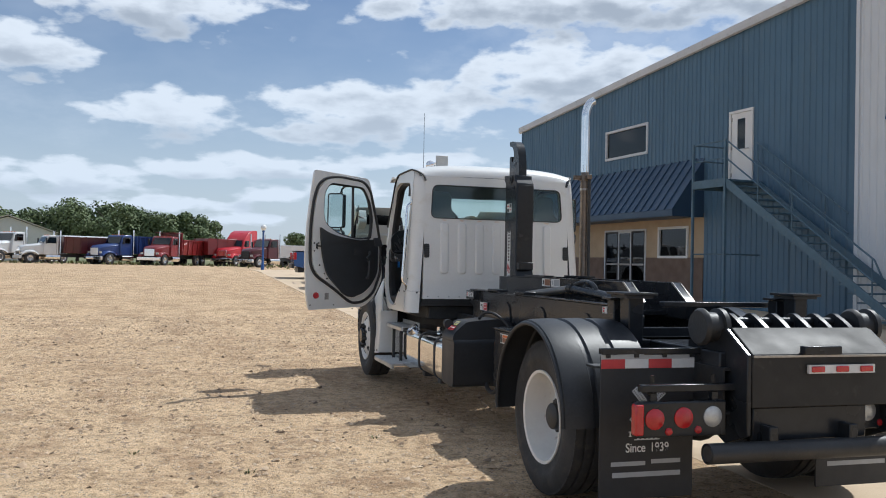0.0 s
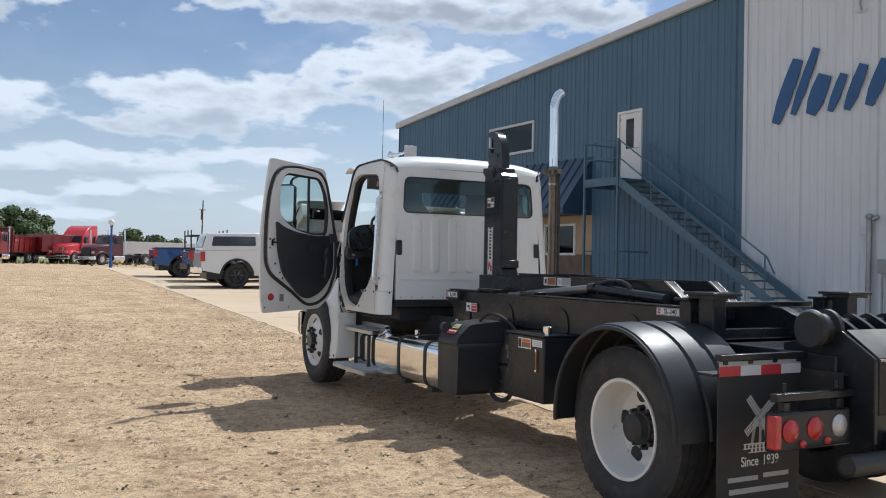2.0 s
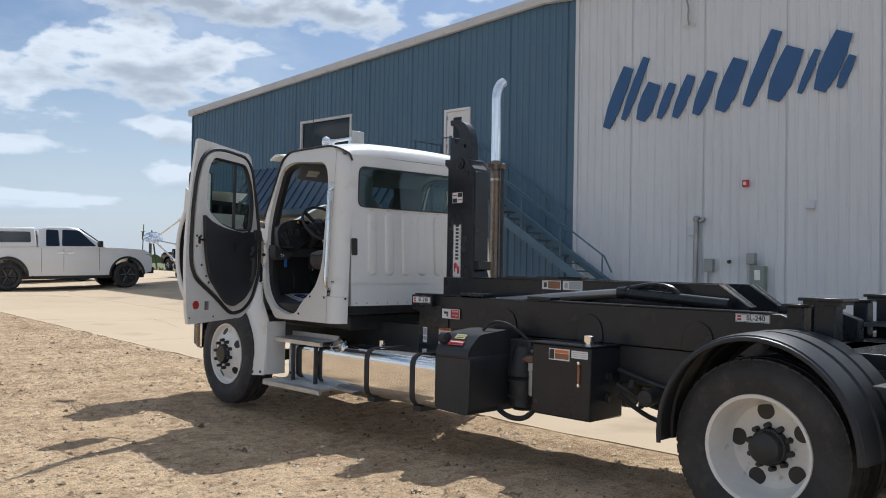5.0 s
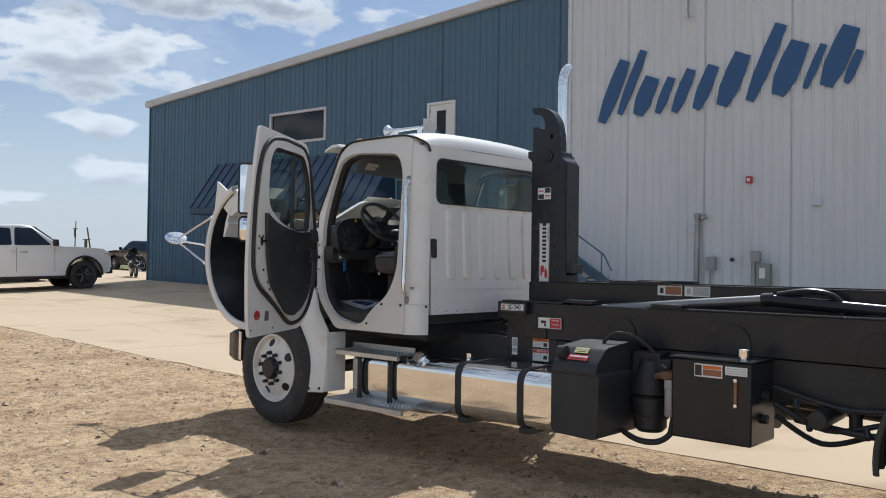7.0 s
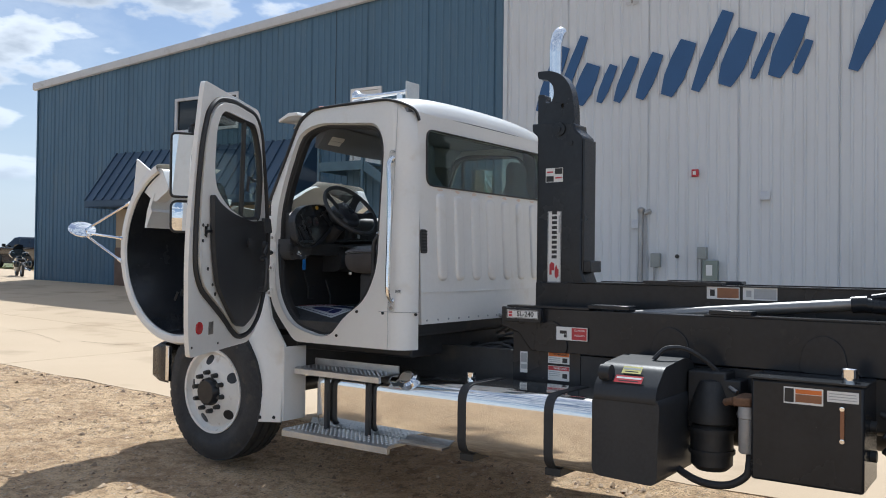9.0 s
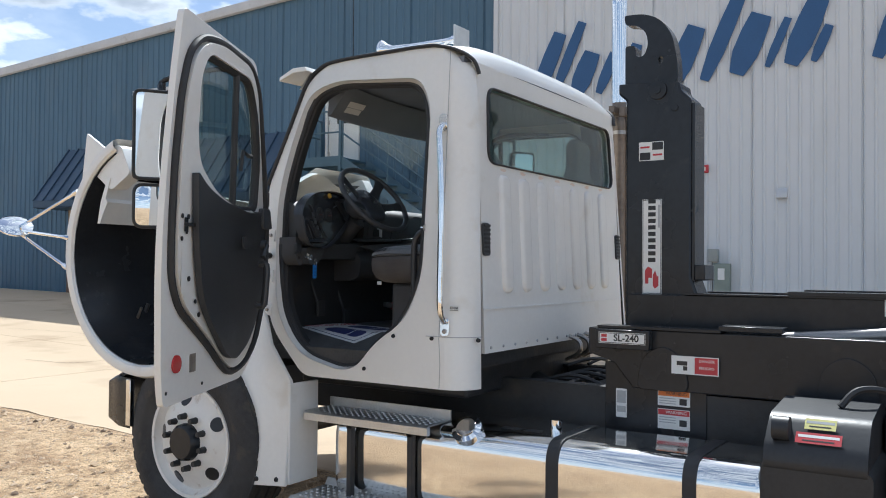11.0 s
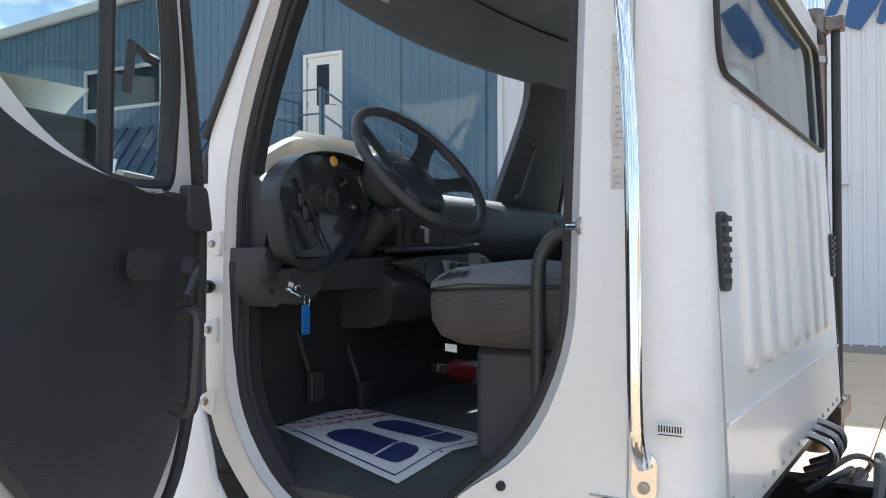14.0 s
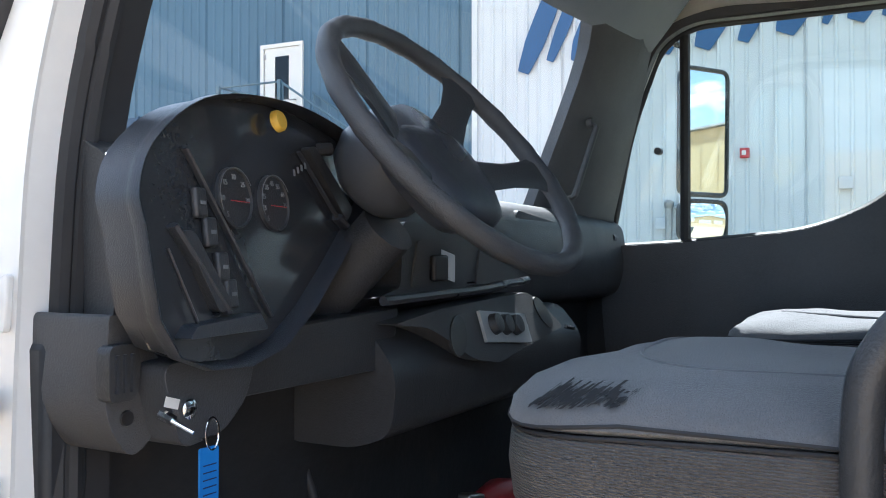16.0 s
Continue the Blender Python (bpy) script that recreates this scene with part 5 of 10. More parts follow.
# roof
rows = []
for y, z_edge, crown in ((-0.50, 2.62, 0.06), (-0.56, 2.69, 0.065), (-0.64, 2.725, 0.07), (-0.8, 2.738, 0.075), (-1.1, 2.742, 0.075), (-1.34, 2.740, 0.07), (-1.43, 2.730, 0.065), (-1.50, 2.705, 0.055), (-1.545, 2.672, 0.04), (yb(2.63), 2.63, 0.02)):
    row = []
    ins = 0.0 if y > -1.43 else 0.135 * (1 - math.sqrt(max(0, 1 - ((-1.43 - y) / 0.135) ** 2)))
    xl = xs_l(2.735) + ins
    xr = mx(xl)
    for k in range(25):
        t = k / 24
        x = xl + (xr - xl) * t
        e = 1 - abs(2 * t - 1) ** 6
        row.append((x, y, z_edge - 0.005 + (crown + 0.02) * e * (1 - 0.35 * (2 * t - 1) ** 2) / 1.0))
    rows.append(row)
roof = TP("cab_roof", surf(B(), rows), WHITE, "white cab roof")
for side in (-1, 1):
    bm = B()
    fx = (lambda z: xs_l(z) - 0.004) if side < 0 else (lambda z: mx(xs_l(z)) + 0.004)
    pts = [(fx(2.08), -0.318, 2.10), (fx(2.4), -0.455, 2.40), (fx(2.62), -0.56, 2.63), (fx(2.7), -0.64, 2.705), (fx(2.73), -0.75, 2.738), (fx(2.735), -1.1, 2.745), (fx(2.735), -1.34, 2.743), (fx(2.735), -1.42, 2.732)]
    ex = 0.09 if side < 0 else -0.09
    pts += [(fx(2.735) + ex * 0.35, -1.50, 2.708), (fx(2.735) + ex, -1.552, 2.665), (fx(2.7) + ex * 1.25, -1.572, 2.60)]
    sweep(bm, curve_pts(pts, 4), 0.014, 8, flat=0.7)
    part("drip_rail", bm, SEAL, roof)
# windscreen and pillars
rows = []
for k in range(7):
    t = k / 6
    z = 1.98 + 0.68 * t
    row = []
    for j in range(15):
        s = j / 14 * 2 - 1
        x = CX + s * (mx(xs_l(z)) - CX - (0.10 if s > 0 else 0.05))
        y = -0.255 - 0.30 * t + 0.10 * (1 - s * s)
        row.append((x, y, z))
    rows.append(row)
ws = TP("windscreen", surf(B(), rows), glass_mat("windscreen_glass", (0.93, 0.97, 0.96), gloss=0.08), "clear windscreen with reflections", shadow=False)
bm = B()
sweep(bm, [rows[0][j] for j in range(15)] + [rows[i][14] for i in range(1, 7)] + [rows[6][j] for j in range(13, -1, -1)] + [rows[i][0] for i in range(5, 0, -1)], 0.022, 8, closed=True)
part("windscreen_seal", bm, SEAL, ws)
for side in (-1, 1):
    g = (lambda x: x) if side < 0 else mx
    f = 0.5 if side < 0 else 1.0
    bm = B()
    loft(bm, [[(g(xs_l(z)), y + 0.0, z), (g(xs_l(z) + 0.03), y + 0.035, z), (g(xs_l(z) + 0.11 * f), y + 0.05, z), (g(xs_l(z) + 0.13 * f), y - 0.02, z), (g(xs_l(z) + 0.06 * f), y - 0.09 * f, z)]
              for y, z in ((-0.325, 2.06), (-0.40, 2.25), (-0.50, 2.48), (-0.58, 2.66))])
    TP("a_pillar", bm, WHITE)
    bm = B()
    if side < 0:
        loft(bm, [[(xs_l(z) + 0.025, y - 0.045, z), (xs_l(z) + 0.0675, y - 0.02, z), (xs_l(z) + 0.0775, y - 0.04, z), (xs_l(z) + 0.05, y - 0.06, z)]
                  for y, z in ((-0.325, 1.95), (-0.40, 2.25), (-0.50, 2.48), (-0.60, 2.64))])
    else:
        # the broad moulded trim between the windscreen and the passenger door
        rows = []
        for z, xi in ((1.93, 0.64), (2.10, 0.64), (2.25, 0.64), (2.36, 0.635), (2.44, 0.62), (2.50, 0.585), (2.53, 0.56)):
            yi, yo = -0.350 - 0.41 * (z - 2.03), -0.475 - 0.25 * (z - 2.06)
            rows.append([(xi, yi, z), (xi + 0.02, yi - 0.028, z), (0.84, (yi + yo) / 2 - 0.040, z), (1.02, yo, z), (1.06, yo + 0.06, z), (xi + 0.04, yi + 0.05, z)])
        loft(bm, rows)
    tr = TP("pillar_trim", bm, GREY_TRIM, smooth=50)
    if side > 0:
        # assist handle on the trim
        ends = [Vector((0.70, -0.49, 2.255)), Vector((0.66, -0.44, 2.04))]
        hd = part("assist_handle", sweep(B(), [ends[0], ends[0] + Vector((-0.01, -0.028, -0.012)), ends[1] + Vector((-0.01, -0.028, 0.012)), ends[1]], 0.009, 8), GREY_TRIM, tr)
        for e in ends:
            part("handle_boss", rod(B(), e, e + Vector((-0.006, -0.018, 0)), 0.014, seg=10), GREY_TRIM, hd)
bm = B()
rows = []
for k in range(13):
    x = -0.74 + 1.70 * k / 12
    y0 = -0.485 - 0.07 * min(1.2, (x / 0.68) ** 2)
    rows.append([(x, y0, 2.492), (x, y0 - 0.03, 2.498), (x, y0 - 0.15, 2.645), (x, y0 - 0.02, 2.66)])
loft(bm, rows)
hdr = TP("header_trim", bm, HEADLINER, smooth=50)
hf = facing((-0.605, -0.6195, 2.5535), (0, -0.775, -0.632))
part("header_label", card(B(), hf, 0.225, 0.036, 0.002, 0, 0.0195), LABEL_W, hdr, "pale printed label")
part("header_label", card(B(), hf, 0.225, 0.034, 0.002, -0.012, -0.0185), LABEL_W, hdr, "pale printed label")
# cowl and firewall
TP("cowl", boxed(xs_l(1.9) + 0.02, mx(xs_l(1.9)) - 0.02, -0.36, -0.18, 1.86, 1.985), WHITE, bevel=0.02)
TP("firewall", boxed(xs_l(1.5) + 0.05, mx(xs_l(1.5)) - 0.05, -0.36, -0.31, 1.10, 1.90), BLACK_ROUGH)
# sun visor over the windscreen
rows = []
for k in range(15):
    s = k / 14 * 2 - 1
    x = CX + s * 1.03
    yf = -0.39 + 0.13 * (1 - s * s)
    zf = 2.665 + 0.05 * (1 - s * s)
    rows.append([(x, yf, zf), (x, yf - 0.005, zf + 0.022), (x, yf - 0.10, zf + 0.062), (x, yf - 0.19, zf + 0.060), (x, yf - 0.20, zf + 0.035), (x, yf - 0.10, zf + 0.035)])
TP("sun_visor", loft(B(), rows), WHITE, "white outside sun visor", bevel=0.004)
# roof fittings
bm = lathe(B(), (-0.52, -0.78, 2.872), (0, -1, 0), [(0, 0.058), (0.006, 0.06), (0.03, 0.040), (0.07, 0.022), (0.20, 0.016), (0.44, 0.014), (0.47, 0.022), (0.50, 0.022), (0.50, 0)], 20)
box(bm, -0.535, -0.505, -0.90, -0.87, 2.81, 2.86)
box(bm, -0.535, -0.505, -1.20, -1.17, 2.81, 2.86)
TP("air_horn", bm, CHROME, "chrome roof air horn")
bm = boxed(-0.60, -0.45, -1.31, -1.30, 2.80, 2.93)
TP("roof_bracket", bm, mat("bright_plate", (0.62, 0.62, 0.60), 0.4, 0.6, 0.1, 40, 6), bevel=0.003)
TP("antenna", rod(B(), (-0.56, -0.60, 2.80), (-0.56, -0.60, 3.55), 0.0035, 0.002, 6), BLACK)
for x in (-0.72, CX, 0.9):
    TP("marker_lamp", lathe(B(), (x, -0.62, 2.76 + (0.045 if x > -0.5 else 0.0)), (0, 0.25, 1), [(0, 0.045), (0.02, 0.04), (0.035, 0.02), (0.038, 0)], 14), AMBER, "amber roof marker lamp")
# grab handle by the door
bm = B()
sweep(bm, curve_pts([(xs_l(2.34) - 0.01, -1.455, 2.345), (xs_l(2.3) - 0.048, -1.462, 2.30), (xs_l(2.2) - 0.055, -1.475, 2.20), (xs_l(2.0) - 0.055, -1.49, 2.0), (xs_l(1.7) - 0.055, -1.50, 1.7), (xs_l(1.52) - 0.055, -1.505, 1.54), (xs_l(1.44) - 0.048, -1.508, 1.45), (xs_l(1.39) - 0.01, -1.508, 1.40)], 5), 0.0150, 12)
grab = TP("grab_handle", bm, CHROME, "long chrome grab handle")
for z, y in ((2.36, -1.452), (1.385, -1.508)):
    foot = part("handle_foot", prism(B(), rounded([(y - 0.024, z - 0.05), (y + 0.024, z - 0.05), (y + 0.024, z + 0.035), (y - 0.024, z + 0.035)], 0.022, 5), lambda u, v: (xs_l(v) - 0.001, u, v), (-0.006, 0, 0)), ALU, grab, "worn bright mounting plate")
    part("screw", lathe(B(), (xs_l(z - 0.028) - 0.007, y, z - 0.028), (-1, 0, 0), [(0, 0.012), (0.005, 0.011), (0.007, 0)], 10), STEEL, foot)
mp = facing((xs_l(1.465) - 0.002, -1.555, 1.465), (-1, 0, 0))
plate = TP("maker_plate", card(B(), mp, 0.054, 0.024), LABEL_W, "small white printed sticker")
for k in range(9):
    part("print_bar", card(B(), mp @ Matrix.Translation((-0.021 + 0.005 * k, 0.003, 0.001)), 0.0025, 0.012), LABEL_K, plate)
part("print_bar", card(B(), mp @ Matrix.Translation((0, -0.008, 0.001)), 0.044, 0.002), LABEL_K, plate)
# worn sticker on the rear jamb: a peeled backing with scraps of print
rr = random.Random(3)
left, right = [], []
for k in range(15):
    z = 1.915 + 0.022 * k
    left.append((xs_l(z) - 0.0012, -1.432 + rr.uniform(-0.002, 0.003), z))
    right.append((xs_l(z) - 0.0012, -1.462 + rr.uniform(-0.003, 0.009), z))
ws_ = TP("worn_sticker", surf(B(), [left, right]), mat("sticker_paper", (0.66, 0.63, 0.58), 0.7, 0, 0.12, 120, 30))
for k in range(24):
    z = 1.925 + 0.0125 * k
    if rr.random() < 0.4:
        continue
    y0 = -1.436 - rr.uniform(0, 0.006)
    part("print", boxed(xs_l(z) - 0.0022, xs_l(z) - 0.0014, y0 - rr.uniform(0.006, 0.017), y0, z, z + 0.004), LABEL_G, ws_)
# hinges on the front jamb
for z in (1.602, 1.822, 1.42):
    bm = prism(B(), rounded([(-0.392, z - 0.036), (-0.345, z - 0.014), (-0.345, z + 0.014), (-0.392, z + 0.036)], 0.012, 3), lambda u, v: (xs_l(v) - 0.008, u, v), (0.008, 0, 0))
    hp = TP("hinge_plate", bm, WHITE, "white hinge plate", bevel=0.002)
    part("bolt", lathe(B(), (xs_l(z) - 0.008, -0.366, z), (-1, 0, 0), [(0, 0.011), (0.003, 0.011), (0.004, 0.008), (0.010, 0.008), (0.011, 0)], 10), STEEL, hp)
z = 1.712
bm = rod(B(), (xs_l(z), -0.365, z), (xs_l(z) - 0.03, -0.37, z), 0.011)
rod(bm, (xs_l(z) - 0.012, -0.367, z), (xs_l(z) - 0.022, -0.368, z), 0.017)
TP("door_check", bm, BLACK)
# striker pin on the rear jamb
st = TP("door_striker", rod(B(), (-0.934, -1.338, 1.846), (-0.950, -1.376, 1.846), 0.008), CHROME, "bright striker pin")
part("washer", lathe(B(), (-0.950, -1.376, 1.846), (0.39, 0.92, 0), [(0, 0.018), (0.004, 0.018), (0.004, 0)], 14), STEEL, st)

# ---- open driver's door ----
HU = Vector((-1.0, -0.415, 0)).normalized()
HB = Vector((-1.0, -0.365, 0))
HN = Vector((HU.y, -HU.x, 0))  # towards the outside face
if HN.y < 0:
    HN = -HN


def D(u, v, off=0.0):
    """A place on the door: u from the hinges, v height, off towards the outside face; the upper part leans in."""
    lean = -0.04 * (v - 1.35)
    return HB + HU * u + HN * (off + lean) + Vector((0, 0, v))


d_out = rounded([(0.02, 1.42), (0.14, 1.20), (0.28, 1.09), (1.065, 1.06), (1.10, 1.20), (1.145, 1.66), (1.14, 2.00), (1.10, 2.45), (1.06, 2.745), (0.28, 2.69), (0.17, 2.35), (0.04, 1.85)],
                [0.08, 0.06, 0.06, 0.03, 0.2, 0.2, 0.2, 0.2, 0.035, 0.06, 0.15, 0.15], 5)
d_glass = rounded([(0.23, 1.94), (0.45, 1.925), (0.72, 1.985), (0.90, 2.10), (0.935, 2.22), (0.93, 2.48), (0.86, 2.60), (0.37, 2.58), (0.28, 2.45), (0.215, 2.20)], [0.05, 0.1, 0.1, 0.06, 0.06, 0.1, 0.07, 0.06, 0.1, 0.1], 5)
bm = prism(B(), d_out, lambda u, v: D(u, v, 0.0), HN * 0.030, [d_glass])
door = TP("driver_door", bm, WHITE, "open white driver's door with dark inner panel", bevel=0.006)
# inner raised frame
d_seal = [(0.055, 1.52), (0.15, 1.26), (0.30, 1.15), (0.46, 1.135), (0.56, 1.19), (0.68, 1.28), (0.85, 1.385), (1.00, 1.475), (1.075, 1.60), (1.09, 1.80), (1.09, 2.10), (1.065, 2.38), (1.01, 2.57), (0.90, 2.66), (0.72, 2.685), (0.37, 2.655), (0.26, 2.55), (0.14, 2.15), (0.065, 1.85)]
d_seal = rounded(d_seal, 0.08, 4)
bm = B()
sweep(bm, [D(u, v, -0.008) for u, v in d_seal], 0.017, 8, closed=True)
part("door_seal", bm, SEAL, door)
cs = Vector((0.62, 1.9))


def ease(u):
    """The inner pressing sinks back towards the hinges."""
    return min(1.0, max(0.0, (0.5 - u) / 0.4))


d_in = [(cs.x + (p.x - cs.x) * 0.955, cs.y + (p.y - cs.y) * 0.972) for p in d_seal]
bm = prism(B(), d_in, lambda u, v: D(u, v, -0.03 + 0.025 * ease(u)), HN * 0.03, [d_glass])
part("inner_frame", bm, WHITE, door, "", bevel=0.012)
d_pan = rounded([(0.12, 1.93), (0.10, 1.52), (0.20, 1.36), (0.32, 1.265), (0.50, 1.205), (0.60, 1.235), (0.74, 1.36), (0.87, 1.49), (0.945, 1.74), (0.985, 2.06), (0.88, 2.00), (0.71, 1.95), (0.40, 1.915), (0.30, 1.93)],
                [0.03, 0.08, 0.06, 0.05, 0.05, 0.06, 0.08, 0.08, 0.1, 0.02, 0.06, 0.1, 0.04, 0.03], 4)
bm = prism(B(), d_pan, lambda u, v: D(u, v, -0.065 + 0.046 * ease(u)), HN * 0.03)
part("inner_panel", bm, mat("door_trim_dark", (0.042, 0.045, 0.050), 0.36, 0, 0.14, 140, 3, 0.2, 400, dirt=(0.05, 0.048, 0.045), dirt_at=0.62), door, "dark grey moulded inner door panel", bevel=0.014)
bm = B()
prism(bm, rounded([(0.05, 1.85), (0.17, 1.85), (0.19, 1.955), (0.09, 1.955)], 0.02, 3), lambda u, v: D(u, v, -0.036), HN * 0.03)
part("speaker_corner", bm, DARK_TRIM, door, bevel=0.008)
bm = B()
sweep(bm, curve_pts([D(0.30, 1.66, -0.075), D(0.30, 1.66, -0.115), D(0.305, 1.55, -0.12), D(0.31, 1.46, -0.115), D(0.31, 1.46, -0.075)], 4), 0.016, 8)
part("pull_handle", bm, PLASTIC, door)
bm = lathe(B(), D(0.27, 1.76, -0.075), -HN, [(0, 0.028), (0.025, 0.026), (0.03, 0)], 14)
sweep(bm, [D(0.27, 1.76, -0.10), D(0.33, 1.70, -0.105)], 0.012, 8)
part("window_winder", bm, PLASTIC, door)
bm = B()
prism(bm, rounded([(0.40, 1.74), (0.52, 1.74), (0.52, 1.80), (0.40, 1.80)], 0.02, 3), lambda u, v: D(u, v, -0.082), HN * 0.01)
part("inside_handle", bm, PLASTIC, door)
bm = prism(B(), d_glass, lambda u, v: D(u, v, 0.012), HN * 0.005)
part("door_glass", bm, glass_mat("door_glass_tint", (0.78, 0.85, 0.84)), door, "tinted door window", shadow=False)
bm = B()
sweep(bm, [D(u, v, 0.004) for u, v in d_glass], 0.022, 8, closed=True)
part("glass_channel", bm, SEAL, door)
bm = B()
sweep(bm, [D(0.49, 1.93, 0.0), D(0.515, 2.58, 0.0)], 0.016, 8)
part("vent_bar", bm, SEAL, door)
bm = B()
sweep(bm, [D(0.44, 2.12, -0.012), D(0.44, 2.22, -0.02), D(0.40, 2.20, -0.03), D(0.36, 2.20, -0.03)], 0.011, 6)
part("vent_latch", bm, PLASTIC, door)
part("reflector", lathe(B(), D(0.975, 1.235, 0.0), -HN, [(0, 0.040), (0.008, 0.038), (0.010, 0)], 20), RED, door, "round red reflector")
bm = boxed(-0.028, 0.028, -0.04, 0.04, 0, 0.004, facing(D(0.825, 1.225, 0.0), -HN))
part("latch_plate", bm, STEEL, door)
for u, v, r in ((1.045, 1.865, 0.011), (0.99, 1.865, 0.011), (1.0, 1.80, 0.010), (1.04, 1.77, 0.010), (0.96, 1.60, 0.012), (0.85, 1.44, 0.012), (0.89, 1.50, 0.010), (1.05, 1.12, 0.008), (0.72, 1.12, 0.008), (0.45, 1.065, 0.008)):
    part("bolt", lathe(B(), D(u, v, -0.031 if v > 1.3 else -0.0), -HN, [(0, r), (0.003, r), (0.004, 0)], 10), LABEL_K, door)
bm = B()
box(bm, -0.035, 0.025, -0.008, 0.008, 0, 0.02, facing(D(0.985, 1.83, -0.031), -HN))
box(bm, -0.012, 0.012, -0.03, 0.03, 0, 0.006, facing(D(1.01, 1.83, -0.031), -HN))
part("latch_bolt", bm, BLACK, door)
part("worn_label", card(B(), facing(D(1.01, 1.66, -0.032), -HN), 0.045, 0.24), LABEL_W, door)
# mirrors carried by the door
MB = Vector((-1.584, -0.179, 2.296))
mm = Matrix.Translation(MB) @ Matrix.Rotation(radians(-33), 4, "Z")
bm = B()
prism(bm, rounded([(-0.105, -0.218), (0.105, -0.218), (0.105, 0.218), (-0.105, 0.218)], 0.035, 4), lambda u, v: mm @ Vector((u, -0.03, v)), mm.to_3x3() @ Vector((0, 0.085, 0)))
mir = part("mirror", bm, BLACK, door, "tall mirror in a black housing", bevel=0.012)
bm = B()
prism(bm, rounded([(-0.097, -0.209), (0.097, -0.209), (0.097, 0.209), (-0.097, 0.209)], 0.03, 4), lambda u, v: mm @ Vector((u, -0.034, v)), mm.to_3x3() @ Vector((0, 0.008, 0)))
part("mirror_glass", bm, MIRROR, mir)
part("mirror_rim", sweep(B(), [mm @ Vector((p[0], -0.032, p[1])) for p in rounded([(-0.103, -0.216), (0.103, -0.216), (0.103, 0.216), (-0.103, 0.216)], 0.032, 4)], 0.009, 8, closed=True), LABEL_K, mir)
bm = B()
prism(bm, rounded([(-0.10, -0.455), (0.10, -0.455), (0.10, -0.245), (-0.10, -0.245)], 0.045, 4), lambda u, v: mm @ Vector((u, -0.02, v)), mm.to_3x3() @ Vector((0, 0.07, 0)))
cv = part("convex_mirror", bm, BLACK, door, "", bevel=0.012)
bm = B()
surf(bm, [[mm @ Vector((0.092 * s, -0.022 - 0.022 * (2 - s * s - t * t) / 2, -0.35 + 0.095 * t)) for s in (-1, -0.7, -0.35, 0, 0.35, 0.7, 1)] for t in (-1, -0.7, -0.35, 0, 0.35, 0.7, 1)])
part("convex_glass", bm, MIRROR, cv)
part("mirror_rim", sweep(B(), [mm @ Vector((p[0], -0.022, p[1])) for p in rounded([(-0.098, -0.453), (0.098, -0.453), (0.098, -0.247), (-0.098, -0.247)], 0.042, 4)], 0.009, 8, closed=True), LABEL_K, cv)
bm = B()
sweep(bm, curve_pts([mm @ Vector((0.03, 0.05, 0.22)), mm @ Vector((0.05, 0.08, 0.30)), D(0.46, 2.62, 0.12), D(0.42, 2.60, 0.05)], 5), 0.013, 8)
sweep(bm, curve_pts([mm @ Vector((0.05, 0.05, -0.42)), mm @ Vector((0.08, 0.08, -0.46)), D(0.40, 1.80, 0.12), D(0.35, 1.80, 0.05)], 5), 0.013, 8)
sweep(bm, [mm @ Vector((0.04, 0.062, 0.28)), mm @ Vector((0.04, 0.062, -0.46))], 0.012, 8)
part("mirror_bracket", bm, BLACK, door)


# ---- tipped hood ----
FC = Vector((0.48, 1.73))


def arc(r, a0, a1, n=22, x=0.0):
    return [(x, FC.x + r * math.cos(radians(a0 + (a1 - a0) * k / n)), FC.y + r * math.sin(radians(a0 + (a1 - a0) * k / n))) for k in range(n + 1)]


for side in (-1, 1):
    g = (lambda x: x) if side < 0 else mx
    bm = B()
    rows = [[(g(x), p[1], p[2]) for p in arc(r, 68, -104)] for x, r in ((-1.140, 0.655), (-1.157, 0.665), (-1.163, 0.69), (-1.155, 0.72), (-1.115, 0.735), (-0.85, 0.745), (-0.50, 0.745))]
    surf(bm, rows)
    fen = TP("fender", bm, WHITE, "white fender of the tipped hood")
    bm = B()
    rows = [[(g(x), p[1], p[2]) for p in arc(r, 66, -104)] for x, r in ((-1.137, 0.652), (-1.09, 0.648), (-0.85, 0.64), (-0.52, 0.625), (-0.50, 0.60), (-0.495, 0.36), (-0.49, 0.10))]
    surf(bm, rows)
    part("fender_liner", bm, BLACK, fen, "glossy black plastic fender liner")
    bm = prism(B(), [(1.035, 2.465), (0.78, 2.31), (1.085, 2.14)], lambda u, v: (g(-1.135 + 0.05 * abs(u - 1.02)), u, v), (0.02 if side < 0 else -0.02, 0, 0))
    part("fender_corner", bm, WHITE, fen, bevel=0.004)
    bm = B()
    prism(bm, rounded([(0.72, 2.38), (0.62, 2.20), (0.80, 2.10), (0.98, 2.22), (0.86, 2.34)], 0.04, 4), lambda u, v: (g(-1.125), u, v), (0.10 if side < 0 else -0.10, 0, 0))
    part("hood_guide", bm, WHITE, fen, bevel=0.01)
edge = [(-0.50, 2.10), (-0.18, 2.08), (0.0, 2.12), (0.18, 2.21), (0.32, 2.285), (0.44, 2.335), (0.54, 2.33), (0.68, 2.27), (0.82, 2.23)]
top = curve_pts([(x, 0.0, z) for x, z in edge], 5)
rows = []
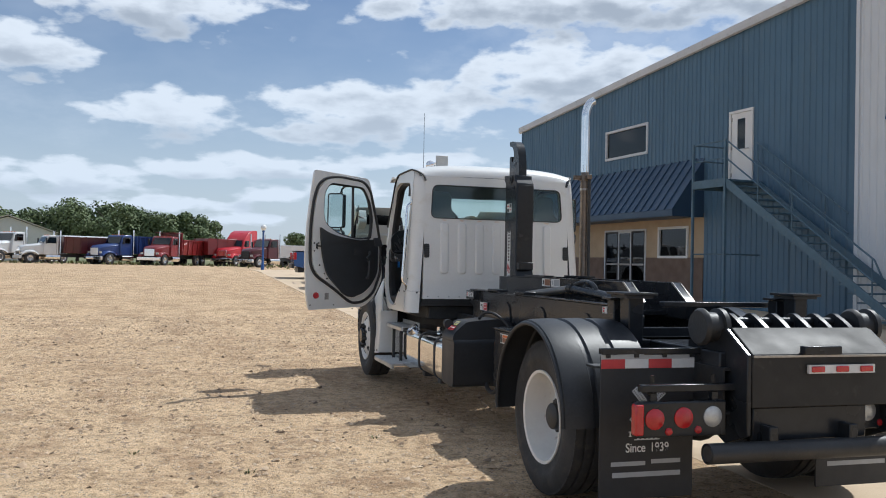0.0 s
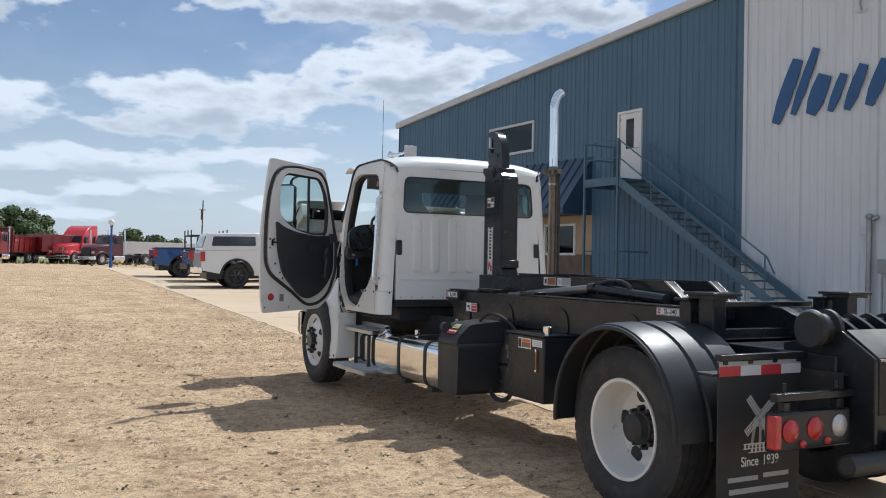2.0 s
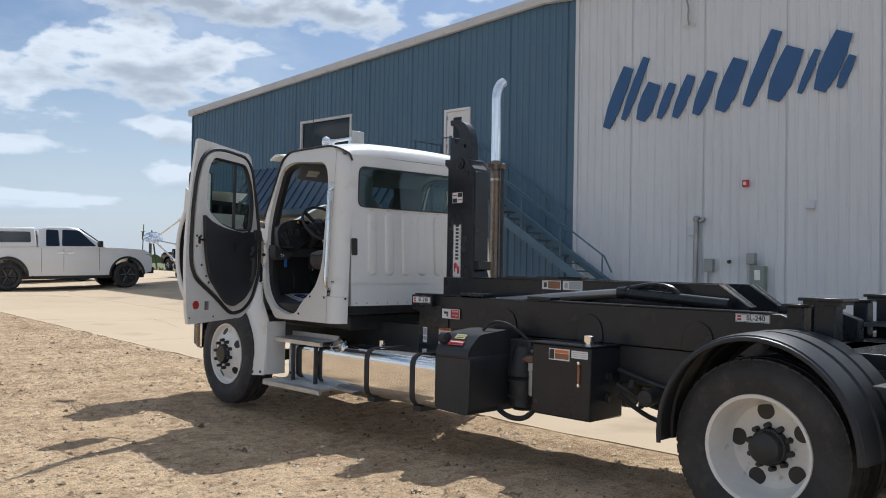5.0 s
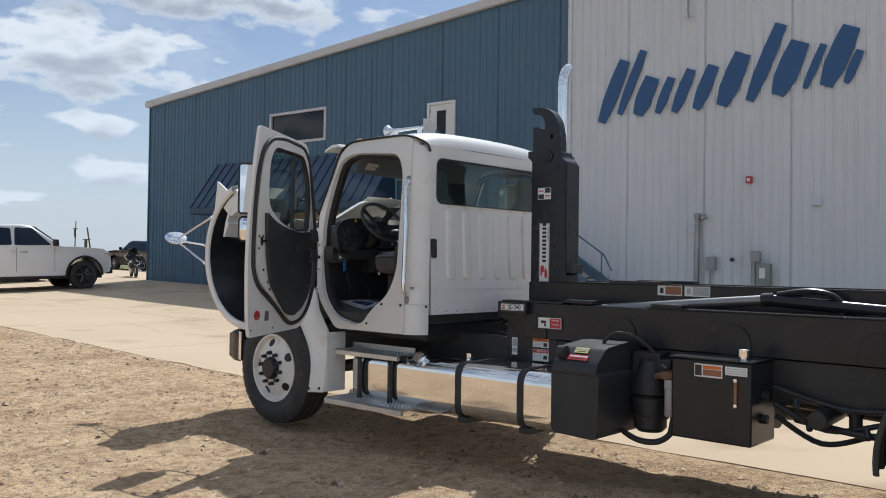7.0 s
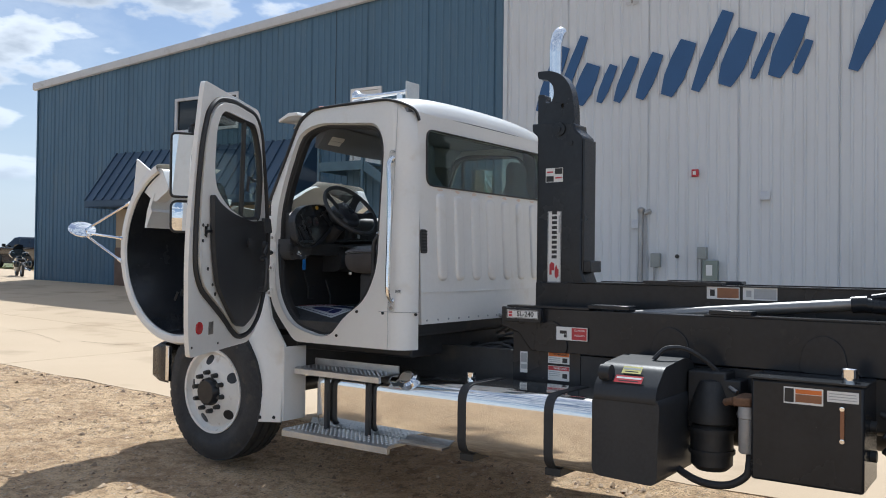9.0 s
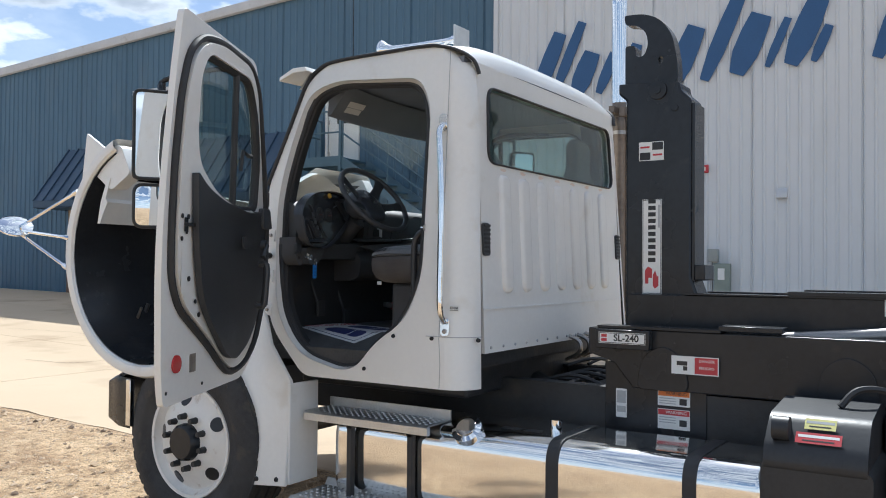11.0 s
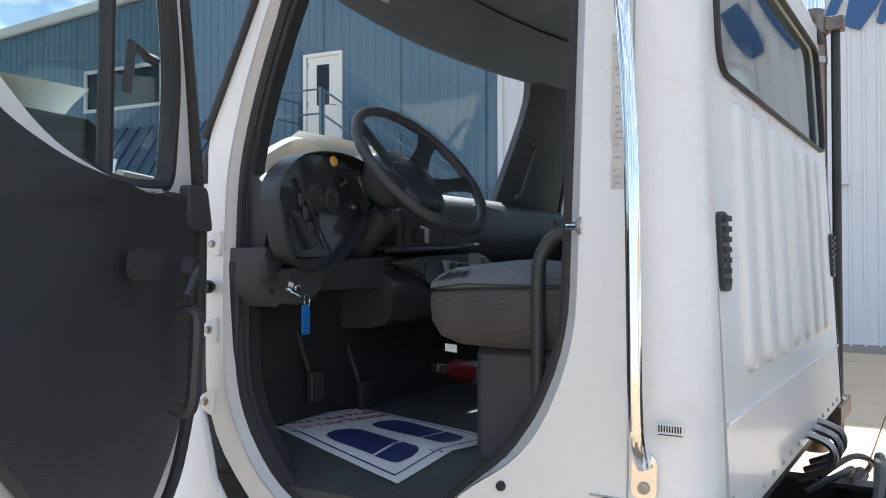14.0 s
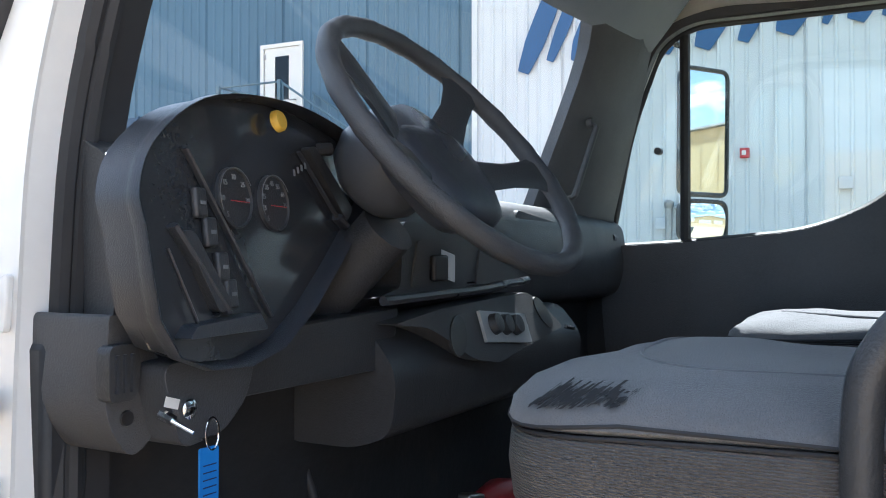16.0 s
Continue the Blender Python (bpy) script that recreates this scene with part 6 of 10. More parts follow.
for p in top:
    x, zt = p.x, p.z
    s = 1 - ((x - CX) / 1.12) ** 2
    rows.append([(x, 0.54 + 0.02 * s, zt), (x, 0.58 + 0.02 * s, zt + 0.012), (x, 0.87 + 0.12 * s, zt - 0.20), (x, 1.08 + 0.14 * s, zt - 0.55), (x, 1.18 + 0.14 * s, 1.35), (x, 1.12 + 0.12 * s, 1.02),
                 (x, 1.09 + 0.12 * s, 1.02), (x, 1.14 + 0.14 * s, 1.35), (x, 1.04 + 0.14 * s, zt - 0.56), (x, 0.84 + 0.12 * s, zt - 0.22)])
TP("hood", loft(B(), rows), WHITE, "white hood tipped forward", smooth=60)
# pressed shoulder of the hood over each wheel arch
for side in (-1, 1):
    g = (lambda x: x) if side < 0 else mx
    rows = [[(g(x), 0.82 + b, 2.175), (g(x), 0.865 + b, 2.055), (g(x), 0.845 + b, 2.032), (g(x), 0.885 + b, 1.965), (g(x), 0.915 + b, 1.905), (g(x), 0.94 + b, 1.905), (g(x), 0.91 + b, 2.04), (g(x), 0.85 + b, 2.18)] for x, b in ((-1.13, -0.02), (-0.98, 0.0), (-0.75, 0.01), (-0.50, 0.0), (-0.36, -0.04))]
    TP("hood_shoulder", loft(B(), rows), WHITE, smooth=40)
    # torn liner edge with hanging brackets and wires
    for pts, r, mt in (([(-0.80, 1.00, 1.40), (-0.79, 1.06, 1.30), (-0.76, 1.07, 1.22), (-0.80, 1.02, 1.12)], 0.010, STEEL), ([(-0.70, 1.06, 1.42), (-0.72, 1.08, 1.30), (-0.68, 1.08, 1.18)], 0.014, BLACK_ROUGH), ([(-0.86, 1.00, 1.24), (-0.78, 1.06, 1.25), (-0.70, 1.08, 1.22)], 0.009, STEEL)):
        bm = B()
        sweep(bm, curve_pts([(g(x), y - 0.08, z - 0.02) for x, y, z in pts], 5), r, 7)
        TP("liner_bracket", bm, mt)
# engine and hinge pieces that show past the liner
for p0, p1, r, mt in (((-0.70, 0.20, 1.32), (-0.70, 0.42, 1.20), 0.022, STEEL), ((-0.74, 0.24, 1.20), (-0.66, 0.30, 1.46), 0.016, STEEL), ((-0.62, 0.18, 1.12), (-0.62, 0.46, 1.14), 0.030, BLACK_ROUGH), ((-0.72, 0.34, 1.06), (-0.58, 0.34, 1.30), 0.020, BLACK_ROUGH), ((-0.78, 0.14, 1.26), (-0.60, 0.20, 1.26), 0.014, STEEL)):
    TP("engine_pipe", rod(B(), p0, p1, r), mt)
# round mirror on the fender
hm = Vector((-1.19, 1.70, 1.90))
hd = Vector((-0.25, -0.55, 0.80)).normalized()
mr = TP("fender_mirror", lathe(B(), hm, hd, [(-0.035, 0.0), (-0.03, 0.05), (-0.012, 0.10), (0.0, 0.112), (0.006, 0.110)], 28), CHROME, "round chrome fender mirror on three arms")
part("mirror_glass", lathe(B(), hm, hd, [(0.004, 0.108), (0.012, 0.07), (0.016, 0.0)], 28), MIRROR, mr)
for a in ((-1.145, 1.12, 2.10), (-1.155, 1.18, 1.82), (-1.155, 1.20, 1.64)):
    bm = B()
    rod(bm, hm - hd * 0.03, a, 0.010, seg=8)
    lathe(bm, a, Vector(a) - hm, [(-0.02, 0.0), (-0.02, 0.016), (0.02, 0.016), (0.02, 0)], 8)
    part("arm", bm, CHROME, mr)

# ---- exhaust stack ----
sx, sy = 1.245, -1.505
TP("exhaust_pipe", lathe(B(), (sx, sy, 1.0), (0, 0, 1), [(0, 0.048), (0.02, 0.052), (0.16, 0.060), (0.18, 0.054), (1.60, 0.054), (1.62, 0.056), (1.72, 0.052), (1.74, 0.046), (1.83, 0.05), (1.84, 0.045), (1.85, 0)], 24), STACK, "brown heat-stained exhaust pipe")
bm = B()
pts = [(sx, sy, 2.80), (sx, sy, 3.40), (sx, sy, 3.50), (sx + 0.008, sy, 3.56), (sx + 0.03, sy + 0.0, 3.62), (sx + 0.06, sy, 3.66), (sx + 0.10, sy, 3.685)]
sweep(bm, curve_pts(pts, 4), 0.052, 18)
TP("stack_pipe", bm, CHROME, "chrome stack pipe with turned-out end")
bm = B()
lathe(bm, (sx, sy, 2.70), (0, 0, 1), [(0, 0.046), (0.0, 0.062), (0.07, 0.062), (0.07, 0.046)], 20)
box(bm, sx - 0.15, sx - 0.04, sy - 0.02, sy + 0.02, 2.71, 2.76)
box(bm, sx - 0.03, sx + 0.04, sy - 0.12, sy - 0.045, 2.71, 2.765)
TP("stack_clamp", bm, STACK, bevel=0.004)
for z in (1.34, 2.58):
    TP("pipe_band", lathe(B(), (sx, sy, z), (0, 0, 1), [(0, 0.050), (0, 0.058), (0.025, 0.058), (0.025, 0.050)], 20), STEEL)
TP("stack_brace", rod(B(), (sx + 0.03, sy - 0.085, 1.02), (sx + 0.02, sy - 0.085, 2.74), 0.018), BLACK_ROUGH)
TP("muffler_bracket", boxed(0.9, 1.24, -1.64, -1.56, 1.17, 1.24), STACK, bevel=0.004)

# ---- hooklift ----
# outer subframe beams
for x0, x1 in ((-0.37, -0.27), (mx(-0.27) + 0.06, mx(-0.37) + 0.06)):
    bm = prism(B(), [(-1.97, 1.365), (-5.47, 1.365), (-5.62, 1.31), (-5.62, 1.08), (-2.2, 1.08), (-2.1, 1.20), (-1.97, 1.24)], lambda u, v: (x0, u, v), (x1 - x0, 0, 0))
    beam = TP("subframe_beam", bm, BLACK, "black hooklift subframe beam", bevel=0.006)
    for y in (-2.35, -3.15, -4.0, -4.9):
        bm = prism(B(), rounded([(y - 0.13, 1.08), (y - 0.10, 1.24), (y, 1.30), (y + 0.10, 1.24), (y + 0.13, 1.08)], 0.05, 4), lambda u, v: (x0 - 0.012 if x0 < 0 else x1, u, v), (0.012, 0, 0))
        part("gusset", bm, BLACK, beam, bevel=0.003)
    part("top_strip", boxed(x0 - 0.008, x1 + 0.004, -2.62, -2.02, 1.366, 1.378), BLACK, beam)
    part("top_strip", boxed(x0 - 0.006, x1 + 0.004, -5.4, -3.35, 1.366, 1.374), BLACK, beam)
    for y, w in ((-2.75, 0.14), (-3.5, 0.12)):
        part("rest_pad", boxed(x0 - 0.01, x1 + 0.01, y - w, y + w, 1.375, 1.40), BLACK, beam, bevel=0.004)
for y in (-2.2, -3.3, -4.4, -5.5):
    TP("subframe_cross", boxed(-0.27, mx(-0.27) + 0.06, y - 0.05, y + 0.05, 1.10, 1.22), BLACK)
TP("tail_frame", boxed(-0.33, 0.60, -6.6, -5.5, 0.98, 1.16), BLACK, bevel=0.01)
# inner jib plates
for x0, x1, lab in ((-0.045, 0.02, "black inner jib beam"), (0.395, 0.46, "")):
    bm = prism(B(), [(-2.05, 1.525), (-4.88, 1.532), (-5.10, 1.385), (-5.10, 1.25), (-2.05, 1.25)], lambda u, v: (x0, u, v), (x1 - x0, 0, 0))
    j = TP("jib_beam", bm, BLACK, lab, bevel=0.004)
    part("edge_strip", boxed(x0 - 0.012, x1 + 0.012, -4.86, -2.35, 1.528, 1.536), BLACK, j)
    part("edge_strip", boxed(x0 - 0.02, x1 + 0.02, -3.35, -2.85, 1.537, 1.555), BLACK, j)
    bm = B()
    prism(bm, [(-4.87, 1.534), (-4.90, 1.534), (-5.115, 1.386), (-5.095, 1.386)], lambda u, v: (x0 - 0.003, u, v), (x1 - x0 + 0.006, 0, 0))
    part("end_strip", bm, BLACK, j)
    # bright slips stand in for the glint along the sloping black edges
    for xe in (x0 - 0.006, x1 + 0.001):
        part("bright_edge", prism(B(), [(-4.875, 1.537), (-4.903, 1.537), (-5.119, 1.387), (-5.10, 1.387)], lambda u, v: (xe, u, v), (0.005, 0, 0)), STEEL, j)
TP("jib_deck", boxed(0.02, 0.395, -4.8, -2.1, 1.27, 1.30), BLACK)
# lift cylinder and hoses
bm = rod(B(), (-0.16, -2.85, 1.335), (-0.14, -4.15, 1.455), 0.034, seg=16)
cyl = TP("lift_cylinder", bm, mat("cylinder_grey", (0.30, 0.29, 0.285), 0.36, 0.7, 0.1, 40, 5), "dull steel cylinder rod in black barrel")
part("barrel", rod(B(), (-0.14, -4.13, 1.453), (-0.13, -5.0, 1.40), 0.042, seg=16), BLACK, cyl)
bm = rod(B(), (-0.142, -4.10, 1.45), (-0.139, -4.18, 1.457), 0.047, seg=16)
sweep(bm, curve_pts([(-0.14, -4.2, 1.49), (-0.14, -4.4, 1.52), (-0.14, -4.55, 1.50), (-0.14, -4.62, 1.44), (-0.14, -4.62, 1.36)], 5), 0.02, 8)
part("gland", bm, BLACK, cyl)
# hook mast
bm = prism(B(), [(-2.015, 1.28), (-2.015, 2.56), (-1.97, 2.60), (-1.97, 2.655), (-2.305, 2.635), (-2.31, 2.59), (-2.365, 2.54), (-2.365, 1.62), (-2.41, 1.50), (-2.41, 1.28)], lambda u, v: (0.02, u, v), (0.20, 0, 0))
mast = TP("hook_mast", bm, BLACK, "black upright hook mast", bevel=0.012)
hk = [(-1.988, 2.62), (-1.988, 2.872), (-2.044, 2.868), (-2.048, 2.806), (-2.09, 2.803), (-2.117, 2.862), (-2.105, 2.932), (-2.055, 2.978), (-1.987, 2.986), (-1.982, 3.04), (-2.09, 3.037), (-2.18, 2.997), (-2.247, 2.907), (-2.275, 2.76), (-2.278, 2.62)]
eye = [(-2.185 + 0.013 * math.cos(a), 2.775 + 0.02 * math.sin(a)) for a in (2 * math.pi * k / 12 for k in range(12))]
bm = prism(B(), rounded(hk, [0, 0.015, 0.015, 0.02, 0.03, 0.03, 0.03, 0.03, 0.02, 0.012, 0.06, 0.05, 0.05, 0.05, 0], 4), lambda u, v: (0.075, u, v), (0.09, 0, 0), [eye])
part("hook", bm, BLACK, mast, "black lifting hook", bevel=0.008)
part("pivot_boss", lathe(B(), (0.02, -2.19, 2.60), (-1, 0, 0), [(0, 0.05), (0.012, 0.048), (0.014, 0.02), (0.02, 0.02), (0.02, 0)], 20), BLACK, mast)
part("pivot_boss", lathe(B(), (0.02, -2.28, 2.50), (-1, 0, 0), [(0, 0.02), (0.008, 0.018), (0.01, 0)], 14), BLACK, mast)
part("mast_edge", boxed(0.03, 0.21, -2.381, -2.366, 1.60, 2.52), BLACK, mast, bevel=0.003)
part("mast_foot", boxed(-0.02, 0.26, -2.42, -2.0, 1.22, 1.30), BLACK, mast, bevel=0.01)
part("mast_stop", boxed(0.03, 0.20, -2.435, -2.38, 1.60, 1.68), BLACK, mast, bevel=0.006)
LEFT = (-1, 0, 0)


def label(m, w, h, pieces, parent, name="label", base=LABEL_W, frame_mat=None):
    """A sticker: a base and its printed pieces (cx, cy, w, h, material)."""
    b = part(name, card(B(), m, w, h, 0.001), base, parent)
    if frame_mat:
        pieces = [(0, h / 2 - 0.004, w - 0.004, 0.003, frame_mat), (0, -h / 2 + 0.004, w - 0.004, 0.003, frame_mat), (w / 2 - 0.004, 0, 0.003, h - 0.008, frame_mat), (-w / 2 + 0.004, 0, 0.003, h - 0.008, frame_mat)] + list(pieces)
    for cx, cy, pw, ph, mt in pieces:
        part("print", card(B(), m @ Matrix.Translation((0, 0, 0.001)), pw, ph, 0.0006, cx, cy), mt, b)
    return b


# mast decal: a maker's name drawn as bars, and a red emblem
m = facing((0.019, -2.16, 1.775), LEFT)
lb = label(m, 0.105, 0.50, [(0.0, 0.075 - 0.145 + 0.026 * k * 1.32, 0.040, 0.022, LABEL_K) for k in range(10)] + [(0.038, 0.16, 0.010, 0.12, LABEL_G)], mast, "mast_decal", LABEL_W, LABEL_K)
bm = B()
for pts in ([(-0.036, -0.125), (-0.036, -0.195), (-0.018, -0.195), (-0.018, -0.165), (0.002, -0.165), (0.002, -0.118), (-0.020, -0.105)], [(0.036, -0.155), (0.036, -0.205), (0.018, -0.222), (0.006, -0.205), (0.006, -0.150), (0.018, -0.125), (0.028, -0.155)]):
    prism(bm, pts, lambda u, v: m @ Vector((u, v, 0.001)), m.to_3x3() @ Vector((0, 0, 0.0008)))
part("emblem", bm, LABEL_R, lb)
m = facing((0.019, -2.155, 2.28), LEFT)
label(m, 0.135, 0.10, [(0.034, 0.026, 0.058, 0.040, LABEL_K), (-0.034, -0.026, 0.058, 0.040, LABEL_K), (-0.034, 0.022, 0.05, 0.010, LABEL_R), (0.034, -0.020, 0.05, 0.010, LABEL_R)], mast, "instruction_decal")
# model plates
TP("plate_bracket", boxed(-0.425, -0.365, -2.30, -2.03, 1.27, 1.362), BLACK, bevel=0.004)
for xc, yc, zc, w in ((-0.4265, -2.165, 1.322, 0.235), (-0.371, -5.285, 1.330, 0.235)):
    m = facing((xc, yc, zc), LEFT)
    pl = label(m, w, 0.054, [(-0.09, 0.010, 0.028, 0.014, LABEL_R), (-0.09, -0.010, 0.028, 0.014, LABEL_R)], truck, "model_plate", LABEL_W, LABEL_K)
    words("plate_text", "SL-240", m @ Matrix.Translation((0.022, 0, 0.0012)), 0.033, LABEL_K, pl, bold=0.0012)
# warning stickers on the beam and brackets
m = facing((-0.3835, -2.505, 1.21), LEFT)
lb = label(m, 0.22, 0.085, [(0.052, 0.0, 0.105, 0.075, LABEL_R), (-0.06, 0.008, 0.05, 0.020, LABEL_K), (-0.045, -0.015, 0.02, 0.02, LABEL_K)], truck, "danger_sticker")
words("sticker_text", "DANGER", m @ Matrix.Translation((0.055, 0.022, 0.0018)), 0.013, LABEL_W, lb)
words("sticker_text", "PELIGRO", m @ Matrix.Translation((0.055, -0.010, 0.0018)), 0.013, LABEL_W, lb)
TP("front_bracket", boxed(-0.345, -0.335, -2.55, -2.05, 0.84, 1.20), BLACK, bevel=0.003)
for zc, mt, h in ((1.045, LABEL_O, 0.075), (0.945, LABEL_R, 0.095)):
    m = facing((-0.347, -2.395, zc), LEFT)
    lb = label(m, 0.155, h, [(0.0, h / 2 - 0.016, 0.15, 0.026, mt)] + [(-0.03, h / 2 - 0.04 - 0.012 * k, 0.08, 0.004, LABEL_G) for k in range(3)] + [(0.045, -0.015, 0.035, 0.03, LABEL_K)], truck, "warning_sticker")
    words("sticker_text", "WARNING", m @ Matrix.Translation((0.012, h / 2 - 0.016, 0.0018)), 0.015, LABEL_K if mt is LABEL_O else LABEL_W, lb)
label(facing((-0.347, -2.135, 1.0), LEFT), 0.055, 0.14, [(0, 0.03, 0.045, 0.06, LABEL_G), (0, -0.03, 0.045, 0.03, LABEL_G)], truck, "grey_sticker")
for yc, mt in ((-3.36, LABEL_B), (-3.58, LABEL_G)):
    label(facing((-0.047, yc, 1.49), LEFT), 0.20, 0.075, [(0.03, 0, 0.13, 0.06, mt), (-0.065, 0.0, 0.03, 0.04, LABEL_K if mt is LABEL_B else LABEL_G)], truck, "jib_sticker")

# rear rollers and tail
for x0, x1 in ((-0.40, -0.24), (0.71, 0.87)):
    bm = lathe(B(), (x0, -6.47, 1.30), (1, 0, 0), [(0, 0.0), (0, 0.10), (0.02, 0.115), (0.03, 0.115), (0.035, 0.09), (x1 - x0 - 0.035, 0.09), (x1 - x0 - 0.03, 0.115), (x1 - x0, 0.115), (x1 - x0, 0)], 28)
    TP("rear_roller", bm, BLACK_ROUGH, "black flanged rear roller")
TP("roller_shaft", rod(B(), (-0.24, -6.44, 1.33), (0.71, -6.44, 1.33), 0.028), BLACK)
for k in range(6):
    x = -0.17 + 0.155 * k
    bm = prism(B(), rounded([(-6.30, 1.18), (-6.32, 1.33), (-6.44, 1.39), (-6.54, 1.34), (-6.66, 1.26), (-6.66, 1.18)], 0.03, 4), lambda u, v: (x, u, v), (0.035, 0, 0))
    TP("roller_bracket", bm, BLACK, bevel=0.004)
bm = prism(B(), [(-6.60, 1.305), (-6.615, 1.305), (-6.815, 1.165), (-6.815, 0.86), (-6.80, 0.86), (-6.80, 1.155)], lambda u, v: (-0.26, u, v), (0.99, 0, 0))
tail = TP("tail_plate", bm, mat("scuffed_black", (0.016, 0.015, 0.014), 0.60, 0.0, 0.25, 40, 5, 0.1, 60, dirt=(0.034, 0.030, 0.027), dirt_at=0.62), "scuffed black sloping tail plate", bevel=0.006)
part("tail_edge", boxed(-0.26, 0.73, -6.825, -6.812, 1.150, 1.162), STEEL, tail)
for s in (-1, 1):
    xe = -0.26 if s < 0 else 0.73
    bm = prism(B(), [(-6.6, 1.30), (-6.81, 1.16), (-6.81, 0.70), (-6.6, 0.62), (-6.2, 0.80), (-6.2, 1.2)], lambda u, v: (xe + s * 0.0, u, v), (s * 0.03, 0, 0))
    part("tail_cheek", bm, BLACK, tail, bevel=0.006)
part("plate_holder", boxed(0.07, 0.33, -6.85, -6.80, 1.165, 1.215), BLACK, tail, bevel=0.006)
tape = part("light_bar", boxed(0.11, 0.58, -6.835, -6.817, 1.055, 1.105), WHITE_TAPE, tail, "white strip with three red lamps")
for k in range(3):
    part("bar_lamp", boxed(0.125 + 0.172 * k, 0.215 + 0.172 * k, -6.846, -6.835, 1.063, 1.098), RED, tape, bevel=0.006)
TP("tail_crossbeam", boxed(-0.23, 0.57, -6.78, -6.6, 0.66, 0.86), BLACK, bevel=0.01)
bm = rod(B(), (-0.58, -6.86, 0.625), (0.80, -6.86, 0.625), 0.058, seg=22)
ub = TP("underride_bar", bm, BLACK_ROUGH, "black round underride bar")
part("bar_end", lathe(B(), (-0.582, -6.86, 0.625), (-1, 0, 0), [(0, 0.058), (0.004, 0.052), (0.004, 0.046), (-0.01, 0.04), (-0.01, 0)], 22), BLACK, ub)
for x in (-0.15, 0.40):
    part("bar_strut", boxed(x - 0.03, x + 0.03, -6.87, -6.60, 0.64, 0.76), BLACK, ub, bevel=0.006)
for x, y in ((-0.48, -5.81), (0.96, -5.66)):
    lk = TP("container_lock", boxed(x - 0.055, x + 0.055, y - 0.065, y + 0.065, 1.10, 1.455), BLACK, "black box container lock post", bevel=0.008)
    part("cap_plate", boxed(x - 0.125, x + 0.125, y - 0.13, y + 0.13, 1.465, 1.485), BLACK, lk, bevel=0.004)
    part("cap_plate", boxed(x - 0.105, x + 0.06, y + 0.10, y + 0.24, 1.425, 1.442), BLACK, lk, bevel=0.004)
    part("cap_plate", boxed(x - 0.10, x + 0.10, y - 0.11, y + 0.11, 1.445, 1.466), BLACK_ROUGH, lk)
    part("rear_post", boxed(x - 0.07, x + 0.05, y + 0.12, y + 0.22, 1.10, 1.425), BLACK, lk, bevel=0.006)
TP("lock_beam", boxed(-0.42, 1.16, -5.80, -5.60, 1.10, 1.16), BLACK, bevel=0.006)
TP("hold_down", boxed(0.05, 1.0, -5.35, -5.27, 1.36, 1.40), BLACK, bevel=0.006)
for s in (0, 1):
    g = mx if s else (lambda x: x)
    # tail lamp carrier
    xa, xb = sorted((g(-0.90), g(-0.22)))
    car = TP("lamp_bracket", boxed(xa, xb, -6.695, -6.645, 0.945, 0.988), BLACK, "black bracket arm for the tail lamps", bevel=0.006)
    for x in (-0.82, -0.42):
        part("bolt", rod(B(), (g(x), -6.67, 0.995), (g(x), -6.67, 1.04), 0.013, seg=8), BLACK, car)
        part("drop_strap", boxed(min(g(x - 0.02), g(x + 0.02)), max(g(x - 0.02), g(x + 0.02)), -6.69, -6.65, 0.88, 0.94), BLACK, car)
    xa, xb = sorted((g(-0.945), g(-0.362)))
    lb = TP("lamp_box", boxed(xa, xb, -6.72, -6.655, 0.695, 0.895), BLACK, "black tail lamp box", bevel=0.01)
    xa, xb = sorted((g(-0.956), g(-0.902)))
    part("side_marker", boxed(xa, xb, -6.735, -6.675, 0.71, 0.885), RED, lb, "red side marker", bevel=0.01)
    for x, z, r, mt, nm in ((-0.830, 0.80, 0.054, RED, "stop_lamp"), (-0.645, 0.803, 0.054, RED, "stop_lamp"), (-0.455, 0.805, 0.054, CLEAR_LENS, "reverse_lamp"), (-0.74, 0.728, 0.020, RED, "small_lamp"), (-0.55, 0.733, 0.020, RED, "small_lamp")):
        part(nm, lathe(B(), (g(x), -6.718, z), (0, -1, 0), [(0, r * 1.12), (0.008, r * 1.10), (0.010, r), (0.018, r * 0.8), (0.021, 0)], 24), mt, lb)
    # mudflap with its hanger
    xa, xb = sorted((g(-1.0), g(-0.365)))
    fl = TP("mudflap", boxed(xa, xb, -6.387, -6.375, 0.26, 1.12), SEAL, "black rubber mudflap with pale printing", bevel=0.004)
    part("hanger", boxed(xa - 0.0, xb + (0.25 if not s else 0), -6.405, -6.355, 1.13, 1.165), BLACK, fl, bevel=0.004)
    part("tape_backing", boxed(xa, xb, -6.3895, -6.3875, 1.07, 1.125), LABEL_G, fl)
    for k in range(4):
        w = (xb - xa) / 4
        part("tape", boxed(xa + w * k + 0.001, xa + w * (k + 1) - 0.001, -6.392, -6.3896, 1.045, 1.10), (RED_TAPE, WHITE_TAPE)[k % 2], fl)
    for k in range(4):
        part("clip", boxed(xa + 0.03 + 0.19 * k, xa + 0.06 + 0.19 * k, -6.397, -6.3895, 1.11, 1.16), BLACK, fl)
    m = facing(((xa + xb) / 2, -6.388, 0.565), (0, -1, 0))
    for wtx, wx in (("Since", -0.078), ("1939", 0.084)):
        words("flap_text", wtx, m @ Matrix.Translation((wx, 0.0, 0.0025)), 0.056, LABEL_W, fl, squeeze=0.84, bold=0.0008)
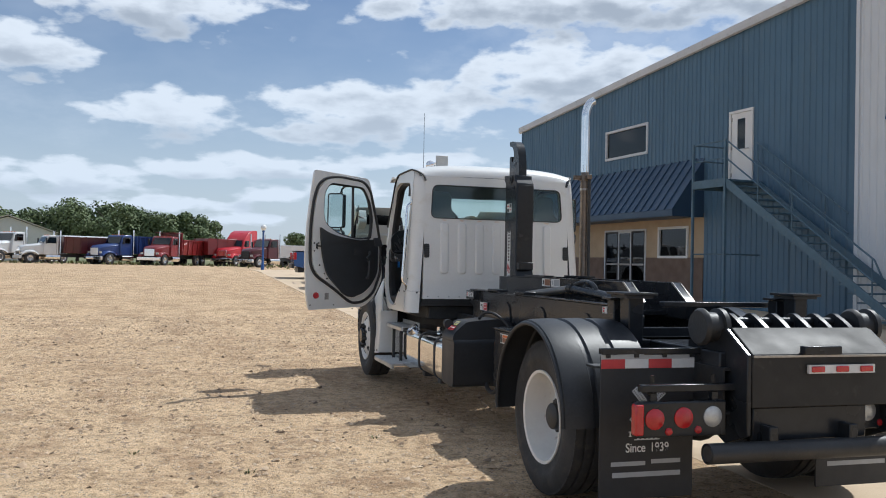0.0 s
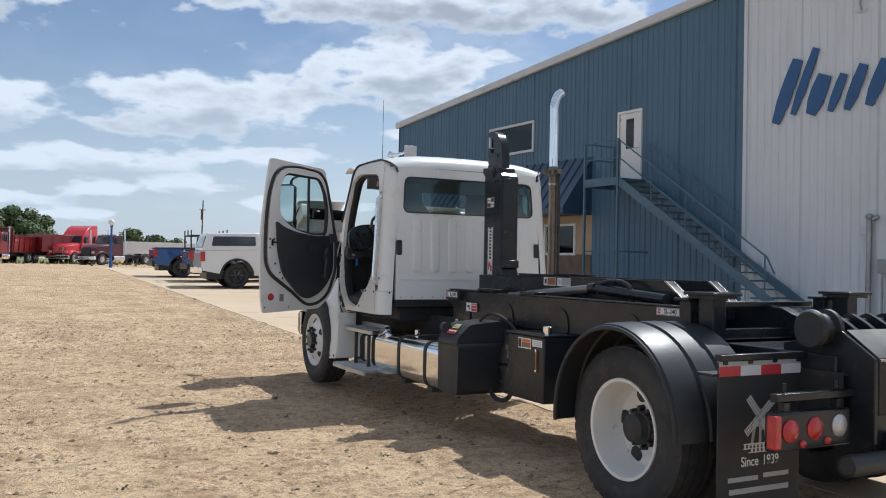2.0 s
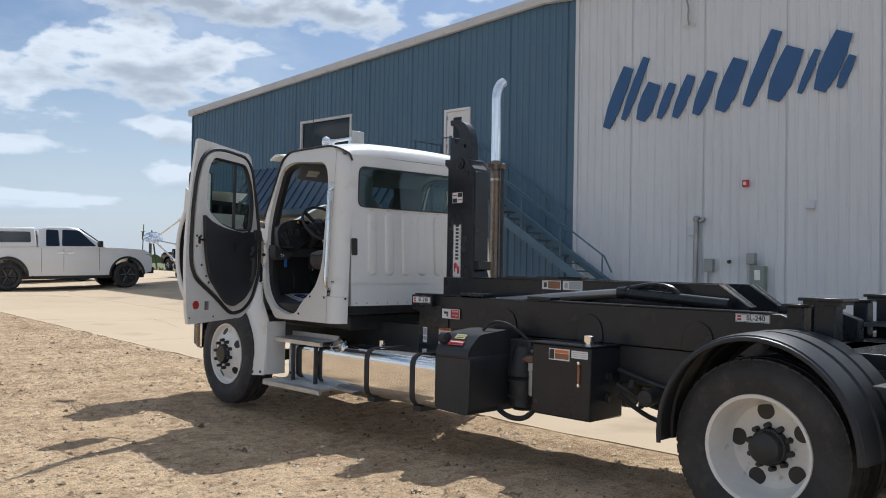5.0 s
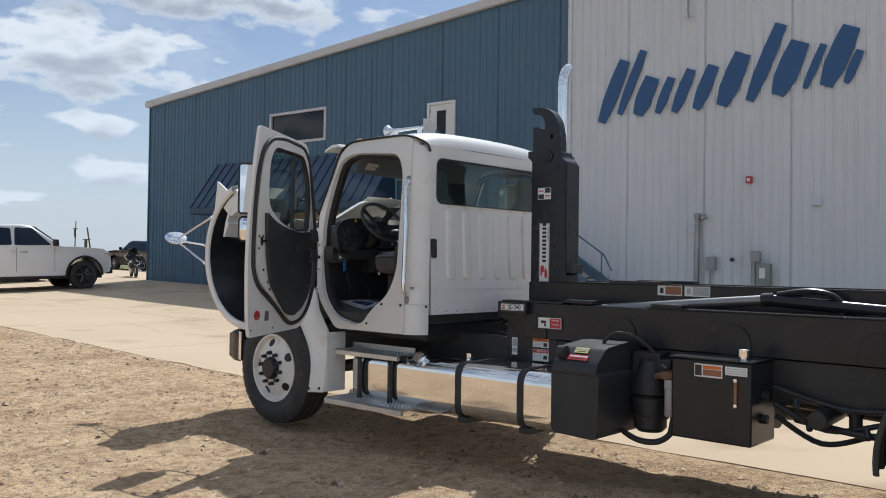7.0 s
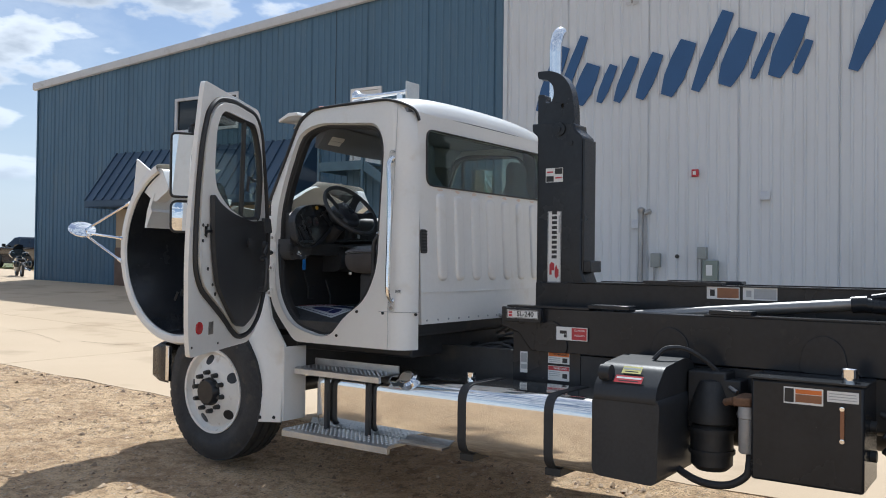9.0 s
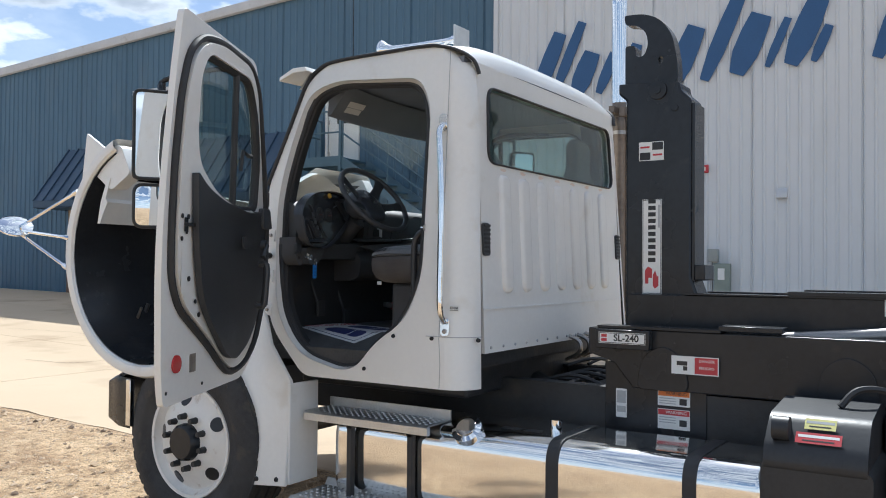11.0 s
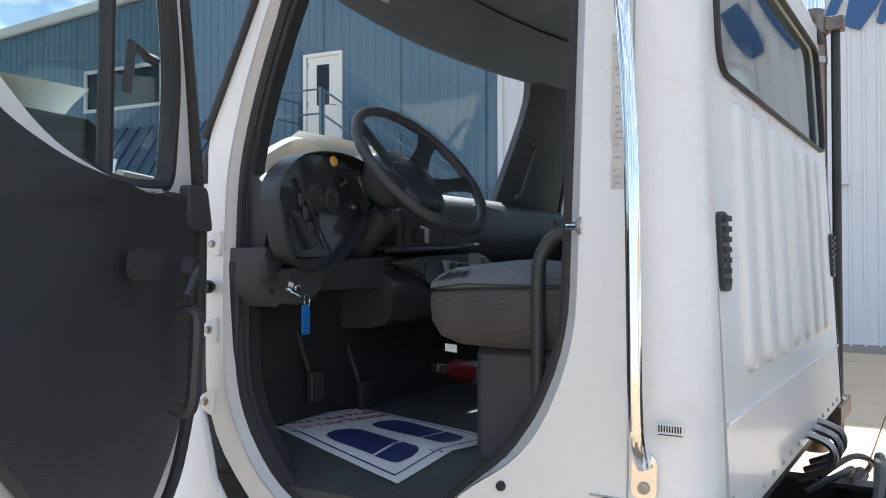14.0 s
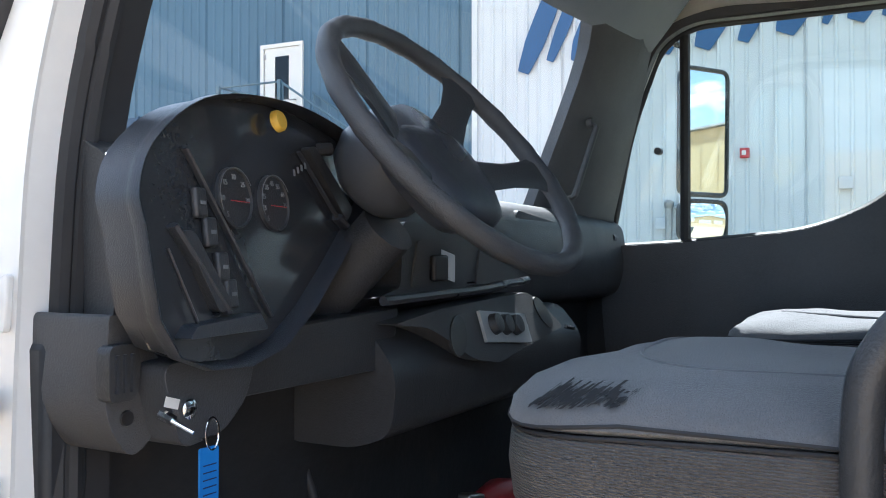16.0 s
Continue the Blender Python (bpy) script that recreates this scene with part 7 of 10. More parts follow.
    for cx_, wb, hb, cy_ in ((-0.125, 0.23, 0.026, -0.092), (0.13, 0.20, 0.026, -0.084), (0.0, 0.46, 0.030, -0.158)):
        part("print_bar", card(B(), m, wb, hb, 0.0008, cx_, cy_), LABEL_G, fl)
    # emblem: a windmill with lattice sails
    bm = B()
    for a in (40, 130, 220, 310):
        mm2 = m @ Matrix.Translation((0, 0.248, 0)) @ Matrix.Rotation(radians(a), 4, "Z")
        for v in (-0.019, 0.019):
            card(bm, mm2, 0.112, 0.005, 0.0008, 0.086, v)
        card(bm, mm2, 0.135, 0.006, 0.0008, 0.070, 0.0)
        for k in range(9):
            card(bm, mm2, 0.007, 0.040, 0.0008, 0.034 + 0.013 * k, 0.0)
    part("windmill_sails", bm, LABEL_W, fl)
    bm = prism(B(), [(-0.075, 0.085), (0.075, 0.085), (0.045, 0.225), (0.03, 0.27), (0, 0.29), (-0.03, 0.27), (-0.045, 0.225)], lambda u, v: m @ Vector((u, v, 0.0)), m.to_3x3() @ Vector((0, 0, 0.0005)),
               [[(-0.05, 0.10), (-0.03, 0.19), (-0.008, 0.19), (-0.008, 0.10)], [(0.012, 0.10), (0.012, 0.17), (0.032, 0.17), (0.046, 0.10)]])
    part("windmill_tower", bm, LABEL_G, fl)
    bm = B()
    for v, w in ((0.098, 0.25), (0.072, 0.25), (0.050, 0.17)):
        card(bm, m, w, 0.006, 0.0008, 0, v)
    for k in range(9):
        card(bm, m, 0.012, 0.026, 0.0008, -0.112 + 0.028 * k, 0.085)
    for k in range(5):
        card(bm, m, 0.016, 0.022, 0.0008, -0.06 + 0.03 * k, 0.060)
    part("windmill_railing", bm, LABEL_W, fl)
    # fender over the dual wheels
    FY, FZ = -5.675, 0.668
    bm = B()
    xsec = [(-1.175, 0.0), (-1.165, 0.022), (-1.12, 0.030), (-0.985, 0.034), (-0.975, 0.020), (-0.945, 0.020), (-0.935, 0.034), (-0.80, 0.036), (-0.79, 0.020), (-0.76, 0.020), (-0.75, 0.034), (-0.62, 0.032), (-0.55, 0.024), (-0.54, 0.0)]
    rows = []
    for k in range(31):
        a = radians(-6 + 186 * k / 30)
        rows.append([(g(x), FY + (0.575 + h) * math.cos(a), FZ + (0.595 + h) * math.sin(a)) for x, h in xsec])
    surf(bm, rows)
    fd = TP("wheel_fender", bm, POLY, "black ribbed plastic wheel fender")
    bm = B()
    sweep(bm, [r[0] for r in rows], 0.014, 8)
    part("rolled_edge", bm, POLY, fd)
    part("fender_ledge", boxed(min(g(-1.03), g(-0.60)), max(g(-1.03), g(-0.60)), -6.37, -6.25, 1.045, 1.06), POLY, fd, bevel=0.004)
    part("fender_arm", rod(B(), (g(-0.36), FY, 1.10), (g(-1.0), FY, 1.22), 0.022), BLACK, fd)

# ---- boxes along the frame ----
bm = B()
bx = [(-2.92, 0.495), (-3.295, 0.48), (-3.31, 0.94), (-2.92, 0.95)]
prism(bm, rounded(bx, 0.05, 5), lambda u, v: (-0.955, u, v), (0.60, 0, 0))
bat = TP("battery_box", bm, POLY, "black plastic battery box with sloped lid", bevel=0.045)
bm = B()
prof = rounded([(-0.965, 0.90), (-0.955, 0.985), (-0.83, 1.10), (-0.50, 1.13), (-0.355, 1.09), (-0.355, 0.90)], 0.04, 4)
prism(bm, prof, lambda u, v: (u, -2.93, v), (0, -0.36, 0))
lid = part("lid", bm, POLY, bat, "", bevel=0.015)
part("cap", rod(B(), (-0.92, -2.96, 1.06), (-0.92, -3.02, 1.06), 0.045, seg=16), POLY, lid)
for yc, mt, d, w in ((-3.12, LABEL_Y, 0.42, 0.11), (-3.12, LABEL_R, -0.25, 0.16)):
    p = Vector((-0.895, yc, 1.042)) + Vector((0.735, 0, 0.678)) * d * 0.1
    label(facing(p + Vector((-0.006, 0, 0.007)), (-0.678, 0, 0.735)), w, 0.05, [(0, 0.008, w * 0.9, 0.012, LABEL_G if mt is LABEL_Y else LABEL_W), (0, -0.012, w * 0.7, 0.006, LABEL_K)], lid, "lid_sticker", mt)
bm = lathe(B(), (-0.46, -3.43, 0.505), (0, 0, 1), [(0, 0), (0, 0.085), (0.03, 0.115), (0.24, 0.12), (0.255, 0.105), (0.27, 0.13), (0.33, 0.13), (0.42, 0.10), (0.50, 0.07), (0.52, 0)], 24)
ad = TP("air_dryer", bm, BLACK_ROUGH, "black air dryer canister")
part("bracket", boxed(-0.50, -0.30, -3.52, -3.30, 0.72, 1.06), BLACK_ROUGH, ad, bevel=0.012)
for zz, rr_ in ((0.60, 0.122), (0.72, 0.124)):
    part("band", lathe(B(), (-0.46, -3.43, zz), (0, 0, 1), [(0, rr_), (0, rr_ + 0.006), (0.022, rr_ + 0.006), (0.022, rr_)], 24), SEAL, ad)
part("valve_block", boxed(-0.50, -0.36, -3.60, -3.50, 0.88, 1.02), BLACK_ROUGH, ad, bevel=0.008)
for x, y, z in ((-0.48, -3.58, 0.84), (-0.44, -3.60, 0.80), (-0.50, -3.54, 0.98)):
    part("fitting", rod(B(), (x, y, z), (x - 0.03, y - 0.05, z - 0.02), 0.013, seg=8), STEEL, ad)
bm = B()
sweep(bm, curve_pts([(-0.66, -3.16, 1.12), (-0.62, -3.22, 1.185), (-0.56, -3.32, 1.18), (-0.48, -3.42, 1.10), (-0.44, -3.5, 1.0)], 5), 0.014, 6)
TP("cable_loop", bm, SEAL)
bm = boxed(-0.70, -0.30, -4.252, -3.71, 0.542, 1.07)
hyd = TP("hydraulic_tank", bm, BLACK, "black steel hydraulic oil tank", bevel=0.014)
part("tank_lip", boxed(-0.712, -0.29, -4.262, -3.70, 1.071, 1.080), BLACK, hyd)
part("breather_cap", lathe(B(), (-0.61, -4.17, 1.08), (0, 0, 1), [(0, 0.03), (0.02, 0.03), (0.022, 0.042), (0.065, 0.042), (0.07, 0.036), (0.072, 0)], 20), CHROME, hyd, "chrome breather cap")
label(facing((-0.701, -3.97, 1.0), LEFT), 0.19, 0.085, [(0.025, 0.022, 0.125, 0.022, LABEL_O), (0.025, -0.012, 0.125, 0.040, LABEL_B), (-0.068, 0, 0.045, 0.07, LABEL_K)], hyd, "warning_sticker")
label(facing((-0.701, -4.155, 1.012), LEFT), 0.145, 0.055, [(0, 0.014 - 0.014 * k, 0.125, 0.004, LABEL_G) for k in range(3)], hyd, "printed_sticker")
sg = part("sight_gauge", boxed(-0.712, -0.700, -4.163, -4.145, 0.80, 0.95), LABEL_B, hyd)
for z in (0.795, 0.955):
    part("gauge_bolt", lathe(B(), (-0.701, -4.154, z), (-1, 0, 0), [(0, 0.012), (0.014, 0.012), (0.016, 0)], 10), CHROME, sg)
for y, z in ((-4.255, 0.70), (-4.25, 0.85)):
    part("port", rod(B(), (-0.50, -4.23, z), (-0.50, -4.28, z), 0.03, seg=12), BLACK_ROUGH, hyd)
bm = lathe(B(), (-0.62, -3.668, 0.905), (0, 0, -1), [(0, 0.0), (0, 0.045), (0.06, 0.048), (0.065, 0.042), (0.24, 0.042), (0.25, 0.036), (0.25, 0)], 18)
TP("oil_filter", bm, mat("filter_grey", (0.40, 0.40, 0.40), 0.45, 0.2, 0.1, 60, 6), "grey spin-on oil filter")
bm = boxed(-0.66, -0.46, -3.70, -3.60, 0.905, 0.955)
rod(bm, (-0.62, -3.60, 0.93), (-0.60, -3.54, 0.91), 0.02)
TP("filter_head", bm, RUST, bevel=0.010)
bm = B()
sweep(bm, curve_pts([(-0.55, -3.20, 0.56), (-0.62, -3.32, 0.50), (-0.64, -3.45, 0.465), (-0.64, -3.58, 0.475), (-0.64, -3.67, 0.535), (-0.63, -3.685, 0.60), (-0.60, -3.68, 0.66)], 6), 0.021, 10)
TP("hydraulic_hose", bm, SEAL, "black hydraulic hose loop")
for a, b in (((-0.45, -4.3, 0.80), (-0.30, -4.9, 0.72)), ((-0.42, -4.3, 0.72), (-0.2, -4.8, 0.62)), ((-0.40, -4.28, 0.90), (-0.36, -5.2, 0.86))):
    TP("valve_hose", sweep(B(), curve_pts([a, ((a[0] + b[0]) / 2, (a[1] + b[1]) / 2, min(a[2], b[2]) - 0.06), b], 6), 0.018, 8), BLACK_ROUGH)
TP("valve_body", rod(B(), (-0.55, -4.6, 0.74), (-0.15, -4.6, 0.76), 0.06), BLACK_ROUGH, bevel=0.006)
TP("valve_stem", rod(B(), (-0.30, -4.75, 0.66), (-0.30, -4.75, 0.86), 0.04), BLACK_ROUGH)
for x, y, z in ((-0.48, -4.45, 0.84), (-0.46, -4.52, 0.72), (-0.40, -4.84, 0.70), (-0.42, -4.95, 0.78)):
    TP("hose_fitting", rod(B(), (x, y, z), (x - 0.04, y - 0.02, z - 0.05), 0.02, seg=8), BLACK_ROUGH)
bm = B()
sweep(bm, curve_pts([(-0.35, -4.4, 0.70), (-0.38, -4.8, 0.66), (-0.45, -5.1, 0.68), (-0.6, -5.35, 0.70)], 6), 0.022, 8)
TP("brake_pipe", bm, BLACK_ROUGH)

# ---- inside the cab ----
def floor_z(x):
    """The cab floor falls away towards the driver's sill."""
    return 1.306 - 0.32 * max(0.0, -0.72 - x)


TP("cab_floor", prism(B(), [(xs_l(1.2) + 0.04, 1.16), (mx(xs_l(1.2)) - 0.04, 1.16), (mx(xs_l(1.2)) - 0.04, 1.306), (-0.72, 1.306), (xs_l(1.2) + 0.04, floor_z(xs_l(1.2) + 0.04))], lambda u, v: (u, -1.55, v), (0, 1.22, 0)), FLOOR_MAT, "black rubber cab floor")
TP("headliner", boxed(xs_l(2.7) + 0.05, mx(xs_l(2.7)) - 0.05, -1.52, -0.56, 2.655, 2.685), HEADLINER)
bm = prism(B(), [(BX0 + 0.01, 1.2), (BX1 - 0.01, 1.2), (BX1 - 0.02, 2.66), (BX0 + 0.02, 2.66)], lambda u, v: (u, yb(v) + 0.052, v), (0, 0.025, 0), [WIN])
TP("rear_trim", bm, GREY_TRIM)
for side in (-1, 1):
    g = (lambda x: x) if side < 0 else mx
    bm = B()
    loft(bm, [[(g(xs_l(z) + 0.055), yb(z) + 0.25, z), (g(xs_l(z) + 0.10), yb(z) + 0.20, z), (g(xs_l(z) + 0.16), yb(z) + 0.06, z), (g(xs_l(z) + 0.05), yb(z) + 0.06, z)] for z in (1.25, 1.8, 2.3, 2.66)])
    TP("b_pillar_trim", bm, DARK_TRIM)
    TP("kick_panel", boxed(min(g(-0.94), g(-0.88)), max(g(-0.94), g(-0.88)), -0.43, -0.30, 1.2, 1.78), POLY, bevel=0.01)
TP("inner_firewall", boxed(-0.90, mx(-0.90), -0.335, -0.30, 1.2, 1.95), DARK_TRIM)
# dashboard
dprof = rounded([(-0.26, 1.985), (-0.40, 1.985), (-0.475, 1.95), (-0.49, 1.82), (-0.47, 1.74), (-0.30, 1.70), (-0.26, 1.72)], 0.03, 4)
dash = TP("dashboard", prism(B(), dprof, lambda u, v: (-0.89, u, v), (mx(-0.89) + 0.89, 0, 0)), PLASTIC, "dark grey dashboard", bevel=0.008)
dash.location.z = 0.036
# instrument pod
rim = [(-0.925, -0.585, 1.735), (-0.944, -0.556, 1.865), (-0.943, -0.545, 1.905), (-0.922, -0.54, 1.953), (-0.865, -0.537, 2.002), (-0.79, -0.528, 2.028), (-0.66, -0.504, 2.042), (-0.545, -0.483, 2.038), (-0.42, -0.462, 2.015), (-0.37, -0.46, 1.97), (-0.47, -0.487, 1.88), (-0.72, -0.55, 1.727)]
rim = [Vector(p) for p in curve_pts(rim, 3, True)]
pc = sum(rim, Vector()) / len(rim)


def pod_ring(sc, dy, dz=0.0, dx=0.0):
    return [(pc.x + dx + (p.x - pc.x) * sc, p.y + dy, pc.z + (p.z - pc.z) * sc + dz) for p in rim]


pd = part("instrument_pod", loft(B(), [pod_ring(0.72, 0.20, -0.05, 0.07), pod_ring(0.86, 0.12, -0.012, 0.035), pod_ring(0.96, 0.055, 0.0, 0.012), pod_ring(1.0, 0.012), pod_ring(0.995, 0.000), pod_ring(0.985, 0.002), pod_ring(0.972, 0.030), pod_ring(0.955, 0.075)]), POD, dash, "domed dark instrument pod", smooth=50)
pd.location = (-0.012, -0.045, 0.0)


def pod_y(x, z, off=0.0):
    """Depth of the pod's dial face."""
    return -0.59 + 0.1837 * (x + 0.94) + 0.1137 * (z - 1.735) + 0.030 - off


FN = (0.17, -0.97, 0.11)
part("dial_face", prism(B(), [(p[0], p[2]) for p in pod_ring(0.965, 0)], lambda u, v: (u, pod_y(u, v) + 0.002, v), (0, 0.02, 0)), DIAL, pd, "glossy black dial panel")
for gx, gz, nums in ((-0.767, 1.908, ("5", "10", "15", "20", "25", "30")), (-0.675, 1.908, ("5", "15", "25", "35", "45", "55", "65", "75"))):
    fm = facing((gx, pod_y(gx, gz), gz), FN)
    r = 0.037
    gg = part("gauge", lathe(B(), fm @ Vector((0, 0, -0.004)), fm.to_3x3() @ Vector((0, 0, 1)), [(0, 0), (0, r), (0.007, r), (0.008, r * 0.95), (0.005, r * 0.93), (0.005, 0)], 32), PLASTIC, pd)
    bm = B()
    for k in range(40):
        a = radians(205 - 175 * k / 39)
        card(bm, fm @ Matrix.Translation((r * 0.97 * math.cos(a), r * 0.97 * math.sin(a), 0.0052)) @ Matrix.Rotation(a + math.pi / 2, 4, "Z"), 0.0034, 0.0011, 0.0004)
    part("gauge_ring", bm, GAUGE_INK, gg)
    for k, tx in enumerate(nums):
        a = radians(225 - 225 * k / (len(nums) - 1))
        words("gauge_figure", tx, fm @ Matrix.Translation((0.027 * math.cos(a), 0.027 * math.sin(a) - 0.002, 0.0022)), 0.0068, GAUGE_INK, gg)
    part("gauge_needle", card(B(), fm @ Matrix.Translation((0.008, -0.004, 0.003)), 0.04, 0.0010), LABEL_R, gg)
part("yellow_button", lathe(B(), (-0.664, -0.487, 2.016), (0.12, -1, 0.25), [(0, 0.015), (0.006, 0.0145), (0.009, 0.012), (0.009, 0)], 18), mat("button_yellow", (0.75, 0.48, 0.06), 0.45, 0, 0.05, 40, 9), pd, "yellow brake button")
# raised ribs and switch rows, running down the face
for (xa, za), (xb_, zb), w in (((-0.862, 1.955), (-0.715, 1.765), 0.005), ((-0.895, 1.87), (-0.81, 1.775), 0.009), ((-0.905, 1.845), (-0.865, 1.765), 0.003), ((-0.60, 1.985), (-0.50, 1.90), 0.004), ((-0.50, 1.90), (-0.47, 1.885), 0.012)):
    part("rib", sweep(B(), [(xa, pod_y(xa, za, 0.004), za), (xb_, pod_y(xb_, zb, 0.006), zb)], w, 8, flat=0.5), POD, pd)
part("switch_strip", prism(B(), rounded([(-0.885, 1.865), (-0.865, 1.865), (-0.80, 1.78), (-0.83, 1.775)], 0.008, 3), lambda u, v: (u, pod_y(u, v, 0.012), v), (0, 0.02, 0)), PLASTIC, pd, bevel=0.003)
for xk, zk in ((-0.842, 1.897), (-0.826, 1.865), (-0.808, 1.826), (-0.795, 1.795)):
    sw1 = part("rocker_switch", boxed(-0.011, 0.011, -0.017, 0.017, -0.004, 0.004, facing((xk, pod_y(xk, zk, 0.003), zk), FN)), PLASTIC, pd, bevel=0.003)
    part("switch_mark", card(B(), facing((xk, pod_y(xk, zk, 0.0085), zk), FN), 0.009, 0.004), GAUGE_INK, sw1)
wp = part("warning_light_panel", prism(B(), rounded([(-0.585, 1.992), (-0.56, 1.998), (-0.45, 1.915), (-0.475, 1.893)], 0.008, 3), lambda u, v: (u, pod_y(u, v, 0.012), v), (0, 0.02, 0)), PLASTIC, pd, bevel=0.004)
for k in range(4):
    part("warning_mark", card(B(), facing((-0.610 + 0.008 * k, pod_y(-0.60, 1.965, 0.002), 1.955 + 0.004 * k), FN), 0.005, 0.009), GAUGE_INK, wp)
part("pod_shelf", prism(B(), rounded([(-0.90, 1.752), (-0.885, 1.765), (-0.76, 1.772), (-0.745, 1.752)], 0.004, 2), lambda u, v: (u, pod_y(u, v, 0.022), v), (0, 0.03, 0)), POD, pd, bevel=0.003)
# lower dash
bm = prism(B(), rounded([(-0.935, 1.778), (-0.905, 1.770), (-0.885, 1.745), (-0.865, 1.722), (-0.845, 1.71), (-0.872, 1.64), (-0.905, 1.618), (-0.94, 1.665)], [0.01, 0.02, 0.03, 0.015, 0.02, 0.02, 0.02, 0.03], 4), lambda u, v: (u, -0.525, v), (0, 0.20, 0))
low = part("lower_panel", bm, GREY_TRIM, dash, "grey lower dash panel", bevel=0.010)
bm = prism(B(), rounded([(-0.905, 1.722), (-0.735, 1.735), (-0.755, 1.67), (-0.80, 1.635), (-0.875, 1.628)], 0.02, 4), lambda u, v: (u, -0.565 + 0.10 * (u + 0.85), v), (0, 0.22, 0))
lock = part("lock_panel", bm, DARK_TRIM, dash, "", bevel=0.012)
bm = prism(B(), [(-0.745, 1.74), (-0.755, 1.66), (-0.36, 1.66), (-0.34, 1.76)], lambda u, v: (u, -0.52, v), (0, 0.2, 0))
part("knee_panel", bm, PLASTIC, dash, bevel=0.012)
bm = prism(B(), rounded([(-0.945, 1.685), (-0.908, 1.685), (-0.903, 1.73), (-0.91, 1.745), (-0.945, 1.745)], 0.012, 4), lambda u, v: (u, -0.538, v), (0, 0.02, 0))
ao = part("air_outlet", bm, PLASTIC, low, bevel=0.005)
for k in range(3):
    part("slat", boxed(-0.938 + 0.010 * k, -0.935 + 0.010 * k, -0.542, -0.538, 1.695, 1.735), POD, ao)
part("blank_plug", lathe(B(), (-0.912, -0.526, 1.665), (0, -1, 0), [(0, 0.009), (0.002, 0.008), (0.002, 0)], 14), LABEL_K, low)
part("ignition_lock", lathe(B(), (-0.868, -0.566, 1.672), (0, -1, 0), [(0, 0.011), (0.008, 0.011), (0.010, 0.008), (0.012, 0)], 18), CHROME, lock)
part("lock_sticker", card(B(), facing((-0.893, -0.572, 1.682), (0, -1, 0), (0.3, 0, 1)), 0.020, 0.011), LABEL_W, lock)
bm = rod(B(), (-0.899, -0.568, 1.668), (-0.887, -0.598, 1.652), 0.0025, seg=8)
rod(bm, (-0.902, -0.565, 1.672), (-0.898, -0.58, 1.665), 0.006, seg=8)
part("small_lever", bm, CHROME, lock)
key = thing("key_tag", pose(-0.850, -0.585, 1.627), "blue plastic key tag on a split ring", "key tag")
ring = [(0.010 * math.cos(a) + 0.004, 0.0, 0.052 + 0.018 * math.sin(a)) for a in (2 * math.pi * k / 16 for k in range(16))]
part("split_ring", sweep(B(), ring, 0.0012, 6, closed=True), CHROME, key)
bm = prism(B(), rounded([(-0.014, -0.036), (0.014, -0.036), (0.014, 0.038), (-0.014, 0.038)], 0.003, 3), lambda u, v: (u, 0.0, v), (0, 0.003, 0))
tg = part("tag", bm, LABEL_BLUE, key)
for k in range(7):
    part("print", boxed(-0.010, 0.010, -0.0008, 0.0, 0.018 - 0.008 * k, 0.0192 - 0.008 * k), PAPER_BLUE, tg)
# steering wheel and column
SC = Vector((-0.48, -0.699, 2.040))
SXV = Vector((0.9981, -0.061, 0.0))
SU = Vector((0.039, 0.637, 0.770)).normalized()
SN = SXV.cross(SU).normalized()
rr = random.Random(31)
ring = [SC + (SXV * math.cos(a) + SU * math.sin(a)) * 0.229 for a in (2 * math.pi * k / 96 for k in range(96))]
# finger grips wave the inside of the rim
rad = [0.0150 + 0.0014 * max(0.0, math.sin(20 * 2 * math.pi * k / 96)) for k in range(96)]
sw = TP("steering_wheel", sweep(B(), ring, rad, 12, closed=True), WHEEL_RIM, "dark four-spoke steering wheel")


def on_wheel(r, deg, back):
    a = radians(deg)
    return SC + (SXV * math.cos(a) + SU * math.sin(a)) * r - SN * back


pad = []
for back, sc in ((0.085, 0.86), (0.055, 1.0), (0.035, 0.97), (0.024, 0.80), (0.020, 0.5)):
    pad.append([SC + SXV * (p.x * sc) + SU * (p.y * sc) - SN * back for p in rounded([(-0.070, -0.118), (0.070, -0.118), (0.098, -0.02), (0.085, 0.060), (-0.085, 0.060), (-0.098, -0.02)], 0.045, 5)])
part("hub_pad", loft(B(), pad), POD, sw, smooth=60)
for deg, hub_deg in ((43, 38), (-10, -16), (137, 142), (190, 196)):
    rows = []
    for t in (0.0, 0.25, 0.5, 0.75, 1.0):
        r = 0.062 + (0.227 - 0.062) * t
        w = 0.027 + 0.026 * (2 * t - 1) ** 2 * (0.75 if t < 0.5 else 0.55)
        d = hub_deg + (deg - hub_deg) * t
        back = 0.046 * (1 - t) ** 1.3
        a = radians(d)
        tang = -SXV * math.sin(a) + SU * math.cos(a)
        c = on_wheel(r, d, back)
        rows.append([c + tang * w + SN * 0.000, c + tang * w * 0.6 + SN * 0.007, c - tang * w * 0.6 + SN * 0.007, c - tang * w, c - tang * w * 0.6 - SN * 0.009, c + tang * w * 0.6 - SN * 0.009])
    part("spoke", loft(B(), rows), PLASTIC, sw, smooth=60)
cow = []
for back, r, drop in ((0.03, 0.070, -0.045), (0.07, 0.086, -0.060), (0.115, 0.088, -0.064), (0.145, 0.080, -0.062), (0.165, 0.060, -0.058), (0.174, 0.030, -0.054)):
    cow.append([SC - SN * back - SU * (drop + 0.006) + (SXV * math.cos(a) + SU * math.sin(a) * 0.92) * r for a in (2 * math.pi * k / 28 for k in range(28))])
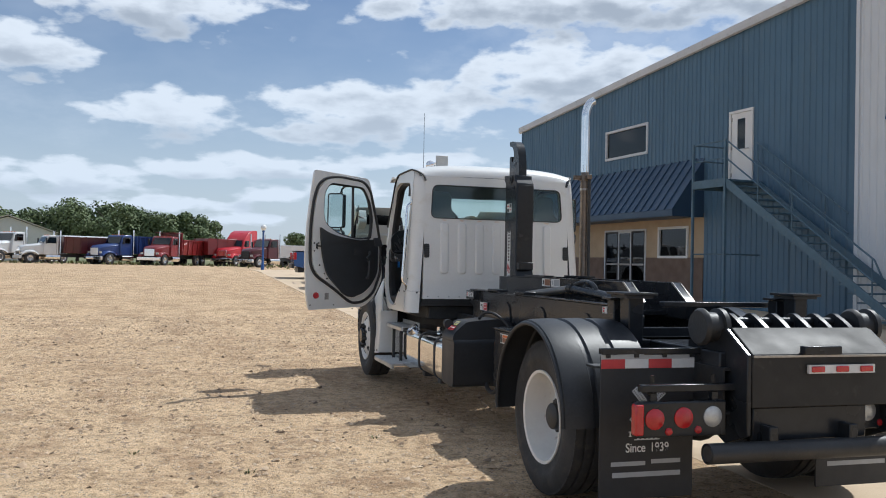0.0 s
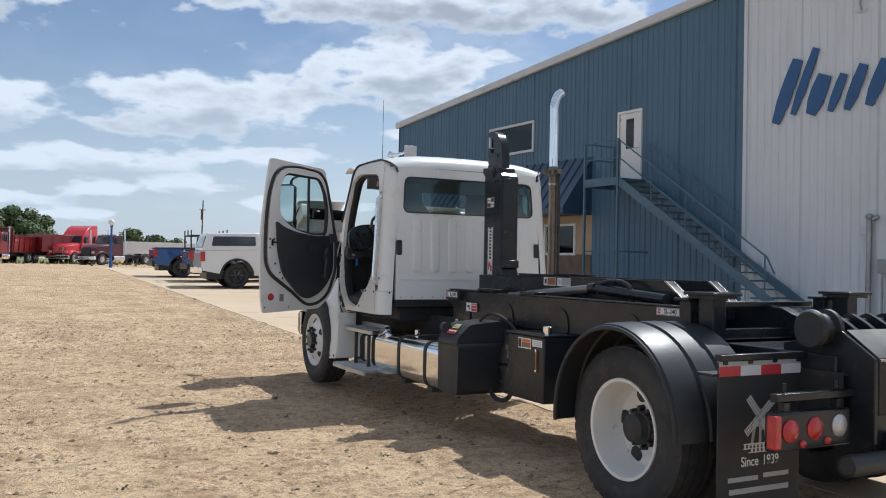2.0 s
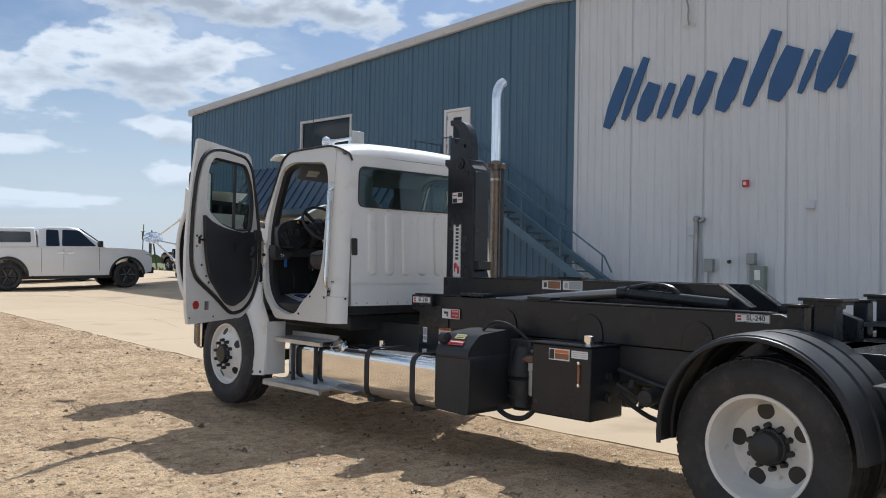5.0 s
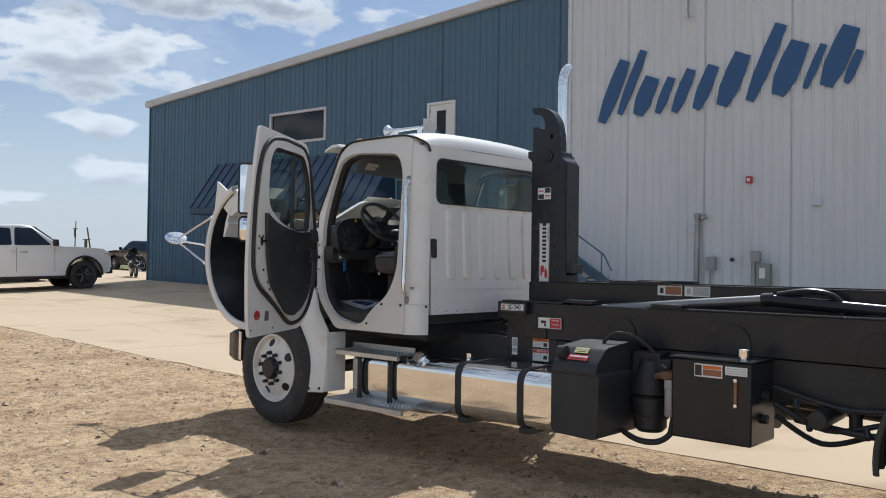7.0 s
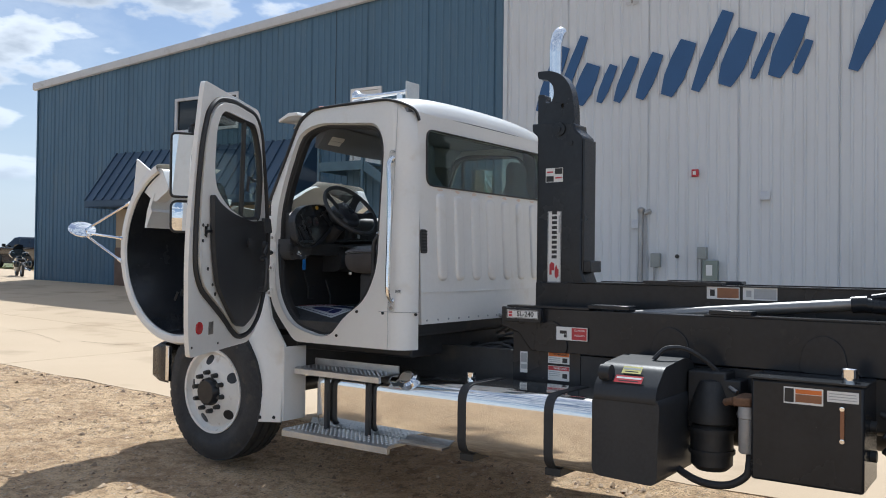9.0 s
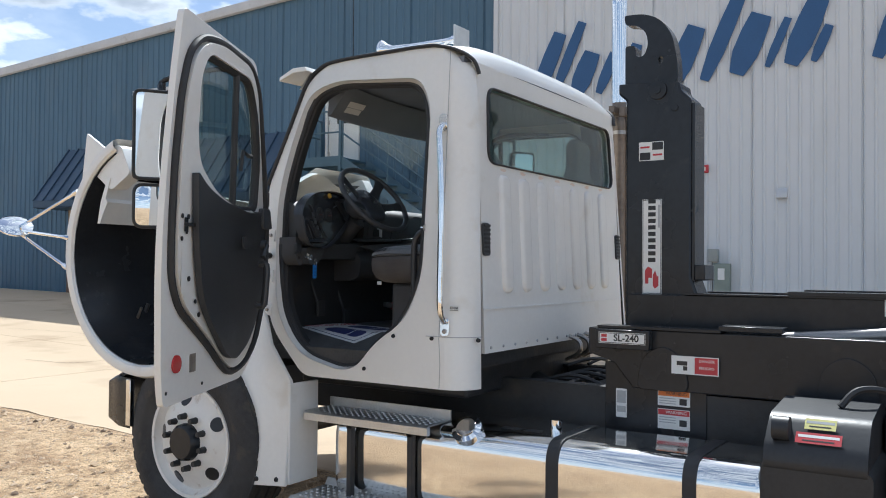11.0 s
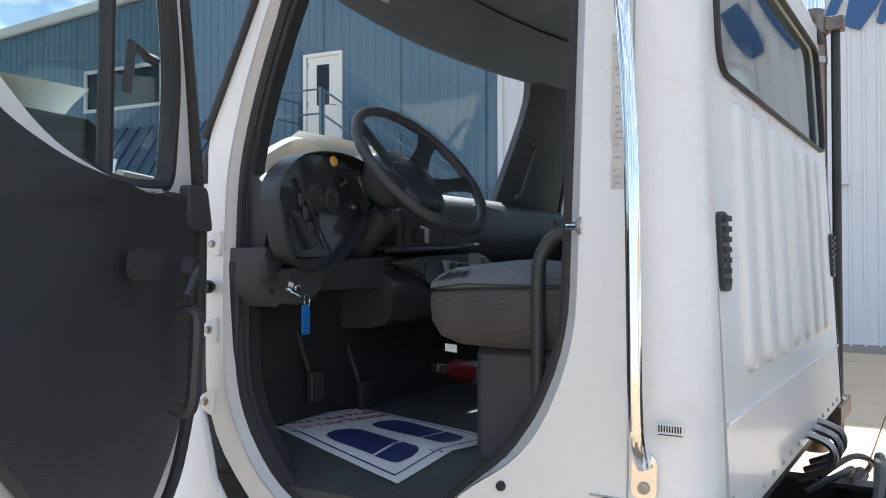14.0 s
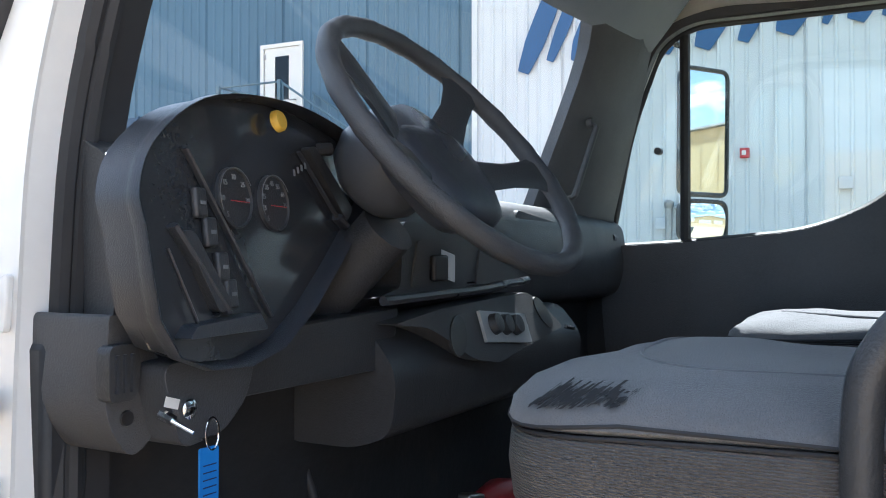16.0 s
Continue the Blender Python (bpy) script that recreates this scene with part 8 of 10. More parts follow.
part("column_cowl", loft(B(), cow), COWL, sw, "smooth grey column cowl", smooth=70)
part("column", rod(B(), SC - SN * 0.17 - SU * 0.015, SC - SN * 0.36 - SU * 0.02, 0.045), PLASTIC, sw)
part("stalk", sweep(B(), [SC - SN * 0.15 - SXV * 0.05 + SU * 0.12, SC - SN * 0.16 - SXV * 0.075 + SU * 0.125], 0.010, 8), PLASTIC, sw)
bm = B()
sweep(bm, [SC - SN * 0.10 + SXV * 0.07, SC - SN * 0.10 + SXV * 0.15 + SU * 0.02, SC - SN * 0.09 + SXV * 0.20 + SU * 0.02], 0.008, 8)
part("stalk", bm, PLASTIC, sw)
# centre console and radio stack
bm = prism(B(), rounded([(-0.34, 1.735), (-0.50, 1.735), (-0.56, 1.66), (-0.55, 1.56), (-0.48, 1.535), (-0.34, 1.535)], 0.03, 4), lambda u, v: (-0.42, u, v), (0.86, 0, 0))
con = TP("centre_console", bm, PLASTIC, "dark centre console with controls", bevel=0.012)
con.location.z = 0.036
bm = prism(B(), rounded([(-0.43, 1.735), (-0.27, 1.752), (0.12, 1.77), (0.17, 1.755), (0.27, 1.69), (0.14, 1.675), (-0.03, 1.655), (-0.10, 1.645), (-0.20, 1.66), (-0.27, 1.70), (-0.33, 1.725)], [0.02, 0.02, 0.02, 0.02, 0.02, 0.03, 0.02, 0.02, 0.03, 0.03, 0.02], 4), lambda u, v: (u, -0.572 + 0.35 * (v - 1.70), v), (0, 0.06, 0))
fascia = part("control_fascia", bm, GREY_TRIM, con, "grey satin control fascia", bevel=0.006)
for cx, cz in ((-0.235, 1.705), (0.175, 1.725)):
    shp = [(cx + 0.030 * math.cos(a) + 0.018 * math.sin(a) * (-1 if cx < 0 else 1) * -1, cz + 0.034 * math.sin(a)) for a in (2 * math.pi * k / 20 for k in range(20))]
    # a flat black plate paints the shade inside each cup recess
    part("cup_recess", prism(B(), shp, lambda u, v: (u, -0.575 + 0.35 * (v - 1.70), v), (0, 0.006, 0)), LABEL_K, fascia)
fm2 = facing((-0.045, -0.573, 1.706), (0, -0.95, 0.33), (0.08, 0, 1))
panel = part("control_panel", card(B(), fm2, 0.20, 0.060, 0.006), LABEL_G, fascia)
for k in range(3):
    part("knob", lathe(B(), fm2 @ Vector((-0.055 + 0.045 * k, 0.004, 0.006)), fm2.to_3x3() @ Vector((0, 0, 1)), [(0, 0.021), (0.014, 0.018), (0.017, 0)], 16), PLASTIC, panel)
bm = prism(B(), rounded([(-0.44, 1.775), (-0.36, 1.79), (-0.35, 1.90), (0.06, 1.90), (0.13, 1.80), (0.12, 1.79), (-0.3, 1.768)], 0.012, 3), lambda u, v: (u, -0.53, v), (0, 0.10, 0))
rs = part("radio_surround", bm, PLASTIC, con, bevel=0.006)
part("shelf_edge", sweep(B(), [(-0.44, -0.548, 1.772), (-0.10, -0.552, 1.782), (0.12, -0.552, 1.796)], 0.008, 8), POD, rs)
for x0, x1 in ((-0.33, -0.17), (-0.09, 0.05)):
    part("open_bay", prism(B(), rounded([(x0, 1.79), (x1, 1.797), (x1 - 0.01, 1.87), (x0 + 0.02, 1.87)], 0.008, 2), lambda u, v: (u, -0.534, v), (0, 0.004, 0)), GREY_TRIM, rs)
part("paper_scrap", card(B(), facing((-0.215, -0.540, 1.826), (0, -1, 0.1), (0.2, 0, 1)), 0.05, 0.05), PAPER, rs)
part("dark_clip", boxed(-0.275, -0.225, -0.548, -0.536, 1.80, 1.845), LABEL_K, rs, bevel=0.004)
part("glove_box", prism(B(), rounded([(0.22, 1.83), (0.72, 1.825), (0.58, 1.93), (0.24, 1.955)], 0.02, 3), lambda u, v: (u, -0.475, v), (0, 0.04, 0)), GREY_TRIM, con, bevel=0.006)
part("bright_lever", rod(B(), (-0.372, -0.50, 1.612), (-0.370, -0.50, 1.640), 0.005, seg=8), CHROME, con)
part("lever_tip", rod(B(), (0.26, -0.585, 1.69), (0.285, -0.595, 1.685), 0.005, seg=8), CHROME, con)
for x, z0 in ((-0.60, 1.42), (-0.36, 1.36)):
    bm = boxed(x - 0.03, x + 0.03, -0.42, -0.40, z0 - 0.05, z0 + 0.04)
    sweep(bm, [(x, -0.40, z0), (x - 0.02, -0.35, z0 + 0.16)], 0.010, 6)
    TP("pedal", bm, SEAL, bevel=0.004)
# seats
def cushion_ring(x0, x1, y0, y1, r, z, inset):
    pts = rounded([(x0 + inset, y0 + inset * 0.3), (x1 - inset, y0 + inset * 0.3), (x1 - inset, y1 - inset), (x0 + inset, y1 - inset)], max(r - inset * 0.3, 0.03), 9)
    rise = 0.04 * min(1.0, max(0.0, (z - 1.56) / 0.14)) - 0.09 * min(1.0, max(0.0, (z - 1.70) / 0.07))
    return [(p[0], p[1], z + rise * (y1 - p[1]) + 0.006 * math.sin(21 * p[0]) * math.sin(17 * p[1] + 1) * (1 if z > 1.70 else 0.25)) for p in pts]


def seat(name, x0, x1, yf, label_text, back_mat, up=0.0):
    yr = yf - 0.52
    cx, hw = (x0 + x1) / 2, (x1 - x0) / 2
    rows = [cushion_ring(x0, x1, yr, yf, 0.15, z + up, i) for z, i in ((1.694, 0.012), (1.700, 0.0), (1.715, 0.003), (1.730, 0.018), (1.747, 0.050), (1.760, 0.092), (1.769, 0.140), (1.773, 0.19), (1.768, 0.23))]
    st = TP(name, loft(B(), rows), SEAT_CLOTH, label_text, smooth=60)
    rows = [cushion_ring(x0, x1, yr, yf, 0.15, z + up, i) for z, i in ((1.560, 0.09), (1.566, 0.050), (1.585, 0.020), (1.62, 0.004), (1.66, 0.0), (1.686, 0.002), (1.692, 0.008))]
    part("side_band", loft(B(), rows), SEAT_RIB, st, "grey ribbed cloth band", smooth=60)
    for z in (1.6925, 1.7015):
        part("seam", sweep(B(), cushion_ring(x0, x1, yr, yf, 0.15, z + up, 0.004 if z < 1.7 else 0.001), 0.0022, 6, closed=True), SEAM, st)
    part("piping", sweep(B(), cushion_ring(x0, x1, yr, yf, 0.15, 1.764 + up, 0.115), 0.003, 6, closed=True), SEAT_CLOTH, st)
    rows = []
    for z, d, w in ((1.70, 0.12, 0.90), (1.80, 0.15, 0.97), (1.95, 0.15, 1.0), (2.12, 0.14, 0.95), (2.20, 0.12, 0.80), (2.26, 0.09, 0.56), (2.30, 0.08, 0.50), (2.42, 0.09, 0.50), (2.46, 0.07, 0.44), (2.48, 0.04, 0.34)):
        yy = yf - 0.50 - (z - 1.7) * 0.12
        rows.append([(cx + p[0] * hw * w, max(yy, -1.42) + p[1] * d, z) for p in rounded([(-1, -0.5), (1, -0.5), (1, 0.5), (-1, 0.5)], 0.38, 5)])
    part("backrest", loft(B(), rows), back_mat, st, smooth=60)
    part("seat_base", boxed(x0 + 0.10, x1 - 0.10, yf - 0.46, yf - 0.12, 1.245, 1.56 + up), DARK_TRIM, st, bevel=0.02)
    return st


s1 = seat("driver_seat", -0.825, -0.305, -0.885, "grey cloth driver's seat with worn front", SEAT_CLOTH)
s1.location.z = 0.012
# threadbare patch on the rounded near corner of the cushion
ra = [Vector(p) for p in cushion_ring(-0.825, -0.305, -1.405, -0.885, 0.15, 1.7140, 0.0020)]
rb = [Vector(p) for p in cushion_ring(-0.825, -0.305, -1.405, -0.885, 0.15, 1.7440, 0.0410)]
m0 = max(range(len(ra)), key=lambda i: ra[i].y - ra[i].x)
bm = B()


def along(ring, s):
    """A place on the ring, s steps past the corner's middle."""
    i = int(math.floor(s))
    return ring[(m0 + i) % len(ring)].lerp(ring[(m0 + i + 1) % len(ring)], s - i)


for k in range(130):
    s = 0.2 + 3.6 * k / 120 if k < 120 else 3.6 + 0.3 * (k - 120) / 10
    s += rr.uniform(-0.01, 0.01)
    f0 = rr.uniform(0.05, 0.60)
    f1 = f0 + rr.uniform(0.10, 0.45) * (1.0 if k < 100 else 0.5)
    lift = Vector((-0.0035, 0.0025, 0.0035))
    w = rr.uniform(0.05, 0.16) if k < 120 else rr.uniform(0.01, 0.03)
    q = [along(ra, s).lerp(along(rb, s), f0), along(ra, s + w).lerp(along(rb, s + w), f0), along(ra, s + w).lerp(along(rb, s + w), f1), along(ra, s).lerp(along(rb, s), f1)]
    bm.faces.new([bm.verts.new(p + lift) for p in q])
part("worn_patch", bm, WORN, s1, "threadbare dark patch")
part("seat_tag", card(B(), facing((-0.80, -0.985, 1.560), (-1, 0.5, 0)), 0.05, 0.018), LABEL_W, s1)
seat("passenger_seat", 0.50, 0.98, -0.87, "grey cloth passenger seat", SEAT_CLOTH, -0.012)
bm = B()
sweep(bm, curve_pts([(-0.835, -1.222, 1.25), (-0.835, -1.226, 1.55), (-0.835, -1.226, 1.74), (-0.835, -1.240, 1.80), (-0.835, -1.28, 1.835), (-0.835, -1.38, 1.845)], 6), 0.0155, 10)
TP("inner_grab_bar", bm, PLASTIC, "black inner grab bar")
# right door and its window
rwin = rounded([(-0.425, 1.915), (-0.66, 1.925), (-1.02, 1.955), (-1.20, 2.03), (-1.31, 2.14), (-1.33, 2.50), (-1.26, 2.575), (-0.70, 2.585), (-0.60, 2.53), (-0.50, 2.28)], [0.04, 0.1, 0.15, 0.12, 0.1, 0.1, 0.08, 0.08, 0.08, 0.1], 5)
full = rounded(OPENING, 0.1, 5)
big = [(ctr.x + (p.x - ctr.x) * 1.02, ctr.y + (p.y - ctr.y) * 1.015) for p in full]
bm = prism(B(), big, lambda u, v: (mx(xs_l(v)) + 0.002, u, v), (-0.06, 0, 0), [rwin])
rd = TP("passenger_door", bm, WHITE, "white passenger door with dark trim", bevel=0.004)
inner = [(ctr.x + (p.x - ctr.x) * 0.97, ctr.y + (p.y - ctr.y) * 0.975) for p in full]
rwin2 = [(-0.92 + (p.x + 0.92) * 0.985, 2.2 + (p.y - 2.2) * 0.985) for p in rwin]
bm = prism(B(), inner, lambda u, v: (mx(xs_l(v)) - 0.062, u, v), (-0.035, 0, 0), [rwin2])
part("door_trim", bm, DARK_TRIM, rd, bevel=0.01)
bm = prism(B(), rwin, lambda u, v: (mx(xs_l(v)) - 0.03, u, v), (-0.004, 0, 0))
part("door_glass", bm, glass_mat("right_glass", (0.78, 0.86, 0.85)), rd, shadow=False)
bm = B()
sweep(bm, [(mx(xs_l(1.92)) - 0.035, -0.665, 1.92), (mx(xs_l(2.57)) - 0.035, -0.675, 2.575)], 0.016, 8)
sweep(bm, [(mx(xs_l(v)) - 0.04, u, v) for u, v in rwin], 0.016, 8, closed=True)
part("window_frame", bm, SEAL, rd)
for y, z in ((-0.475, 1.945), (-0.505, 2.30), (-0.615, 2.20)):
    part("latch_knob", rod(B(), (0.98, y, z), (0.955, y, z), 0.011, seg=10), PLASTIC, rd)
# right mirrors
RM = Vector((1.418, -0.662, 2.315))
rmf = facing(RM, (-0.545, -0.838, -0.020))
bm = prism(B(), rounded([(-0.10, -0.215), (0.10, -0.215), (0.10, 0.215), (-0.10, 0.215)], 0.03, 4), lambda u, v: rmf @ Vector((u, v, -0.035)), rmf.to_3x3() @ Vector((0, 0, 0.030)))
rm = part("mirror", bm, PLASTIC, rd, "tall passenger mirror", bevel=0.008)
bm = prism(B(), rounded([(-0.093, -0.207), (0.093, -0.207), (0.093, 0.207), (-0.093, 0.207)], 0.026, 4), lambda u, v: rmf @ Vector((u, v, -0.002)), rmf.to_3x3() @ Vector((0, 0, 0.004)))
part("mirror_glass", bm, MIRROR, rm)
part("mirror_rim", sweep(B(), [rmf @ Vector((p[0], p[1], 0.0)) for p in rounded([(-0.098, -0.213), (0.098, -0.213), (0.098, 0.213), (-0.098, 0.213)], 0.03, 4)], 0.009, 8, closed=True), LABEL_K, rm)
bm = prism(B(), rounded([(-0.10, -0.37), (0.10, -0.37), (0.10, -0.235), (-0.10, -0.235)], 0.035, 4), lambda u, v: rmf @ Vector((u, v, -0.035)), rmf.to_3x3() @ Vector((0, 0, 0.030)))
rm2 = part("convex_mirror", bm, PLASTIC, rd, bevel=0.008)
bm = B()
rows = [[rmf @ Vector((0.092 * s, -0.302 + 0.06 * t, -0.002 + 0.016 * (2 - s * s - t * t) / 2)) for s in (-1, -0.6, -0.2, 0.2, 0.6, 1)] for t in (-1, -0.6, -0.2, 0.2, 0.6, 1)]
surf(bm, rows)
part("convex_glass", bm, MIRROR, rm2)
part("mirror_rim", sweep(B(), [rmf @ Vector((p[0], p[1], 0.0)) for p in rounded([(-0.098, -0.368), (0.098, -0.368), (0.098, -0.237), (-0.098, -0.237)], 0.035, 4)], 0.009, 8, closed=True), LABEL_K, rm2)
bm = B()
for z in (2.62, 1.90):
    sweep(bm, curve_pts([(mx(xs_l(z)), -0.46, z), (1.25, -0.50, z + 0.02), (1.43, -0.585, z)], 5), 0.012, 8)
sweep(bm, [(1.43, -0.585, 2.62), (1.43, -0.585, 1.90)], 0.012, 8)
part("mirror_bracket", bm, BLACK, rd)
# loose things on the floor
FZ2 = 1.308
mt = thing("floor_paper", pose(-0.623, -0.641, FZ2, 0, 0, -17.4), "white paper floor mat with blue footprints and lettering", "paper mat")


def on_mat(u, v, up=0.0):
    """A place on the paper, which bends with the floor under it."""
    p = Matrix.Rotation(radians(-17.4), 3, "Z") @ Vector((u, v, 0))
    return (u, v, floor_z(p.x - 0.623) - 1.306 + 0.004 + 0.004 * math.sin(9 * u + 3 * v) + up)


US = [-0.172 + 0.344 * k / 10 for k in range(11)]
VS = [-0.31 + 0.62 * k / 16 for k in range(17)]
bm = B()
# the far near-side corner curls up
surf(bm, [[Vector(on_mat(u, v)) + Vector((0, 0, 0.03 * max(0.0, v - 0.25 - (u + 0.172) * 0.6) / 0.06)) for u in US] for v in VS])
part("sheet", bm, PAPER, mt)
for u0, u1, v0, v1 in ((-0.155, 0.155, 0.274, 0.279), (-0.155, 0.155, -0.279, -0.274), (-0.155, -0.150, -0.274, 0.274), (0.150, 0.155, -0.274, 0.274)):
    bm = B()
    surf(bm, [[on_mat(u0 + (u1 - u0) * i / 12, v0 + (v1 - v0) * j / 12, 0.0015) for i in range(13)] for j in range(13)])
    part("border", bm, PAPER_BLUE, mt)
for x in (-0.076, 0.076):
    for v0, v1, w0, w1 in ((-0.245, -0.155, 0.040, 0.046), (-0.145, 0.085, 0.044, 0.058)):
        # heel and sole, each a rounded pad
        n = 14
        rows = []
        for j in range(n + 1):
            f = j / n
            w = (w0 + (w1 - w0) * f) * (1 - (2 * f - 1) ** 4) ** 0.5
            if v0 < -0.2 and f > 0.5:
                w = w0 + (w1 - w0) * f
            if v0 > -0.2 and f < 0.5:
                w = w0 + (w1 - w0) * f
            rows.append([on_mat(x + w * q, v0 + (v1 - v0) * f, 0.0018) for q in (-1, -0.5, 0, 0.5, 1)])
        part("footprint", surf(B(), rows), PAPER_BLUE, mt)
words("sheet_text", "We Take Pride", Matrix.Translation((0.005, 0.215, 0.0105)), 0.040, PAPER_RED, mt, squeeze=0.88)
words("sheet_text", "in Your Vehicle!", Matrix.Translation((0.005, 0.150, 0.0105)), 0.040, PAPER_RED, mt, squeeze=0.82)
ext = thing("fire_extinguisher", pose(0.0, -0.56, 1.40, 80, 0, -100), "small red fire extinguisher lying beside the seat", "extinguisher")
part("bottle", lathe(B(), (0, 0, -0.16), (0, 0, 1), [(0, 0), (0.0, 0.032), (0.02, 0.040), (0.20, 0.040), (0.24, 0.025), (0.26, 0.018), (0.26, 0)], 20), mat("extinguisher_red", (0.24, 0.014, 0.018), 0.4, 0, 0.15, 40, 8), ext)
part("sticker", lathe(B(), (0, 0, -0.08), (0, 0, 1), [(0, 0.0408), (0.06, 0.0408)], 20), LABEL_G, ext)
part("valve", boxed(-0.015, 0.015, -0.015, 0.015, 0.10, 0.15), STEEL, ext, bevel=0.004)
cd = thing("paper_card", pose(0.30, -0.58, 1.312, 4, 0, 25), "small white card on the cab floor", "card")
part("sheet", boxed(-0.05, 0.05, -0.035, 0.035, 0, 0.002), PAPER, cd)


# ---- parked vehicles by the building ----
CAR_WHITE = mat("car_white", (0.82, 0.82, 0.82), 0.22, 0, 0.02, 20, 1, 0, 1, 0.9)
CAR_BLUE = mat("car_blue", (0.02, 0.075, 0.26), 0.22, 0.2, 0.05, 20, 1, 0, 1, 0.9)
CAR_BLACK = mat("car_black", (0.012, 0.013, 0.015), 0.20, 0, 0.05, 20, 1, 0, 1, 0.9)
CAR_GREY = mat("car_grey", (0.10, 0.11, 0.115), 0.25, 0.3, 0.05, 20, 1, 0, 1, 0.9)
GLASS_CAR = glass_mat("car_glass", (0.05, 0.06, 0.065), 0.02, 0.10)
ALLOY = mat("dark_alloy", (0.10, 0.10, 0.105), 0.25, 0.9, 0.1, 40, 5)
BRIGHT_ALLOY = mat("bright_alloy", (0.62, 0.62, 0.62), 0.25, 0.9, 0.05, 40, 5)


def car_wheel(parent, x, y, r, rim_mat, side):
    d = Vector((0, side, 0))
    p = Vector((x, y, r))
    w = part("wheel", lathe(B(), p, d, [(-0.22, r * 0.62), (0.0, r * 0.66), (0.012, r * 0.64), (-0.03, r * 0.58), (-0.05, r * 0.2), (-0.02, r * 0.12), (-0.02, 0)], 24), LABEL_K, parent)
    part("tyre", lathe(B(), p, d, [(-0.25, r * 0.64), (-0.26, r * 0.85), (-0.23, r * 0.98), (-0.12, r), (-0.02, r * 0.98), (0.015, r * 0.85), (0.005, r * 0.64)], 32, closed=True), RUBBER, w)
    for k in range(6):
        a = 2 * math.pi * k / 6
        c0 = p + Vector((math.cos(a), 0, math.sin(a))) * r * 0.10 + d * -0.015
        c1 = p + Vector((math.cos(a), 0, math.sin(a))) * r * 0.60 + d * -0.005
        bm = B()
        sweep(bm, [c0, c1], [r * 0.09, r * 0.07], 6)
        part("spoke", bm, rim_mat, w)
    return w


